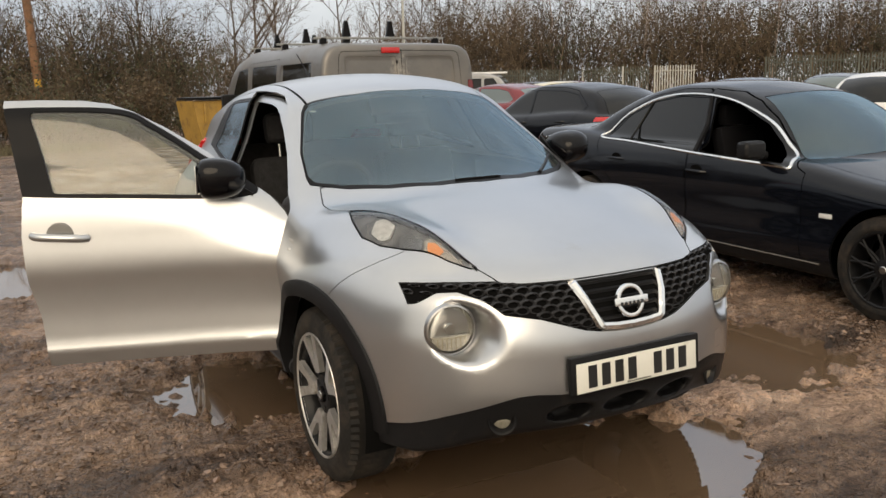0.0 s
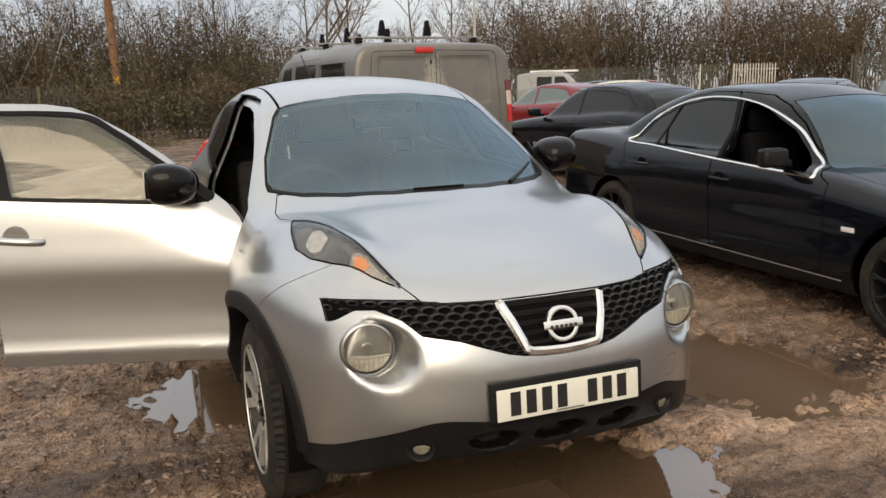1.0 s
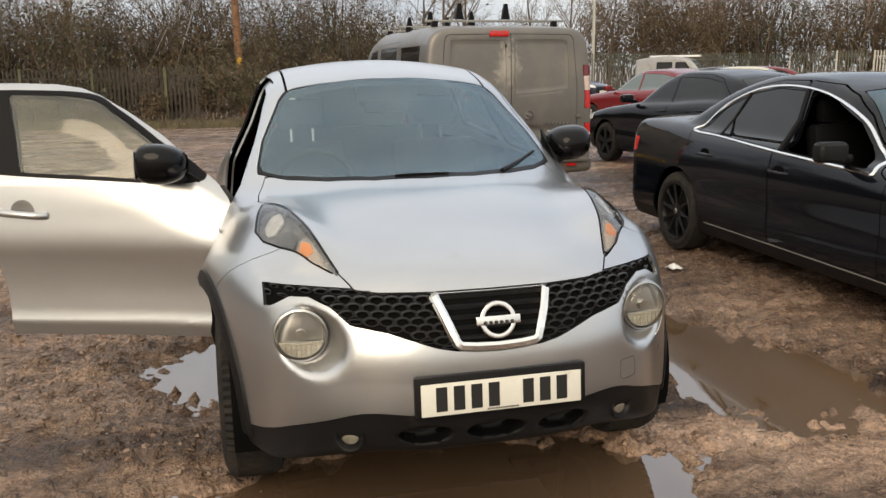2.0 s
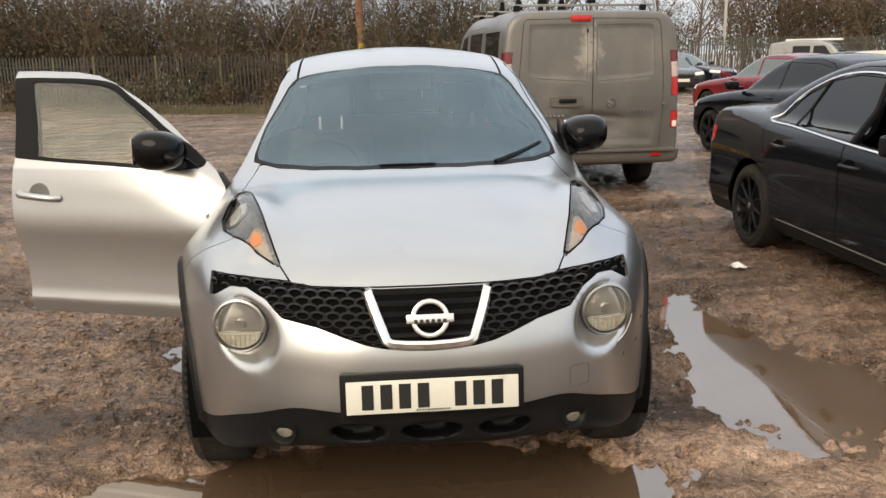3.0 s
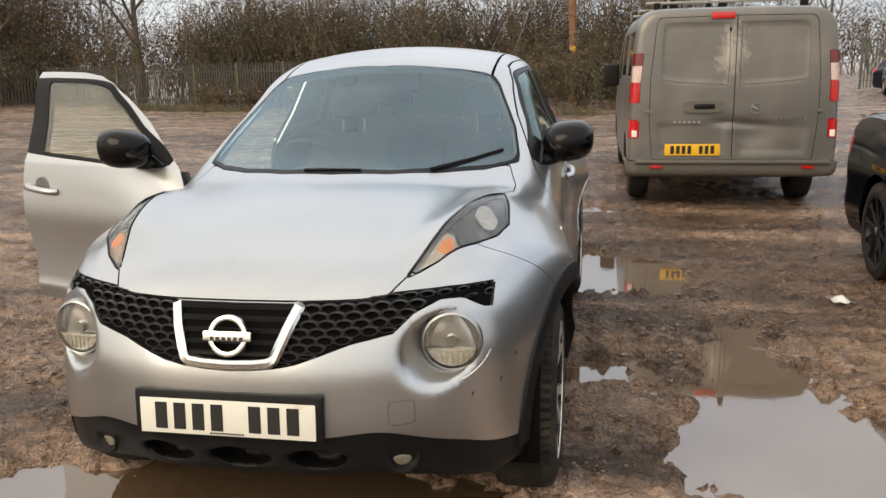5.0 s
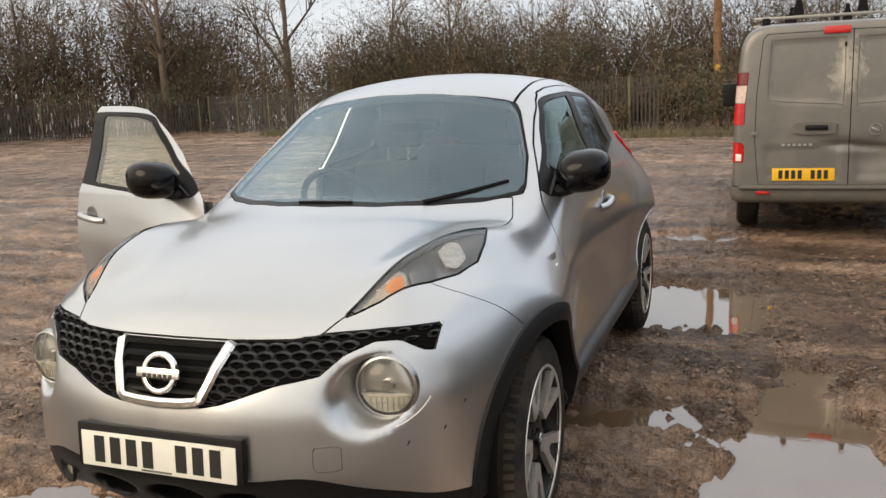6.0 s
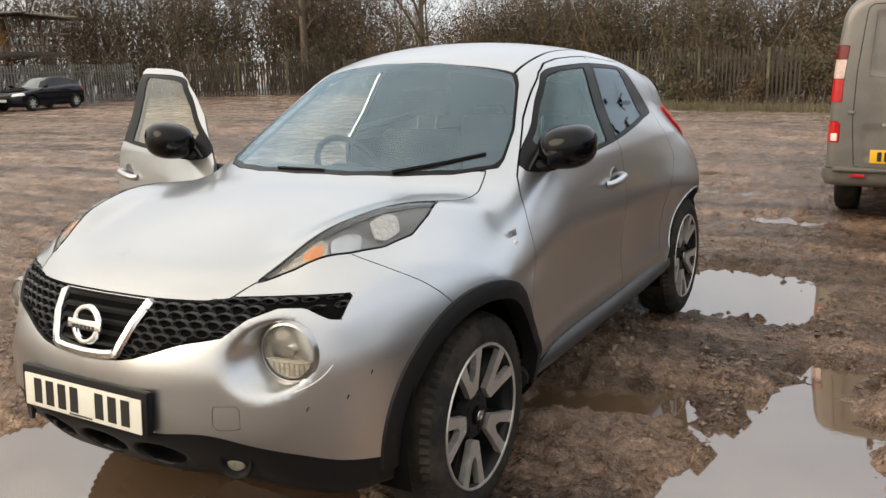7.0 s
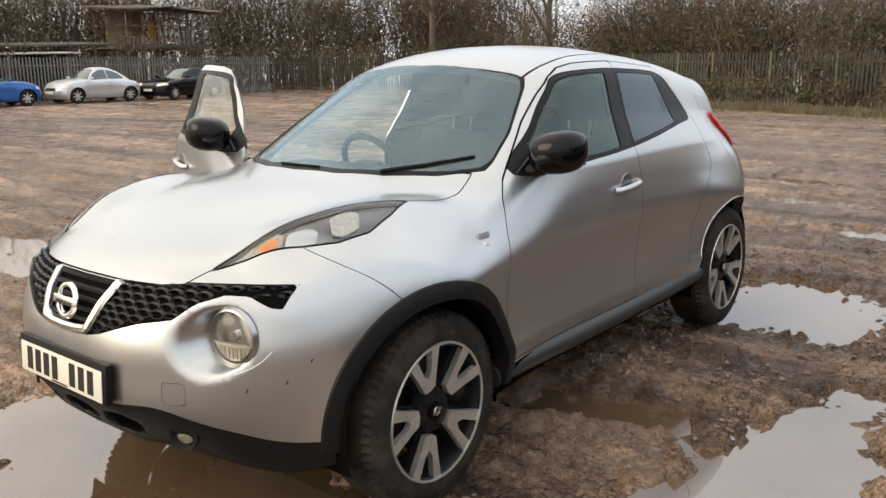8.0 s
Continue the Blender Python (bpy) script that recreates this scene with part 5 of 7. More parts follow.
def twig_mesh(lines, radii):
    """Three-sided twigs along many lines (arrays n x 3) with a radius at each point."""
    V, F, k = [], [], 0
    for p, r in zip(lines, radii):
        n = len(p)
        d = np.gradient(p, axis=0)
        d /= np.linalg.norm(d, axis=1, keepdims=True) + 1e-9
        s = np.cross(d, [0.31, 0.95, 0.1])
        s /= np.linalg.norm(s, axis=1, keepdims=True) + 1e-9
        t = np.cross(d, s)
        for c, q in ((1, 0), (-0.5, 0.87), (-0.5, -0.87)):
            V.append(p + (s * c + t * q) * r[:, None])
        i = np.arange(n - 1)
        for a, b in ((0, 1), (1, 2), (2, 0)):
            F.append(np.stack([k + a * n + i, k + b * n + i, k + b * n + i + 1, k + a * n + i + 1], 1))
        k += 3 * n
    return np.concatenate(V), np.concatenate(F)


def grow(rng, height, stems, spread, forks=(5, 4), base_r=0.03, droop=0.0, upright=1.0, start=0.15):
    """Branch lines of a bush or tree, level by level."""
    lines, radii, level = [], [], []
    for _ in range(stems):
        a = rng.rand() * 2 * math.pi
        lean = spread * rng.rand()
        h = height * (0.7 + 0.3 * rng.rand())
        t = np.linspace(0, 1, 6)
        wob = np.cumsum(rng.normal(0, 0.05, (6, 2)), 0) * h * 0.25
        p = np.stack([0.25 * spread * rng.normal() * (stems > 1) + lean * math.cos(a) * t + wob[:, 0] * t, 0.25 * spread * rng.normal() * (stems > 1) + lean * math.sin(a) * t + wob[:, 1] * t, h * t], 1)
        r = base_r * (1 - 0.85 * t)
        lines.append(p)
        radii.append(r)
        level.append((p, r, h))
    for num in forks:
        nxt = []
        for p, r, h in level:
            for _ in range(num):
                u = start + (1 - start) * rng.rand() ** 0.8
                i = min(int(u * (len(p) - 1)), len(p) - 2)
                f = u * (len(p) - 1) - i
                o = p[i] * (1 - f) + p[i + 1] * f
                d = p[i + 1] - p[i]
                d = d / (np.linalg.norm(d) + 1e-9)
                side = rng.normal(0, 1, 3)
                side -= d * side.dot(d)
                side /= np.linalg.norm(side) + 1e-9
                way = d * 0.75 + side * 0.75 + np.array([0, 0, 0.25 * upright - droop])
                ln = h * (0.28 + 0.25 * rng.rand()) * (1.05 - 0.5 * u)
                t = np.linspace(0, 1, 4)
                q = o + way / np.linalg.norm(way) * ln * t[:, None] + np.cumsum(rng.normal(0, 0.05, (4, 3)), 0) * ln * 0.5 * t[:, None]
                rr = max(r[i] * 0.55, 0.0045) * (1 - 0.7 * t)
                rr = np.maximum(rr, 0.0028)
                lines.append(q)
                radii.append(rr)
                nxt.append((q, rr, ln * 1.5))
        level = nxt
    return lines, radii, level


def leaf_quads(rng, places, size):
    n = len(places)
    a = rng.normal(0, 1, (n, 3))
    a /= np.linalg.norm(a, axis=1, keepdims=True)
    b = np.cross(a, rng.normal(0, 1, (n, 3)))
    b /= np.linalg.norm(b, axis=1, keepdims=True) + 1e-9
    s = size * (0.5 + rng.rand(n, 1))
    V = np.stack([places - a * s, places + b * s * 0.5, places + a * s, places - b * s * 0.5], 1).reshape(-1, 3)
    return V, np.arange(4 * n).reshape(n, 4)


def bulk(name, pieces, mats, label, category, kind="stuff", parent=None):
    """One object from (points, faces, material number) pieces."""
    V, F, M, k = [], [], [], 0
    for v, f, m in pieces:
        V.append(v)
        F.append(f + k)
        M.append(np.full(len(f), m))
        k += len(v)
    V, F, M = np.concatenate(V), np.concatenate(F), np.concatenate(M)
    me = bpy.data.meshes.new(name)
    me.vertices.add(len(V))
    me.vertices.foreach_set("co", V.ravel())
    me.loops.add(F.size)
    me.loops.foreach_set("vertex_index", F.ravel().astype(np.int32))
    me.polygons.add(len(F))
    me.polygons.foreach_set("loop_start", np.arange(0, F.size, 4, dtype=np.int32))
    for m in mats:
        me.materials.append(m)
    me.polygons.foreach_set("material_index", M.astype(np.int32))
    me.update(calc_edges=True)
    me.validate()
    ob = new(name, me)
    ob.parent = parent
    return tagged(ob, label, category, kind=kind)


TWIG = material("brown_twigs", (0.170, 0.122, 0.076), 0.85, vary=0.3, vary_scale=0.8, island=0.3)
TWIG_DARK = material("dark_twigs", (0.085, 0.064, 0.043), 0.9, vary=0.3, vary_scale=0.8, island=0.4)
IVY = material("dull_evergreen_leaves", (0.070, 0.073, 0.031), 0.6, vary=0.4, vary_scale=1.5, island=0.5)
DEAD = material("dead_brown_leaves", (0.128, 0.090, 0.050), 0.85, vary=0.4, vary_scale=1.5, island=0.35)
BARK = material("grey_brown_bark", (0.15, 0.115, 0.085), 0.9, vary=0.35, vary_scale=6, bump_scale=30, bump_height=0.01)
PALE_BARK = material("pale_birch_bark", (0.45, 0.36, 0.29), 0.85, vary=0.4, vary_scale=5)

rng = np.random.RandomState(11)
BUSHES = []
for k in range(6):
    lines, radii, tips = grow(rng, 3.4, 10, 1.5, (7, 5), 0.020, 0.12, 0.6)
    v, f = twig_mesh(lines, radii)
    at = np.concatenate([t[0] for t in tips])
    at = np.concatenate([at + rng.normal(0, 0.13, at.shape), at + rng.normal(0, 0.22, at.shape)])
    fall = rng.rand(len(at)) < 0.95 - 0.93 * ramp(at[:, 2], 1.5, 2.9)
    BUSHES.append((v, f, at[fall & (at[:, 2] > 0.05)]))


FAR_BUSHES = []
for k in range(5):
    lines, radii, tips = grow(rng, 3.4, 9, 2.5, (7, 3), 0.022, 0.10, 0.3)
    v, f = twig_mesh(lines, [q * 1.25 for q in radii])
    at = np.concatenate([t[0] for t in tips])
    at = np.concatenate([at + rng.normal(0, 0.14, at.shape), at + rng.normal(0, 0.24, at.shape)])
    fall = rng.rand(len(at)) < 0.95 - 0.85 * ramp(at[:, 2], 1.5, 3.3)
    FAR_BUSHES.append((v, f, at[fall & (at[:, 2] > 0.05)]))


def hedge(name, line, height, gap, rows, label, green, seed, depth=2.6, leafy=0.6, leaf=0.05, bushes=None):
    """Bushes along a line of (x, y), several rows deep, joined as one growth."""
    r = np.random.RandomState(seed)
    pieces = []
    for (ax, ay), (bx, by) in zip(line, line[1:]):
        length = math.hypot(bx - ax, by - ay)
        for row in range(rows):
            for i in range(max(1, int(length / gap))):
                t = (i + r.rand()) * gap / length
                nx, ny = -(by - ay) / length, (bx - ax) / length
                off = row * depth / max(rows - 1, 1) + 0.5 * r.normal()
                x, y = ax + (bx - ax) * t + nx * off, ay + (by - ay) * t + ny * off
                v, f, leaves = (bushes or BUSHES)[r.randint(5)]
                s = height / 3.3 * (0.75 + 0.4 * r.rand()) * (1 + 0.18 * row)
                w = s * (0.8 + 0.3 * r.rand())
                a = r.rand() * 6.28
                turn = np.array([[w * math.cos(a), -w * math.sin(a), 0], [w * math.sin(a), w * math.cos(a), 0], [0, 0, s]])
                move = np.array([x, y, land(x, y) - 0.05])
                pieces.append((v @ turn.T + move, f, 0 if r.rand() < 0.6 else 1))
                pick = leaves[r.rand(len(leaves)) < leafy * (0.4 + 0.8 * r.rand())]
                if len(pick):
                    lv, lf = leaf_quads(r, pick @ turn.T + move, leaf)
                    pieces.append((lv, lf, 2 if r.rand() < green else 3))
    return bulk(name, pieces, [TWIG, TWIG_DARK, IVY, DEAD], label, "hedge")


hedge("hedge", [(-20, 37.6), (-9.4, 35.6), (-2.4, 36.0), (2.0, 36.0), (7.4, 35.6)], 4.7, 0.95, 3, "tall tangled winter hedge of bare twigs and dull ivy", 0.6, 1, 3.0, 0.9, 0.06, FAR_BUSHES)
hedge("thicket", [(-33, 39.5), (-27, 39.8), (-19, 38.0), (-10, 34.5)], 4.2, 1.3, 2, "brown winter thicket behind a fence", 0.4, 2, 2.5, 0.9, 0.065, FAR_BUSHES)
hedge("woodland_edge", [(-43, 2), (-45, 18), (-45, 30), (-38, 40), (-28, 44)], 7.0, 1.35, 3, "brown leafless woodland edge", 0.35, 3, 5.0, 0.8, 0.085, FAR_BUSHES)
hedge("far_hedge", [(24, 48.5), (38, 47.5), (46, 38), (54, 24), (56, 6)], 6.3, 1.35, 3, "leafless brown hedge beyond the parked cars", 0.2, 4, 5.0, 0.75, 0.09, FAR_BUSHES)
hedge("distant_hedge", [(-6, 70), (30, 66)], 5.0, 2.2, 2, "low distant hedge", 0.2, 8, 4.0, 0.6, 0.10, FAR_BUSHES)
hedge("scrub", [(-37.6, 1), (-37.8, 30.5), (-28.0, 38.8)], 3.0, 1.3, 1, "brown scrub close behind a fence", 0.3, 9, 1.0, 0.8, 0.065, FAR_BUSHES)
hedge("bramble", [(-6.0, 29.5), (-2.0, 29.0), (0.6, 29.0), (4.5, 29.6)], 2.0, 0.75, 2, "low bramble mound at the foot of a pole", 0.45, 5, 1.2, 1.0, 0.055, FAR_BUSHES)
hedge("undergrowth", [(-16.5, 32.0), (-9.0, 29.4), (-3.0, 27.0)], 1.3, 0.8, 1, "brown bramble and dead stems along a fence", 0.35, 6, 1.0, 0.6, 0.05, FAR_BUSHES)


def bare_tree(x, y, height, seed, bark, label, base_r, spread=1.2, forks=(13, 9, 5), upright=0.8, start=0.22):
    r = np.random.RandomState(seed)
    t = thing("bare_tree", label, "tree", pose(x, y, land(x, y) - 0.05, 0, 0, seed * 40), "bare trees behind the fence")
    lines, radii, tips = grow(r, height, 1, spread * 0.5, forks, base_r, 0.0, upright, start)
    n = 1 + forks[0]
    v, f = twig_mesh(lines[:1], radii[:1])
    bulk("trunk", [(v, f, 0)], [bark], "", "", "", t)
    v, f = twig_mesh(lines[1:n], radii[1:n])
    bulk("limb", [(v, f, 0)], [bark], "", "", "", t)
    v, f = twig_mesh(lines[n:], radii[n:])
    bulk("crown", [(v, f, 0)], [TWIG], "bare twigs, no leaves", "", "", t)


for k, (x, y, h, b) in enumerate(((-31.5, 39, 12, 0.30), (-23.2, 39, 11.5, 0.27), (-28, 44, 9.5, 0.15), (-17, 38.5, 8.3, 0.12), (-39, 36, 10.5, 0.16), (-44, 28, 11, 0.16),
                                  (-45, 16, 10.5, 0.15), (-13, 37.5, 8.3, 0.11), (-7.7, 38.5, 8.3, 0.11), (-1.8, 39, 8.4, 0.10), (4.1, 39, 9.0, 0.11), (9.5, 39, 9.0, 0.11), (15, 41, 9.0, 0.11),
                                  (19, 46, 9.5, 0.12), (23, 49, 10, 0.12), (9.0, 41, 9.5, 0.11), (12, 44, 10, 0.12))):
    bare_tree(x, y, h, 20 + k, BARK, "bare winter tree with a branching grey-brown crown", b)
for k, (x, y, h) in enumerate(((30, 49, 9.5), (33.5, 48.5, 10), (40, 46.5, 10), (43, 43.5, 10.5), (46, 40, 10), (48.5, 36, 10.5), (50.5, 32, 10), (53, 27, 10.5), (54, 22, 10))):
    bare_tree(x, y, h, 60 + k, PALE_BARK, "slender pale-barked birch without leaves", 0.095, 0.8, (8, 5, 3), 1.4)

# palisade fences
STEEL = material("weathered_fence_steel", (0.21, 0.215, 0.205), 0.6, 0.3, vary=0.35, vary_scale=1.2, dirt=(0.14, 0.12, 0.09), dirt_scale=1.5)
RUSTY = material("rusty_brown_fence_steel", (0.045, 0.039, 0.032), 0.75, 0.1, vary=0.4, vary_scale=1.2, dirt=(0.05, 0.038, 0.028), dirt_scale=1.5)
RUSTY_GREY = material("dull_grey_fence_steel", (0.075, 0.075, 0.070), 0.7, 0.2, vary=0.4, vary_scale=1.2, dirt=(0.09, 0.075, 0.05), dirt_scale=1.5)
MOSSY = material("mossy_fence_post", (0.125, 0.120, 0.070), 0.8, vary=0.4, vary_scale=3)
PALE_STEEL = material("pale_galvanised_steel", (0.52, 0.52, 0.47), 0.5, 0.3, vary=0.15, vary_scale=2)
GREEN_STEEL = material("dull_green_fence_steel", (0.13, 0.14, 0.115), 0.6, 0.2, vary=0.3, vary_scale=1.5)


def palisade(a, b, height, mat, label, post_mat, step=0.155, rise=0.0):
    f = thing("palisade_fence", label, "fence", kind="")
    a, b = Vector((a[0], a[1], 0)), Vector((b[0], b[1], 0))
    n = int((b - a).length / step)
    along = (b - a).normalized()
    turn = Matrix(((along.x, -along.y, 0), (along.y, along.x, 0), (0, 0, 1)))
    bm = bmesh.new()
    for i in range(n):
        p = a + along * (i * step)
        z = land(p.x, p.y) + rise
        pts = [(-0.034, 0.06), (0.034, 0.06), (0.034, height - 0.06), (0.012, height), (0.0, height - 0.04), (-0.012, height), (-0.034, height - 0.06)]
        plate(pts, 0.012, bm, Matrix.Translation((p.x, p.y, z)) @ turn.to_4x4())
    tagged(part("pale", bm, mat, f), kind="stuff")
    for i in range(0, n, int(2.75 / step)):
        p = a + along * (i * step)
        part("post", box(0.10, 0.06, height + 0.05, p.x, p.y, land(p.x, p.y) + rise - 0.05, 0.004, turn, segs=1), post_mat, f)
    for h in (0.35, height - 0.4):
        m = (a + b) / 2
        part("rail", box((b - a).length, 0.03, 0.05, m.x, m.y, (land(a.x, a.y) + land(b.x, b.y)) / 2 + rise + h, 0.004, turn, segs=1), mat, f)
    return f


palisade((-35.6, 2.0), (-35.6, 29.7), 1.95, STEEL, "grey steel palisade fence behind parked cars", STEEL)
palisade((-35.6, 29.8), (-27.0, 36.8), 1.85, RUSTY, "weathered grey palisade fence below the trees", MOSSY)
palisade((-27.0, 36.8), (-10.5, 30.6), 1.95, RUSTY_GREY, "weathered grey palisade fence below the trees", MOSSY)
palisade((-10.5, 30.6), (-1.8, 27.6), 1.95, RUSTY, "dark palisade fence half hidden by a hedge", MOSSY)
palisade((12.0, 38.0), (33.5, 45.2), 2.2, GREEN_STEEL, "dull palisade fence beyond the parked cars", GREEN_STEEL, 0.17)
palisade((33.7, 45.2), (37.7, 42.7), 2.3, GREEN_STEEL, "dull palisade fence beyond the parked cars", PALE_STEEL, 0.17)
palisade((37.8, 42.6), (39.7, 40.6), 2.3, PALE_STEEL, "pale galvanised palisade gate", PALE_STEEL, 0.17)
palisade((41.0, 36.0), (47.5, 20.0), 2.6, GREEN_STEEL, "dull palisade fence beyond the parked cars", GREEN_STEEL, 0.17)

# leaning telegraph pole with stays
POLE_WOOD = material("weathered_pole_wood", (0.27, 0.145, 0.078), 0.85, vary=0.35, vary_scale=3, bump_scale=25, bump_height=0.006)
YELLOW = material("worn_yellow", (0.62, 0.36, 0.03), 0.6, vary=0.25, vary_scale=6)
pole = thing("telegraph_pole", "weathered brown wooden telegraph pole with a yellow tag", "pole", pose(-0.40, 35.0, land(-0.40, 35.0), 0, -1.2, 0))
part("shaft", rod((0, 0, -0.1), (0, 0, 10.5), 0.175, 0.145, 16), POLE_WOOD, pole)
part("warning_tag", box(0.23, 0.03, 0.32, 0, -0.175, 2.05, 0.004), YELLOW, pole, "worn yellow warning tag")
WIRE = material("grey_stay_wire", (0.30, 0.29, 0.27), 0.6, 0.4)
for i, foot in enumerate(((-4.9, 0.5), (-3.4, 0.0))):
    part("stay_wire", rod((0, 0, 8.6), (foot[0], foot[1], 0.1), 0.022, n=6), WIRE, pole)
lamp = thing("street_lamp", "tall thin grey lamp column behind trees", "street lamp", pose(18.6, 41.4, 0))
part("column", rod((0, 0, -0.1), (0, 0, 9.0), 0.09, 0.06, 12), PALE_STEEL, lamp)
part("bracket", rod((0, 0, 8.9), (-1.0, -0.3, 9.2), 0.035, n=8), PALE_STEEL, lamp)

# rough grass along the foot of the hedge
GRASS = material("winter_grass", (0.175, 0.150, 0.080), 0.8, vary=0.4, vary_scale=1.0, island=0.45)
gr = np.random.RandomState(9)
gl, grr = [], []
for (ax, ay), (bx, by) in (((-21, 32.8), (-9.4, 28.0)), ((-9.4, 28.0), (-3.2, 25.4)), ((-3.2, 25.4), (6.5, 25.6))):
    for _ in range(1700):
        t, off = gr.rand(), abs(gr.normal(0, 0.75))
        x, y = ax + (bx - ax) * t + 0.2 * gr.normal(), ay + (by - ay) * t - off + 0.3
        if cloudy(np.array([x * 0.6]), np.array([y * 0.6]), 2)[0] < 0.42:
            continue
        h = 0.10 + 0.22 * gr.rand()
        d = gr.normal(0, 0.10, 2)
        gl.append(np.array([(x, y, land(x, y) - 0.01), (x + d[0] * 0.4, y + d[1] * 0.4, land(x, y) + h * 0.7), (x + d[0], y + d[1], land(x, y) + h)]))
        grr.append(np.array([0.012, 0.009, 0.003]))
gv, gf = twig_mesh(gl, grr)
bulk("grass", [(gv, gf, 0)], [GRASS], "rough yellow-green winter grass along the hedge", "grass")

# ---- parked vehicles ----
def car_form(s):
    hood, cab = curve(*s["hood"]), curve(*s["cab"])
    w, gw, belt, nose, tail, wb = s["w"], s["gw"], s["belt"], s["nose"], s["tail"], s["wb"]
    flank = curve((0.12, w - 0.09), (0.24, w - 0.03), (0.36, w), (0.55, w - 0.004), (belt - 0.2, w + 0.002), (belt, w - 0.035), (belt + 0.2, w - 0.11))

    def f(p):
        a, y, z = np.sqrt(p[:, 0] ** 2 + 1e-6), p[:, 1], p[:, 2]
        side = flank(z) + s["flare"] * (bump(y / 0.42) + bump((y - wb) / 0.42)) * bump((z - 0.5) / 0.3)
        low = smax(a - side, z - hood(y) + 0.05 * (a / w) ** 3, 0.10)
        shift = 0.32 * a * a
        roof = cab(y - shift * (1 - ramp(y, s["mid"] - 0.5, s["mid"])) + shift * ramp(y, s["mid"], s["mid"] + 0.5)) - 0.035 * (a / 0.5) ** 2
        cabin = smax(a - gw + s["lean"] * np.maximum(z - belt, 0), z - roof, 0.08)
        g = smin(low, cabin, 0.04)
        g = smax(g, nose + 0.26 * (a / w) ** 3 + s["rake"] * np.maximum(z - 0.5, 0) ** 2 + 0.5 * np.maximum(0.35 - z, 0) - y, 0.10)
        g = smax(g, y - tail + 0.24 * (a / w) ** 3 + s["back"] * np.maximum(z - 0.8, 0) ** 2 + 0.5 * np.maximum(0.35 - z, 0), 0.10)
        return smax(g, 0.19 - z, 0.04)
    return f


def spoked(n, mat, wide=0.03):
    def make(w, h, R):
        for k in range(n):
            bm = plate([(-wide * 0.7, 0.03), (-wide, R * 0.95), (wide, R * 0.95), (wide * 0.7, 0.03)], -0.02, m=Matrix.Translation((h * 0.75, 0, 0)) @ Matrix.Rotation(radians(90), 4, "Z"))
            bmesh.ops.transform(bm, matrix=Matrix.Rotation(2 * math.pi * k / n, 4, "X"), verts=bm.verts)
            part("spoke", bm, mat, w)
        part("hub", lathe([(h * 0.4, 0.07), (h * 0.78, 0.06), (h * 0.86, 0.035), (h * 0.86, 0)], 24), mat, w)
    return make


def mesh_spokes(w, h, R):
    """A dark cross-laced wheel."""
    for k in range(20):
        lean = 0.22 if k % 2 else -0.22
        a = 2 * math.pi * k / 20
        p = lambda r, t: (h * (0.72 + 0.15 * (r / R)), r * math.sin(t), r * math.cos(t))
        part("spoke", tube([p(0.06, a), p(R * 0.55, a + lean * 0.4), p(R * 0.95, a + lean)], 0.0085, 6), BLACK_PLASTIC, w)
    part("hub", lathe([(h * 0.4, 0.075), (h * 0.80, 0.062), (h * 0.88, 0.035), (h * 0.88, 0)], 24), BLACK_PLASTIC, w)
    part("hub_cap", lathe([(h * 0.88, 0.024), (h * 0.91, 0.02), (h * 0.91, 0)], 20), SATIN, w)


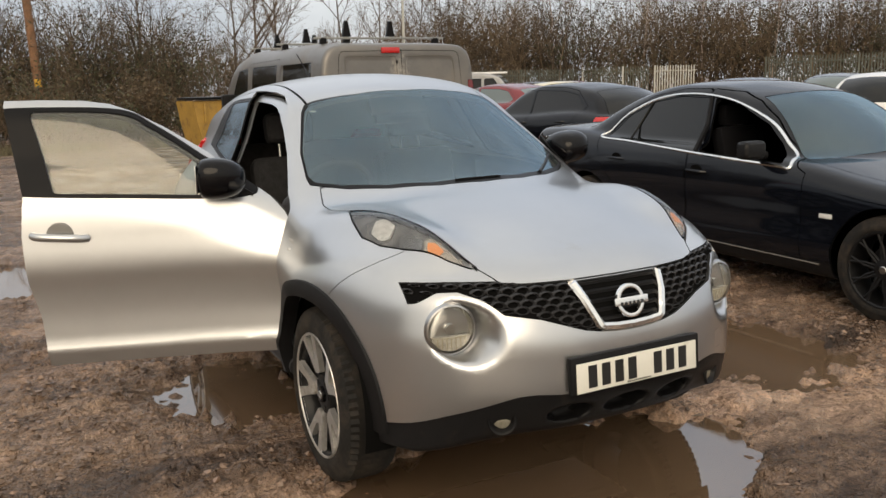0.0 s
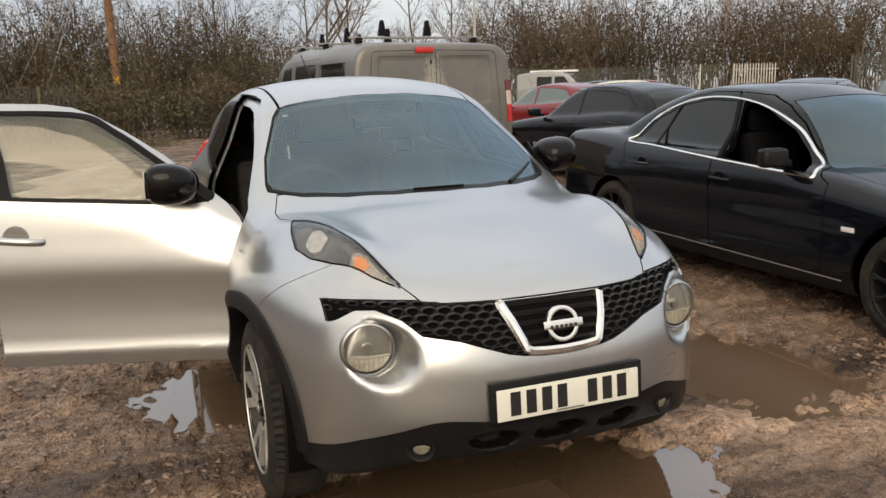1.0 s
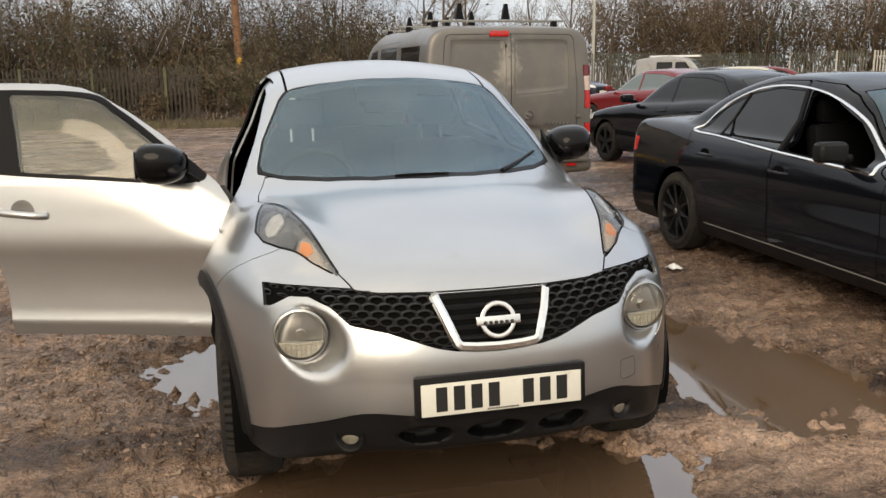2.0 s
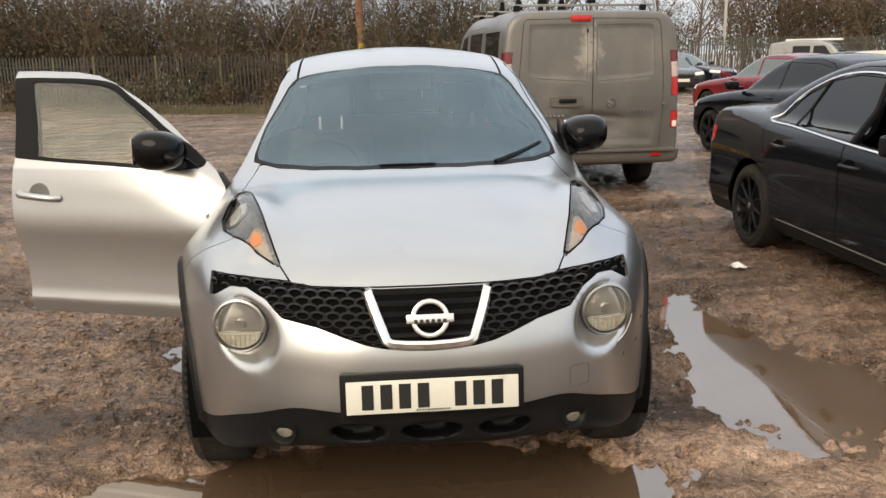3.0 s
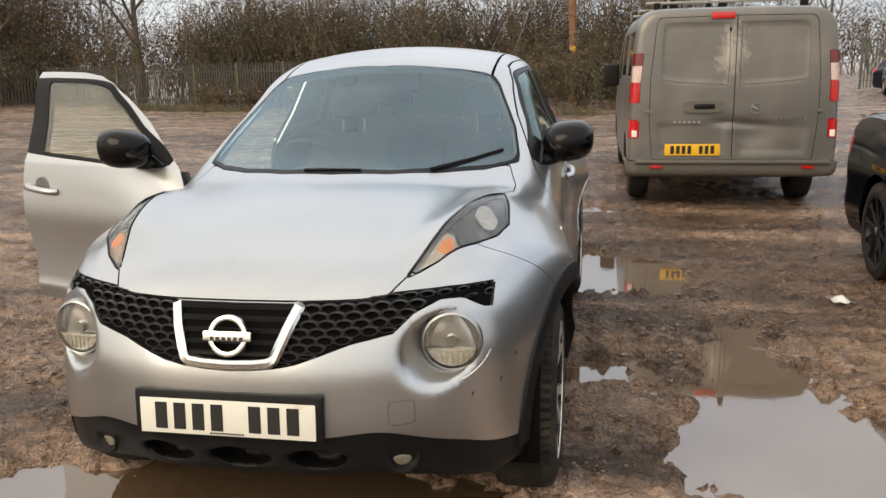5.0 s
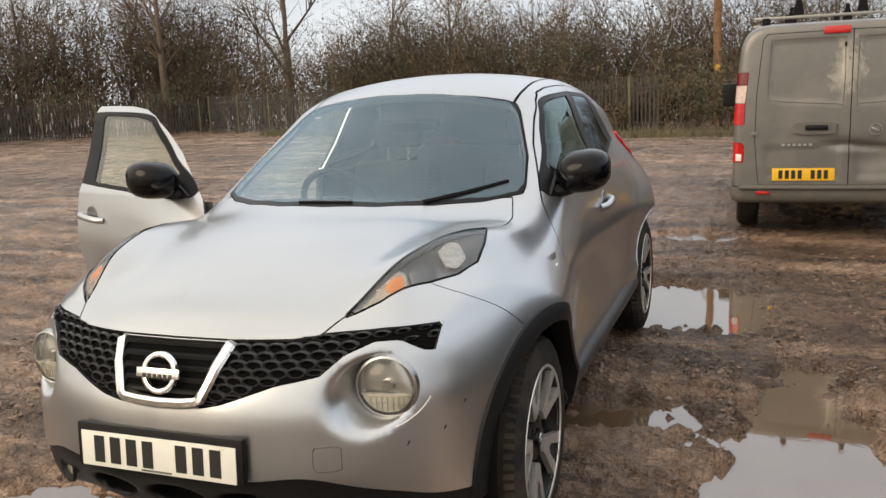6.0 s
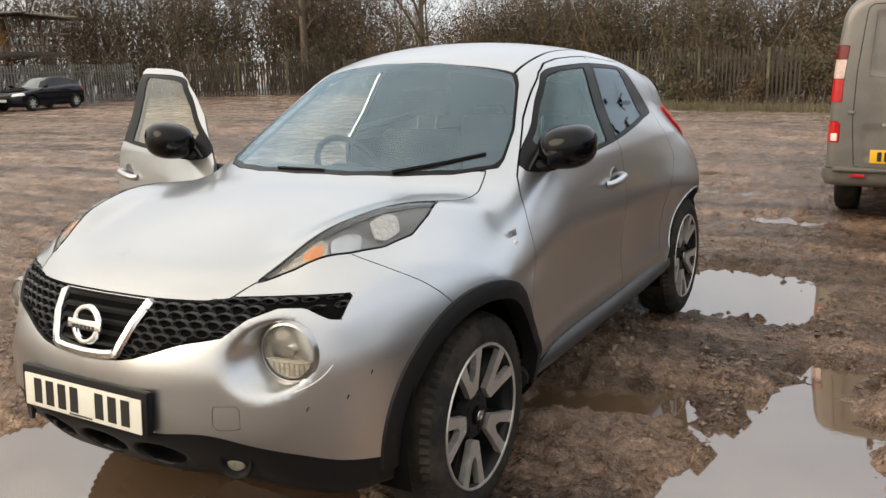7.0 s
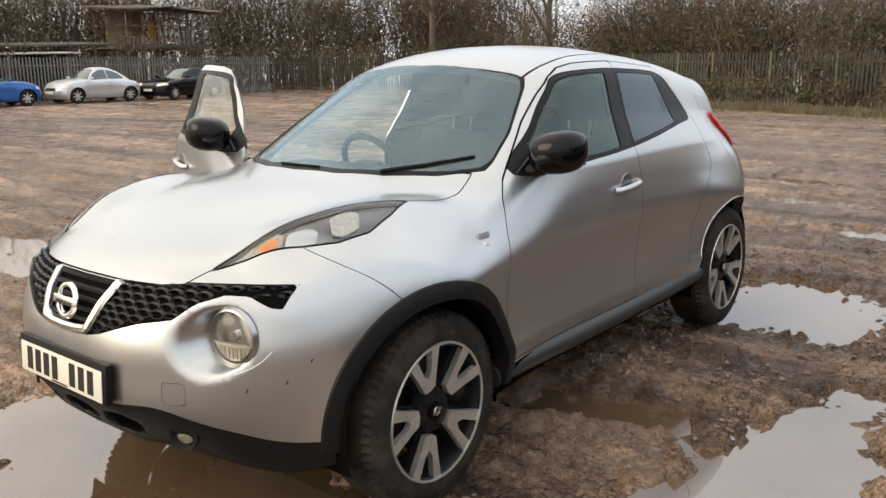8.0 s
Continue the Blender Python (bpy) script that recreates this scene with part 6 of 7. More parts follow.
def parked_car(name, s, at, paint, label, step=0.045, glass_mat=None, spokes=None, trim=None, plate_mat=None, group="parked cars"):
    """A parked car, its nose towards -y, the front axle at the origin."""
    f = car_form(s)
    glass_mat = glass_mat or DARK_GLASS
    car = thing(name, label, "car", at, group)
    w, wb, r = s["w"], s["wb"], s["tyre"]
    body = skin(f, (-w - 0.12, s["nose"] - 0.1, 0.1), (w + 0.12, s["tail"] + 0.1, s["top"] + 0.12), step)
    ring = r + 0.045
    _, body = cut(body, lambda a, y, z: np.minimum(np.maximum(np.hypot(y, z - r) - ring, 0.45 - a), np.maximum(np.hypot(y - wb, z - r) - ring, 0.45 - a)), 0)
    shell = skin(f, (-w - 0.12, s["nose"] - 0.1, 0.1), (w + 0.12, s["tail"] + 0.1, s["top"] + 0.12), step * 2)
    _, shell = cut(shell, lambda a, y, z: np.minimum(np.maximum(np.hypot(y, z - r) - ring, 0.45 - a), np.maximum(np.hypot(y - wb, z - r) - ring, 0.45 - a)), 0)
    shell = (shell[0] - gradient(f, shell[0])[0] * 0.018, shell[1])
    if "open" in s:
        # a lowered window: no pane and nothing behind the opening
        shell = clip(*shell, np.maximum(inside(s["open"])(shell[0][:, 1], shell[0][:, 2]), shell[0][:, 0] + 0.3), 1)
    part("under_shell", sheet(*shell, gradient(f, shell[0])[0], 0), SHELL, car)
    rest = body
    side = lambda g: (lambda a, y, z: np.maximum(g(y, z), 0.3 - a))
    for poly in s["panes"]:
        pane, rest = cut(rest, side(inside(poly)), 0.002)
        for h in halves(pane):
            if len(h[1]) and not (poly is s.get("open") and h[0][:, 0].mean() < 0):
                panel("side_window", h, f, glass_mat, car, "", 0.006, -0.004)
    gl = lambda a, z: a - (s["gw"] - s["lean"] * np.maximum(z - s["belt"], 0)) + 0.085
    y0, y1 = s["screen"]
    pane, rest = cut(rest, lambda a, y, z: np.maximum(np.maximum(y0 + 0.30 * a * a - y, y - y1 - 0.30 * a * a), np.maximum(gl(a, z), s["belt"] - 0.02 - z)), 0.003)
    panel("windscreen", pane, f, s.get("screen_mat", PALE_GLASS), car, "", 0.006, -0.003)
    y0, y1 = s["rear_screen"]
    pane, rest = cut(rest, lambda a, y, z: np.maximum(np.maximum(y0 - 0.30 * a * a - y, y - y1 + 0.30 * a * a), np.maximum(gl(a, z), s["belt"] + 0.02 - z)), 0.003)
    panel("rear_window", pane, f, glass_mat, car, "", 0.006, -0.003)
    z0, z1, a0 = s["head"]
    lamp, rest = cut(rest, lambda a, y, z: np.maximum(np.maximum(a0 - a, np.abs(z - (z0 + z1) / 2 - 0.10 * (a - a0)) - (z1 - z0) / 2), y - s["nose"] - 0.42), 0.003)
    for h in halves(lamp):
        panel("headlamp", h, f, WHITE_LENS, car, "clear headlamp")
    lower, rest = cut(rest, lambda a, y, z: np.maximum(np.maximum(a - 0.42, np.abs(z - s["grille"]) - 0.055), y - s["nose"] - 0.3), 0.003)
    panel("grille", lower, f, BLACK_PLASTIC, car, "dark grille", 0.01, -0.008)
    z0, z1, a0 = s["rear"]
    lamp, rest = cut(rest, lambda a, y, z: np.maximum(np.maximum(a0 - a, np.abs(z - (z0 + z1) / 2) - (z1 - z0) / 2), s["tail"] - 0.36 - y), 0.003)
    for h in halves(lamp):
        panel("tail_lamp", h, f, RED_LENS, car, "red tail lamp")
    if trim:
        low, rest = cut(rest, lambda a, y, z: z - 0.30, 0.002)
        panel("lower_trim", low, f, trim, car)
    bonnet, rest = cut(rest, lambda a, y, z: np.maximum(np.maximum(a - w + 0.17, y - s["screen"][0] - 0.3 * a * a), np.maximum(s["nose"] + 0.16 - y, 0.55 - z)), 0.003)
    panel("bonnet", bonnet, f, paint, car)
    for ds in s["doors"]:
        d, rest = cut(rest, side(inside(ds)), 0.003)
        for h in halves(d):
            panel("door", h, f, paint, car)
    panel("body", rest, f, paint, car)
    for sx in (1, -1):
        for y in (0, wb):
            wheel(r, s["rim"], 0.205, spokes or spoked(6, SATIN), car, pose(sx * (w - 0.095), y, r, 0, 0, 0 if sx > 0 else 180), lugs=False)
        my, mz = s["mirror"]
        m = box(0.20, 0.11, 0.125, sx * (w + 0.075), my, mz - 0.06, 0.045, segs=3)
        box(0.12, 0.05, 0.05, sx * (w - 0.03), my + 0.02, mz - 0.065, 0.015, bm=m)
        part("door_mirror", m, s.get("mirror_mat", paint), car)
        for hy, hz in s["handles"]:
            xs = np.linspace(w + 0.1, 0.3, 300)
            v = f(np.stack([xs, np.full(300, hy), np.full(300, hz)], 1))
            x = xs[int(np.argmax(v < 0))]
            part("door_handle", tube([(sx * (x - 0.005), hy - 0.10, hz - 0.003), (sx * (x + 0.022), hy - 0.07, hz), (sx * (x + 0.024), hy + 0.07, hz + 0.004), (sx * (x - 0.005), hy + 0.10, hz + 0.005)], 0.012, 8), s.get("handle_mat", paint), car)
    part("front_plate", box(0.52, 0.012, 0.11, 0, s["nose"] - 0.008, 0.40, 0.003), plate_mat or PLATE_WHITE, car)
    return car, f


SALOON = dict(w=0.905, gw=0.775, belt=0.93, nose=-0.85, tail=3.99, wb=2.90, lean=0.52, flare=0.018, rake=0.9, back=0.35, mid=1.95, top=1.46, tyre=0.325, rim=0.232,
              hood=[(-0.9, 0.60), (-0.7, 0.70), (-0.3, 0.80), (0.3, 0.88), (0.6, 0.93), (1.3, 1.0), (2.6, 1.03), (3.2, 1.07), (3.7, 1.065), (3.95, 1.03), (4.05, 0.96)],
              cab=[(0.22, 0.75), (0.50, 0.90), (0.86, 1.155), (1.16, 1.325), (1.5, 1.412), (2.0, 1.447), (2.4, 1.43), (2.75, 1.345), (3.2, 1.15), (3.6, 0.95)],
              screen=(0.58, 1.26), rear_screen=(2.62, 3.32), head=(0.60, 0.70, 0.48), grille=0.62, rear=(0.76, 0.89, 0.60), mirror=(0.97, 0.985), handles=[(1.57, 0.795), (2.51, 0.83)],
              panes=[[(0.82, 0.897), (1.60, 0.935), (1.71, 1.318), (1.60, 1.315), (1.42, 1.262), (1.12, 1.142), (0.95, 1.02)], [(1.66, 0.94), (2.775, 1.002), (2.62, 1.178), (2.36, 1.29), (2.09, 1.332), (1.77, 1.322)]],
              doors=[[(0.60, 0.27), (0.61, 0.85), (0.69, 0.882), (0.92, 1.04), (1.10, 1.185), (1.30, 1.30), (1.50, 1.365), (1.79, 1.39), (1.68, 0.9), (1.64, 0.27)],
                     [(1.80, 1.39), (1.69, 0.9), (1.65, 0.27), (2.36, 0.27), (2.45, 0.55), (2.72, 0.78), (2.84, 1.02), (2.69, 1.20), (2.42, 1.335), (2.1, 1.39)]])
HATCH = dict(w=0.875, gw=0.765, belt=0.96, nose=-0.82, tail=3.40, wb=2.62, lean=0.42, flare=0.015, rake=0.8, back=0.25, mid=1.75, top=1.46, tyre=0.315, rim=0.21,
             hood=[(-0.85, 0.62), (-0.65, 0.74), (-0.2, 0.87), (0.3, 0.94), (0.7, 0.98), (1.5, 1.02), (3.0, 1.05), (3.4, 0.98)],
             cab=[(0.1, 0.72), (0.4, 0.92), (0.85, 1.2), (1.15, 1.36), (1.45, 1.43), (1.9, 1.455), (2.5, 1.42), (2.9, 1.34), (3.1, 1.24), (3.4, 0.95)],
             screen=(0.5, 1.25), rear_screen=(2.85, 3.36), head=(0.62, 0.74, 0.46), grille=0.60, rear=(0.78, 0.98, 0.50), mirror=(0.72, 1.02), handles=[(1.50, 0.87), (2.35, 0.90)],
             panes=[[(0.66, 0.965), (1.55, 0.985), (1.53, 1.345), (1.32, 1.345), (1.0, 1.22)], [(1.60, 0.987), (2.62, 1.04), (2.72, 1.10), (2.50, 1.28), (2.2, 1.33), (1.58, 1.345)]],
             doors=[[(0.52, 0.27), (0.52, 0.85), (0.62, 0.96), (1.0, 1.255), (1.32, 1.39), (1.57, 1.39), (1.58, 0.27)], [(1.59, 1.39), (1.60, 0.27), (2.1, 0.27), (2.22, 0.6), (2.55, 0.85), (2.66, 1.0), (2.78, 1.12), (2.5, 1.33), (2.2, 1.385)]])
ROUND = dict(HATCH, w=0.86, gw=0.73, belt=0.95, nose=-0.76, tail=3.22, wb=2.51, flare=0.075, rake=1.3, back=0.9, top=1.52, mid=1.45, tyre=0.32, rim=0.215,
             hood=[(-0.8, 0.52), (-0.6, 0.75), (-0.2, 0.94), (0.3, 1.01), (0.7, 1.0), (2.0, 1.0), (2.6, 0.96), (3.0, 0.83), (3.25, 0.6)],
             cab=[(0.1, 0.70), (0.42, 0.96), (0.72, 1.25), (1.0, 1.425), (1.3, 1.50), (1.6, 1.50), (2.0, 1.41), (2.4, 1.23), (2.75, 0.99), (3.0, 0.7)],
             screen=(0.45, 1.0), rear_screen=(2.05, 2.6), mirror=(0.65, 1.04), handles=[(1.52, 0.88)],
             panes=[[(0.66, 0.975), (1.52, 0.99), (1.48, 1.37), (1.22, 1.385), (0.92, 1.25)], [(1.57, 0.99), (2.32, 1.0), (2.12, 1.20), (1.86, 1.32), (1.53, 1.37)]],
             doors=[[(0.50, 0.27), (0.50, 0.85), (0.60, 0.95), (0.88, 1.28), (1.2, 1.43), (1.53, 1.41), (1.56, 0.27)]])
ESTATE = dict(HATCH, tail=3.75, wb=2.75, top=1.48, mid=2.0,
              cab=[(0.1, 0.72), (0.4, 0.92), (0.85, 1.2), (1.15, 1.37), (1.45, 1.445), (2.0, 1.475), (2.9, 1.45), (3.3, 1.37), (3.5, 1.24), (3.75, 0.95)], rear_screen=(3.2, 3.7))

saloon, saloon_f = parked_car("black_saloon", dict(SALOON, screen_mat=SCREEN, mirror_mat=BLACK_PLASTIC, open=SALOON["panes"][0]), pose(3.66, 0.24, 0.0, 0, 0, 0), BLACK_PAINT,
                              "black saloon car with bright window line and an open front window", 0.03, DARK_GLASS, mesh_spokes, BLACK_PLASTIC)


def saloon_details(car, f):
    """Bright line round the side windows, repeaters, sill line, wipers, cabin."""
    def on_side(y, z, out=0.004):
        xs = np.linspace(1.1, 0.3, 500)
        v = f(np.stack([xs, np.full(500, y), np.full(500, z)], 1))
        return (xs[int(np.argmax(v < 0))] if (v < 0).any() else xs[int(np.argmin(v))]) + out
    loop = outline([(0.745, 0.880), (0.90, 0.886), (1.65, 0.925), (2.40, 0.970), (2.79, 0.990), (2.78, 1.045), (2.63, 1.195), (2.37, 1.305), (2.09, 1.348), (1.75, 1.338), (1.43, 1.278), (1.11, 1.158), (0.88, 0.995)], 7)
    for sx in (1, -1):
        part("window_line", tube([(sx * on_side(y, z), y, z) for y, z in loop], 0.0115, 6, True), CHROME, car, "bright metal window surround")
        y, z = 0.41, 0.60
        part("repeater", box(0.012, 0.095, 0.03, sx * on_side(y, z, 0.002), y, z - 0.015, 0.005), WHITE_LENS, car, "small clear side repeater")
        part("sill_line", tube([(sx * on_side(y, 0.275 + 0.012 * y, 0.002), y, 0.275 + 0.012 * y) for y in np.linspace(0.45, 2.45, 9)], 0.006, 6), GREY_BUMPER, car, "thin dull line along the sill")
    part("wiper", tube([(-0.50, 0.86, 0.985), (-0.25, 0.80, 0.985), (0.10, 0.76, 0.985)], 0.008, 6), TRIM, car)
    for sx in (1, -1):
        for y, z in ((1.57, 0.795), (2.51, 0.83)):
            # flat black disc on the uncut door, painting the shade behind the handle
            part("handle_shade_disc", lathe([(0.0, 0.062), (0.003, 0.060), (0.002, 0.0)], 24), SHELL, car, "black disc drawn for the shade behind a handle", pose(sx * on_side(y, z, -0.001), y, z) @ Matrix.Diagonal((sx, 1, 0.75, 1)))
        line = [(sx * on_side(y, z, -0.002), y, z) for y, z in ((1.63, 0.93), (1.69, 1.12), (1.76, 1.325))]
        part("door_pillar", tube(line, 0.022, 6), TRIM, car, "black middle pillar")
        part("quarter_bar", tube([(sx * on_side(y, z, 0.0), y, z) for y, z in ((2.44, 0.978), (2.46, 1.10), (2.40, 1.285))], 0.010, 6), TRIM, car, "black bar in the rear door glass")
    # the lowered front window shows the dark cabin
    part("cabin_lining", box(1.1, 2.3, 0.02, 0, 1.8, 0.42), SHELL, car)
    part("dashboard", box(1.25, 0.42, 0.30, 0, 0.80, 0.62, 0.08), DASH, car)
    part("steering_wheel", tube([(-0.36 + 0.18 * math.cos(t), 1.06 - 0.07 * math.sin(t), 0.86 + 0.16 * math.sin(t)) for t in np.linspace(0, 2 * math.pi, 25)[:-1]], 0.016, 8, True), DASH, car)
    part("seat_back", box(0.46, 0.13, 0.56, -0.38, 1.62, 0.55, 0.06, Euler((radians(-14), 0, 0)).to_matrix()), TRIM, car)
    part("headrest", box(0.26, 0.10, 0.17, -0.38, 1.72, 1.10, 0.045), TRIM, car)


saloon_details(saloon, saloon_f)
ALLOY = material("pale_alloy_wheel", (0.58, 0.58, 0.57), 0.4, 0.4, vary=0.15, vary_scale=8)
alloy = spoked(7, ALLOY, 0.030)
dark_alloy = spoked(5, RIM_DARK, 0.04)
RED_PAINT = material("dark_red_car_paint", (0.17, 0.012, 0.016), 0.22, 0.2, 0.5, dirt=(0.2, 0.12, 0.09), dirt_scale=2, dirt_edge=(0.6, 1.0))
BLUE_PAINT = material("bright_blue_car_paint", (0.015, 0.10, 0.36), 0.22, 0.3, 0.5, dirt=(0.12, 0.11, 0.1), dirt_scale=2, dirt_edge=(0.6, 1.0))
WHITE_PAINT = material("white_car_paint", (0.72, 0.72, 0.72), 0.25, 0, 0.4, dirt=(0.4, 0.34, 0.28), dirt_scale=2, dirt_edge=(0.62, 1.0))
SILVER_TWO = material("pale_silver_car_paint", (0.55, 0.56, 0.58), 0.32, 0.6, 0.4, dirt=(0.3, 0.25, 0.2), dirt_scale=2, dirt_edge=(0.62, 1.0))
NAVY_PAINT = material("dark_navy_car_paint", (0.012, 0.015, 0.03), 0.2, 0.2, 0.5, dirt=(0.1, 0.085, 0.07), dirt_scale=2, dirt_edge=(0.58, 1.0))
CHARCOAL = material("charcoal_car_paint", (0.03, 0.032, 0.035), 0.22, 0.3, 0.5, dirt=(0.12, 0.1, 0.08), dirt_scale=2, dirt_edge=(0.56, 1.0))


def stand(x, y, heading):
    """A car with its front axle at x, y; heading: degrees of its nose from -y towards +x."""
    return pose(x, y, land(x, y), 0, 0, heading)


parked_car("black_hatchback", HATCH, stand(5.93, 9.75, -173), BLACK_PAINT, "black hatchback parked on the mud, tail to the yard", 0.04, DARK_GLASS, dark_alloy)
parked_car("red_saloon", dict(HATCH, tail=3.6), stand(8.42, 16.25, -166), RED_PAINT, "dark red car parked behind a black hatchback", 0.05, PALE_GLASS, alloy)
parked_car("dark_saloon", HATCH, stand(11.6, 28.9, -8), CHARCOAL, "dark saloon parked facing the yard", 0.05, DARK_GLASS, alloy)
parked_car("dark_hatchback", ESTATE, stand(14.0, 31.4, 34), NAVY_PAINT, "dark blue-black hatchback with pale headlamps", 0.05, DARK_GLASS, alloy)
parked_car("silver_rounded_car", ROUND, stand(-33.2, 16.4, 2), SILVER_TWO, "small rounded silver car beside the fence", 0.05, PALE_GLASS, alloy)
parked_car("blue_coupe", dict(ROUND, cab=[(0.0, 0.70), (0.3, 0.90), (0.8, 1.18), (1.2, 1.32), (1.6, 1.33), (2.0, 1.25), (2.4, 1.1), (2.9, 0.9), (3.2, 0.6)], top=1.35, screen=(0.45, 1.0)), stand(-33.2, 14.35, 178), BLUE_PAINT, "bright blue coupe beside the fence", 0.05, DARK_GLASS, alloy)
parked_car("black_small_hatchback", HATCH, stand(-32.6, 20.6, 12), BLACK_PAINT, "black hatchback parked against the palisade fence", 0.05, DARK_GLASS, alloy)
parked_car("navy_saloon", SALOON, stand(8.3, 7.2, -60), NAVY_PAINT, "dark blue saloon among other parked cars", 0.05, DARK_GLASS, alloy)
parked_car("charcoal_estate", dict(ESTATE, tyre=0.36), stand(19.6, 13.0, 112), CHARCOAL, "charcoal estate car near a hedge", 0.06, PALE_GLASS, alloy)
parked_car("white_hatchback", HATCH, stand(18.0, 9.4, 112), WHITE_PAINT, "white hatchback among other parked cars", 0.06, DARK_GLASS, alloy)
parked_car("white_estate", ESTATE, stand(14.2, 8.0, 116), WHITE_PAINT, "white estate car among other parked cars", 0.06, DARK_GLASS, alloy)

parked_car("red_hatchback", HATCH, stand(15.0, 23.4, -95), RED_PAINT, "red hatchback in a far row of cars", 0.06, DARK_GLASS, alloy)
parked_car("dark_green_hatchback", HATCH, stand(17.0, 22.2, 40), CHARCOAL, "dark hatchback in a far row of cars", 0.06, DARK_GLASS, alloy)
parked_car("cream_saloon", dict(HATCH, tail=3.5), stand(15.2, 18.0, 60), material("cream_car_paint", (0.62, 0.58, 0.44), 0.3, 0, 0.4, dirt=(0.35, 0.3, 0.22), dirt_scale=2), "cream saloon in a far row of cars", 0.06, PALE_GLASS, alloy)


# ---- the grey van ----
def van_form(p):
    a, y, z = np.sqrt(p[:, 0] ** 2 + 1e-6), p[:, 1], p[:, 2]
    wall = curve((0.2, 0.93), (0.4, 0.955), (0.9, 0.96), (1.3, 0.945), (1.7, 0.91), (1.95, 0.87))(z)
    roof = curve((-0.1, 1.90), (0.1, 1.925), (2.0, 1.955), (3.3, 1.93), (3.7, 1.82), (4.2, 1.35), (4.35, 1.2), (4.8, 1.05), (5.0, 0.85), (5.1, 0.6))(y) - 0.03 * (a / 0.85) ** 6
    f = smax(a - wall, z - roof, 0.16)
    f = smax(f, -y + 0.045 * np.maximum(z - 1.0, 0) ** 2 + 0.03 * (a / 0.95) ** 10, 0.05)
    f = smax(f, y - 5.0 + 0.25 * (a / 0.95) ** 3, 0.12)
    f = smax(f, 0.27 + 0.10 * (y < 0.5) - z, 0.04)
    # shallow pressings in the two doors and along the side
    press = inside([(0.055, 1.24), (0.10, 1.22), (0.62, 1.26), (0.67, 1.32), (0.655, 1.74), (0.61, 1.79), (0.09, 1.79), (0.055, 1.75)])
    f = f + 0.010 * ramp(-press(a, z), -0.004, 0.012) * (y < 0.3)
    low = inside([(0.06, 0.56), (0.66, 0.56), (0.70, 0.84), (0.06, 0.88)])
    f = f + 0.010 * ramp(-low(a, z), -0.004, 0.016) * (y < 0.3)
    # crash dent across the door joint
    f = f + 0.030 * bump((z - 0.86 + 0.08 * p[:, 0]) / 0.035) * bump((p[:, 0] - 0.05) / 0.22) * (y < 0.3) + 0.02 * bump((z - 0.74) / 0.10) * bump((p[:, 0] - 0.20) / 0.18) * (y < 0.3)
    flank = inside([(0.45, 1.30), (1.5, 1.30), (1.5, 1.72), (0.50, 1.72)])
    return f + 0.010 * ramp(-flank(y, z), -0.004, 0.016) * (a > 0.6)


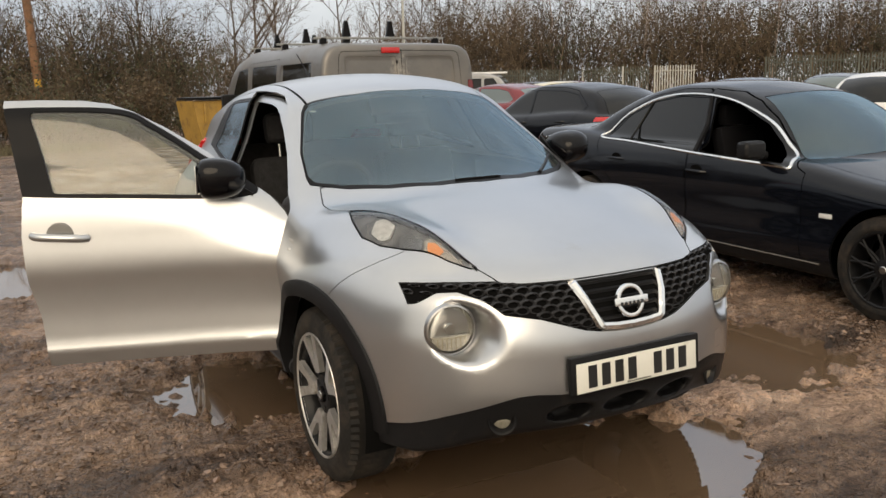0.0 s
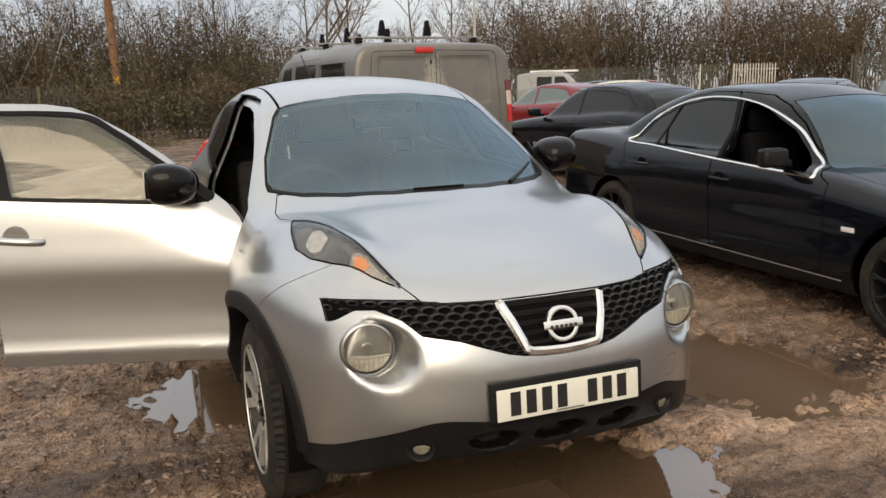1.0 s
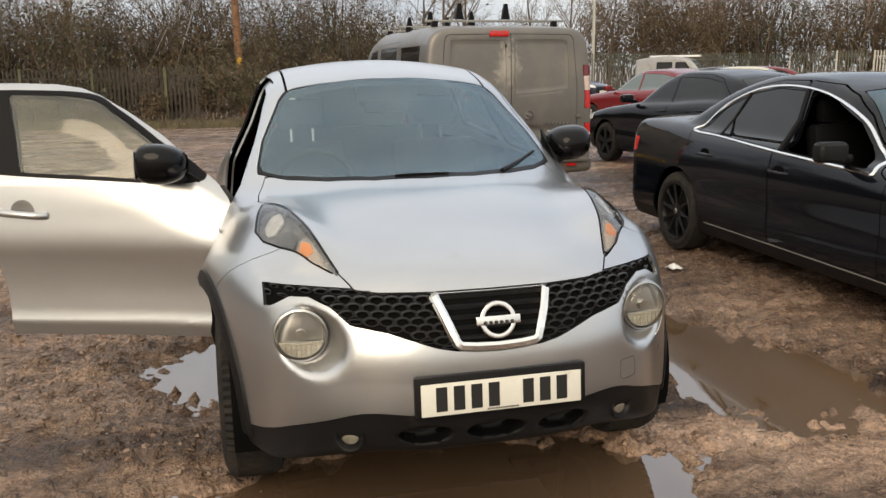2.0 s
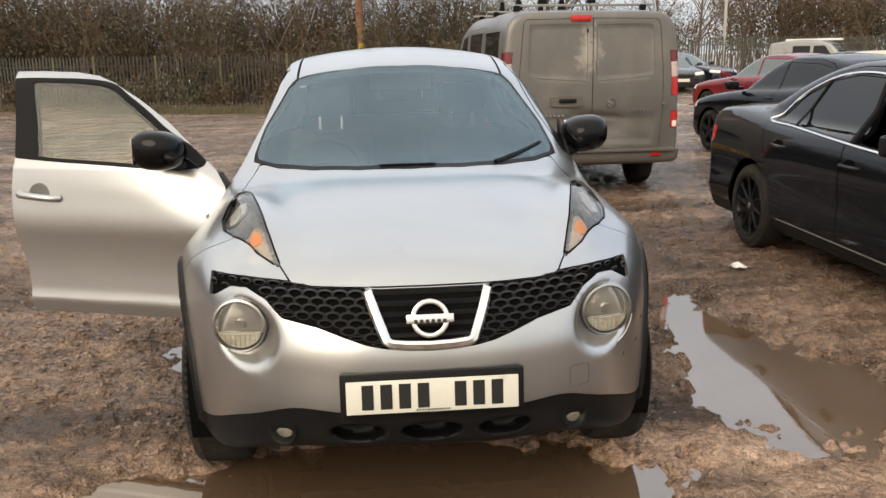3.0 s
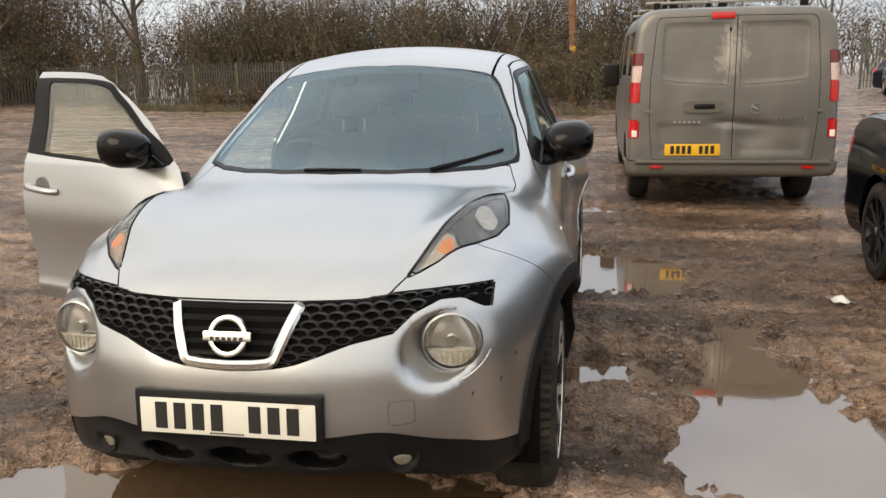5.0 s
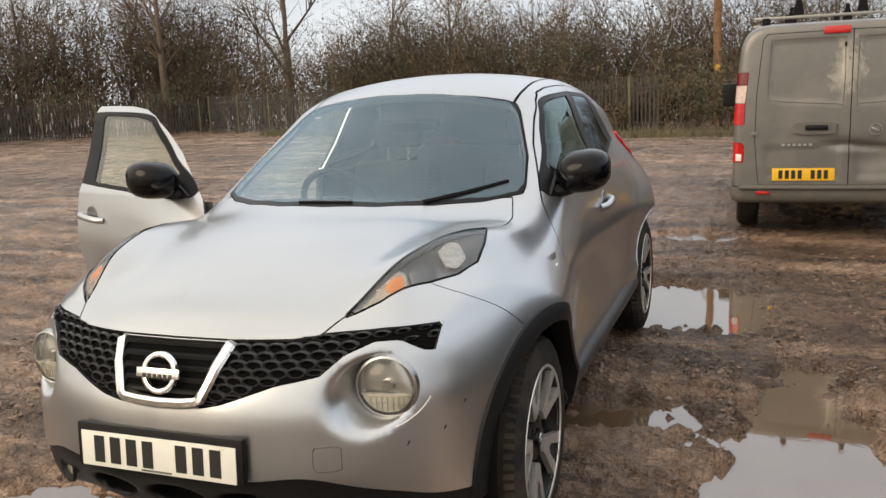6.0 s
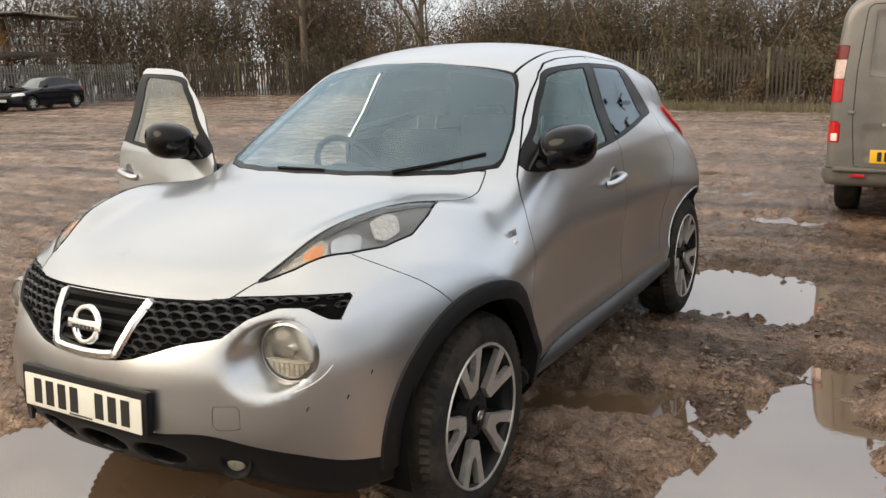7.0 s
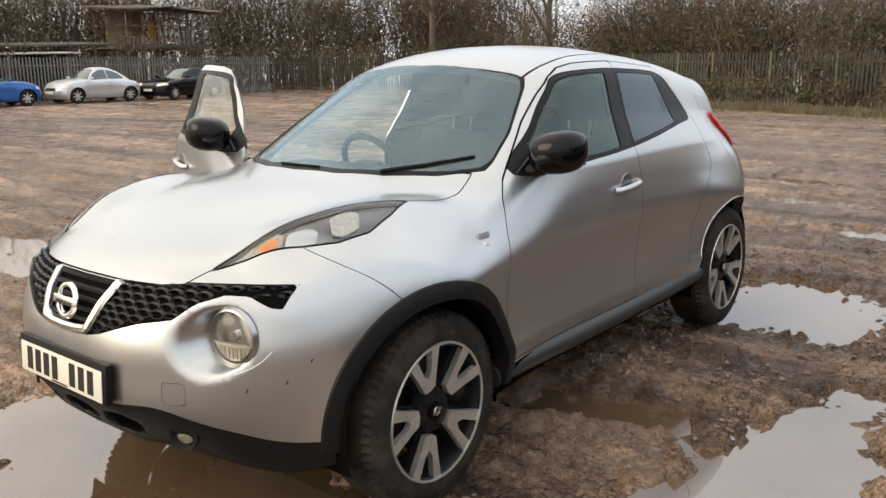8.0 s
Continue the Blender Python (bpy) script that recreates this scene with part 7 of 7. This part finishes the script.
def grey_van():
    van = thing("grey_van", "dusty grey panel van with dented rear doors and roof bars", "van", pose(2.17, 5.72, 0.0, 0, 0, 1.0))
    body = skin(van_form, (-1.05, -0.12, 0.18), (1.05, 5.15, 2.05), 0.028)
    arch = lambda a, y, z: np.minimum(np.maximum(np.hypot(y - 0.92, z - 0.33) - 0.385, 0.5 - a), np.maximum(np.hypot(y - 4.1, z - 0.33) - 0.385, 0.5 - a))
    _, body = cut(body, arch, 0)
    n = gradient(van_form, body[0])[0]
    part("under_shell", sheet(body[0] - n * 0.014, body[1], n, 0), SHELL, van)
    rear = lambda g: (lambda a, y, z: np.maximum(g(a, z), y - 0.25))
    lampz, rest = cut(body, lambda a, y, z: np.maximum(np.maximum(np.abs(z - 1.285) - 0.235, 0.868 - 0.09 * np.maximum(z - 1.2, 0) - a), y - 0.15), 0.002)
    SMOKED_RED = material("smoked_red_lamp", (0.16, 0.006, 0.008), 0.12, 0, 0.6, vary=0.2, vary_scale=30)
    PINK_LENS = material("pinkish_clear_lamp", (0.72, 0.55, 0.50), 0.15, 0.1, 0.5, vary=0.3, vary_scale=40)
    for h in halves(lampz):
        for lo, hi, mat_, lb in ((1.405, 1.6, SMOKED_RED, "smoked dark red lamp"), (1.245, 1.405, PINK_LENS, "clear pinkish lamp"), (0.9, 1.245, RED_LENS, "bright red lamp")):
            v = np.maximum(h[0][:, 2] - hi, lo - h[0][:, 2])
            panel("tail_lamp", clip(h[0], h[1], v + 0.002), van_form, mat_, van, lb, 0.01, 0.006)
    lampz, rest = cut(rest, lambda a, y, z: np.maximum(np.maximum(np.abs(z - 0.80) - 0.09, 0.870 - a), y - 0.12), 0.002)
    for h in halves(lampz):
        panel("lower_lamp", h, van_form, RED_LENS, van, "small red and white lower lamp", 0.01, 0.004)
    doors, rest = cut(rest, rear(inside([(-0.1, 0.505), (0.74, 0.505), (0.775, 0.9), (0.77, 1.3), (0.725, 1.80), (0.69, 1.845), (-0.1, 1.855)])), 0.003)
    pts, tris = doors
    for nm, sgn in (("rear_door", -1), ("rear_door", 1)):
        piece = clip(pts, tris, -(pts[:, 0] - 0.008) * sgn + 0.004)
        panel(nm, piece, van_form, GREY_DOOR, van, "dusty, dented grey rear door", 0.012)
    bump_, rest = cut(rest, lambda a, y, z: np.maximum(z - 0.49, y - 0.45), 0.003)
    panel("rear_bumper", bump_, van_form, GREY_BUMPER, van, "grey plastic rear bumper", 0.02, 0.03)
    win, rest = cut(rest, lambda a, y, z: np.maximum(inside([(2.9, 1.24), (3.55, 1.20), (3.75, 1.28), (3.35, 1.72), (2.92, 1.75)])(y, z), 0.5 - a), 0.002)
    for h in halves(win):
        panel("cab_window", h, van_form, DARK_GLASS, van)
    scr, rest = cut(rest, lambda a, y, z: np.maximum(np.maximum(3.72 - y, y - 4.3), a - 0.72), 0.002)
    panel("windscreen", scr, van_form, PALE_GLASS, van)
    sl, rest = cut(rest, lambda a, y, z: np.maximum(np.maximum(inside([(1.55, 0.36), (2.75, 0.36), (2.78, 1.80), (1.52, 1.82)])(y, z), -inside([(1.64, 1.29), (2.70, 1.28), (2.70, 1.75), (1.64, 1.75)])(y, z)), 0.5 - a), 0.003)
    for h in halves(sl):
        panel("side_door", h, van_form, GREY_VAN, van)
    for poly in ([(0.36, 1.30), (1.42, 1.30), (1.42, 1.74), (0.40, 1.74)], [(1.64, 1.29), (2.70, 1.28), (2.70, 1.75), (1.64, 1.75)]):
        win, rest = cut(rest, lambda a, y, z: np.maximum(inside(poly)(y, z), 0.5 - a), 0.004)
        for h in halves(win):
            if len(h[1]):
                panel("blind_window", h, van_form, DARK_GLASS, van, "dark side window", 0.008, -0.003)
    panel("body", rest, van_form, GREY_VAN, van)
    dk = material("van_lamp_white", (0.8, 0.76, 0.72), 0.25, 0, 0.4)
    for sx in (1, -1):
        part("lamp_window", box(0.05, 0.02, 0.065, sx * 0.912, 0.020, 0.722, 0.006), dk, van, "clear reversing lamp")
        press = [(0.055, 1.24), (0.10, 1.22), (0.62, 1.26), (0.67, 1.32), (0.655, 1.74), (0.61, 1.79), (0.09, 1.79), (0.055, 1.75)]
        line = []
        for x, z in outline(press, 5):
            ys = np.linspace(-0.1, 0.4, 600)
            v = van_form(np.stack([np.full(600, sx * x), ys, np.full(600, z)], 1))
            line.append((sx * x, ys[int(np.argmax(v < 0))] + 0.0015, z))
        part("pressing_edge", tube(line, 0.0045, 5, True), GREY_BUMPER, van)
        part("bumper_reflector", box(0.11, 0.02, 0.028, sx * 0.70, -0.044, 0.425, 0.003), RED_LENS, van)
        for y in (0.92, 4.1):
            wheel(0.33, 0.205, 0.21, spoked(6, RIM_DARK, 0.04), van, pose(sx * 0.82, y, 0.33, 0, 0, 0 if sx > 0 else 180), lugs=False)
        part("door_mirror", box(0.20, 0.11, 0.29, sx * 1.06, 3.45, 1.12, 0.04, segs=3), BLACK_PLASTIC, van)
        part("hinge", box(0.05, 0.03, 0.03, sx * 0.785, 0.0, 0.95, 0.006), GREY_VAN, van)
    part("bumper_step", box(1.80, 0.09, 0.035, 0, -0.020, 0.470, 0.014), GREY_BUMPER, van)
    part("brake_lamp", box(0.215, 0.03, 0.062, -0.125, 0.022, 1.825, 0.008), RED_LENS, van, "high red brake lamp")
    han = outline([(-0.42, 0.962), (-0.125, 0.962), (-0.105, 1.015), (-0.125, 1.062), (-0.42, 1.062), (-0.44, 1.015)], 4)
    part("door_handle", plate([tuple(p) for p in han], 0.03), GREY_BUMPER, van, "", pose(0, -0.028, 0.0))
    part("handle_grip", box(0.19, 0.03, 0.045, -0.265, -0.035, 0.995, 0.015), BLACK_PLASTIC, van)
    ringm = lathe([(0, 0.056), (-0.008, 0.053), (-0.008, 0.045), (0, 0.042)], 32, "Y")
    box(0.075, 0.008, 0.016, 0, -0.004, -0.008, 0.003, Euler((0, radians(30), 0)).to_matrix(), ringm)
    part("badge", ringm, SATIN, van, "round metal badge", pose(0.21, -0.004, 0.99))
    part("lettering", characters(6, 0.27, 0.022), SATIN, van, "small metal lettering bars", pose(-0.42, -0.004, 0.865))
    part("lettering", characters(7, 0.30, 0.022), SATIN, van, "small metal lettering bars", pose(0.53, -0.004, 0.895))
    part("lock", box(0.018, 0.01, 0.035, -0.055, 0.010, 1.71, 0.003), TRIM, van)
    pl = new("number_plate")
    pl.parent, pl.matrix_basis = van, pose(-0.36, -0.012, 0.60)
    part("plate", box(0.52, 0.008, 0.111, 0, 0, -0.055, 0.003), PLATE_YELLOW, pl, "yellow rear number plate")
    for i in (0, 1, 2, 3, 5, 6, 7):
        part("plate_bar", box(0.034, 0.002, 0.078, -0.215 + (i + 0.5) * 0.0537, -0.005, -0.039), INK, pl)
    alu = material("roof_bar_aluminium", (0.30, 0.30, 0.28), 0.4, 0.7, vary=0.1)
    for y in (0.55, 1.9, 3.1):
        rb = new("roof_bar")
        rb.parent = van
        part("bar", box(1.62, 0.045, 0.024, 0.0, y, 2.0, 0.006), alu, rb, "aluminium roof bar")
        for sx in (1, -1):
            part("bar_foot", box(0.07, 0.06, 0.09, sx * 0.70, y, 1.925, 0.01), TRIM, rb)
        for sx in (-0.42, 0.12):
            part("load_stop", plate([(-0.05, 0), (0.05, 0), (0.018, 0.17), (-0.018, 0.17)], 0.04), TRIM, rb, "black upright load stop", pose(sx, y - 0.02, 2.03))
    return van


grey_van()


# ---- more things round the yard ----
def pale_van():
    """A pale pick-up van with a ladder beam, far off."""
    v = thing("pale_van", "pale grey van with a white beam on its roof", "van", stand(22.6, 36.4, 48), "parked cars")

    def f(p):
        a, y, z = np.abs(p[:, 0]), p[:, 1], p[:, 2]
        roof = curve((-0.9, 0.9), (-0.3, 1.05), (0.0, 1.15), (0.6, 1.75), (0.9, 1.85), (3.0, 1.87), (3.4, 1.8))(y)
        g = smax(a - 0.9 + 0.10 * np.maximum(z - 1.0, 0), z - roof, 0.1)
        g = smax(g, -0.85 - y + 0.2 * a ** 3, 0.1)
        return smax(smax(g, y - 3.4, 0.08), 0.25 - z, 0.05)
    body = skin(f, (-1.0, -1.0, 0.15), (1.0, 3.5, 2.0), 0.06)
    side = lambda g: (lambda a, y, z: np.maximum(g(y, z), 0.4 - a))
    for poly in ([(0.45, 1.15), (1.35, 1.15), (1.35, 1.68), (0.85, 1.68)], [(1.5, 1.15), (2.3, 1.15), (2.3, 1.68), (1.5, 1.68)]):
        w, body = cut(body, side(inside(poly)), 0.003)
        for h in halves(w):
            panel("side_window", h, f, DARK_GLASS, v)
    w, body = cut(body, lambda a, y, z: np.maximum(np.maximum(0.05 - y, y - 0.6), np.maximum(a - 0.75, 1.15 - z)), 0.003)
    panel("windscreen", w, f, PALE_GLASS, v)
    panel("body", body, f, material("pale_grey_van_paint", (0.30, 0.31, 0.32), 0.35, 0.2, 0.3, vary=0.1, dirt=(0.2, 0.17, 0.14), dirt_scale=2), v)
    for sx in (1, -1):
        for y in (0, 2.6):
            wheel(0.32, 0.2, 0.2, alloy, v, pose(sx * 0.8, y, 0.32, 0, 0, 0 if sx > 0 else 180), lugs=False)
    part("roof_beam", box(0.35, 2.6, 0.10, 0.2, 1.6, 1.92, 0.02), WHITE_PAINT, v, "white beam on the roof")


pale_van()
SKIP_PAINT = material("rusty_yellow_paint", (0.40, 0.24, 0.045), 0.6, vary=0.3, vary_scale=3, dirt=(0.16, 0.09, 0.05), dirt_scale=3)
skip = thing("yellow_skip", "battered yellow steel skip with a dark lid", "skip", pose(3.25, 20.6, land(3.25, 20.6), 0, 0, 10))
part("hopper", plate([(-0.25, 0.0), (0.45, 0.0), (0.62, 0.75), (0.62, 1.35), (-0.50, 1.35), (-0.42, 0.75)], 1.3), SKIP_PAINT, skip)
part("lid", box(1.9, 1.5, 0.07, 0.5, 0.65, 1.38, 0.02), TRIM, skip, "dark lid")
for x in (-0.2, 0.3):
    part("rib", box(0.07, 0.05, 0.5, x, -0.02, 0.78, 0.01), SKIP_PAINT, skip)


def scaffold():
    """An unfinished shed wrapped in scaffolding, behind the fence."""
    SHEET = material("weathered_sheeting", (0.105, 0.092, 0.078), 0.7, vary=0.4, vary_scale=1.5)
    BOARD = material("weathered_boards", (0.30, 0.235, 0.165), 0.85, vary=0.35, vary_scale=2, bump_scale=12, bump_height=0.01)
    TUBE = material("rusty_scaffold_tube", (0.26, 0.17, 0.12), 0.6, 0.4, vary=0.4, vary_scale=2)
    z0 = land(-40, 22)
    s = thing("scaffolded_shed", "unfinished timber shed in scaffolding with a flat sheeted roof", "shed", pose(-40.5, 0, z0))
    ya, yb = 22.9, 27.6
    for x in (-1.6, 1.6):
        for y in np.linspace(ya, yb, 6):
            part("standard", rod((x, y, -0.1), (x, y, 4.5), 0.045, n=8), TUBE, s)
    for z in (2.35, 2.95, 3.55, 4.35):
        for x in (-1.6, 1.6):
            part("ledger", rod((x, ya - 0.5, z), (x, yb + 0.6, z), 0.04, n=8), TUBE, s)
    for y0_, y1_ in ((ya + 0.9, ya + 2.6), (yb - 0.3, yb - 2.2)):
        part("brace", rod((1.66, y0_, 2.2), (1.66, y1_, 4.4), 0.035, n=8), TUBE, s)
    for i in range(5):
        part("deck_board", box(0.6, yb - ya + 0.9 - 0.12 * (i % 3), 0.05, -1.3 + 0.65 * i, (ya + yb) / 2 + 0.05 * (i % 2), 2.38, 0.006), BOARD, s)
    part("toe_board", box(0.04, yb - ya + 0.7, 0.22, 1.70, (ya + yb) / 2, 2.42, 0.006), SHEET, s, "grey weathered edge board")
    for k_, (oy, w_, dz) in enumerate(((-1.9, 1.5, -0.10), (-0.75, 1.5, 0.03), (0.45, 1.5, 0.0), (1.65, 1.7, -0.08), (2.35, 1.2, -0.16))):
        part("roof_sheet", box(4.4 + 0.3 * (k_ % 2), w_, 0.06, 0.2, (ya + yb) / 2 + oy, 4.55 + dz, 0.008, Euler((radians((2.5, 5, -3, -4, -6)[k_]), radians(3), radians((1, -2, 1.5, 0, 2)[k_]))).to_matrix()), SHEET, s, "sagging grey roof sheeting")
    for i in range(7):
        part("roof_batten", box(4.9, 0.09, 0.07, 0.2, ya - 0.3 + 0.88 * i, 4.60 - 0.03 * abs(i - 3), 0.006, Euler((0, radians(3), radians(i - 3))).to_matrix()), BOARD, s)
    part("back_wall", box(0.08, 2.2, 1.9, -0.6, ya + 1.2, 2.45, 0.006), BOARD, s, "pale boarded wall")
    part("yellow_sheet", box(0.05, 0.42, 0.75, 0.2, ya + 2.35, 3.05, 0.01), YELLOW, s, "yellow board among the timbers")
    part("ladder_rail", rod((1.75, ya + 1.35, 0.0), (1.62, ya + 1.45, 4.0), 0.035, n=8), POLE_WOOD, s, "orange-brown ladder rail")
    part("ladder_rail", rod((1.75, ya + 1.85, 0.0), (1.62, ya + 1.85, 4.0), 0.035, n=8), POLE_WOOD, s, "orange-brown ladder rail")
    for i in range(12):
        part("ladder_rung", rod((1.74 - 0.01 * i, ya + 1.36, 0.3 + 0.3 * i), (1.74 - 0.01 * i, ya + 1.86, 0.3 + 0.3 * i), 0.018, n=6), POLE_WOOD, s)
    for i in range(8):
        y = 25.3 + 0.30 * i
        part("stud", box(0.05, 0.09, 1.9, 0.9, y, 2.45, 0.004, Euler((radians(12 - 2.4 * i), 0, 0)).to_matrix()), PALE_STEEL, s)
    for z in (2.95, 3.45, 3.9):
        part("stud_rail", box(0.05, 2.4, 0.06, 0.95, 26.4, z, 0.004), BOARD, s)
    for i in range(9):
        part("guard_slat", box(0.04, 0.06, 0.5, 1.62, ya + 0.1 + 0.25 * i, 2.45, 0.004), BOARD, s)
    low = thing("low_shed", "low shed with a flat weathered roof behind the fence", "shed", pose(-39.6, 3.0, z0))
    part("roof", box(4.0, 13, 0.09, 0, 12.0, 2.45, 0.01, Euler((radians(1.2), radians(2), 0)).to_matrix()), SHEET, low)
    part("front_roof", box(2.2, 11, 0.06, 2.0, 10.5, 2.05, 0.01, Euler((radians(1.0), radians(2), 0)).to_matrix()), PALE_STEEL, low, "pale corrugated front roof")
    part("back_wall", box(0.1, 12, 2.4, -1.6, 12.0, -0.05, 0.01), SHEET, low)
    for i in range(6):
        part("post", rod((1.7, 6.5 + 2.2 * i, -0.05), (1.7, 6.5 + 2.2 * i, 2.5), 0.05, n=8), TUBE, low)


scaffold()
LITTER = material("white_litter", (0.75, 0.74, 0.72), 0.6, vary=0.1)
lt = bmesh.new()
bmesh.ops.create_grid(lt, x_segments=6, y_segments=5, size=0.06)
for v in lt.verts:
    v.co.z = 0.02 + 0.03 * noise.noise(v.co * 22)
bmesh.ops.solidify(lt, geom=lt.faces[:], thickness=0.002)
tagged(part("litter", lt, LITTER, None, at=pose(2.40, 2.45, 0.005)), "crumpled white plastic scrap on the mud", "litter")
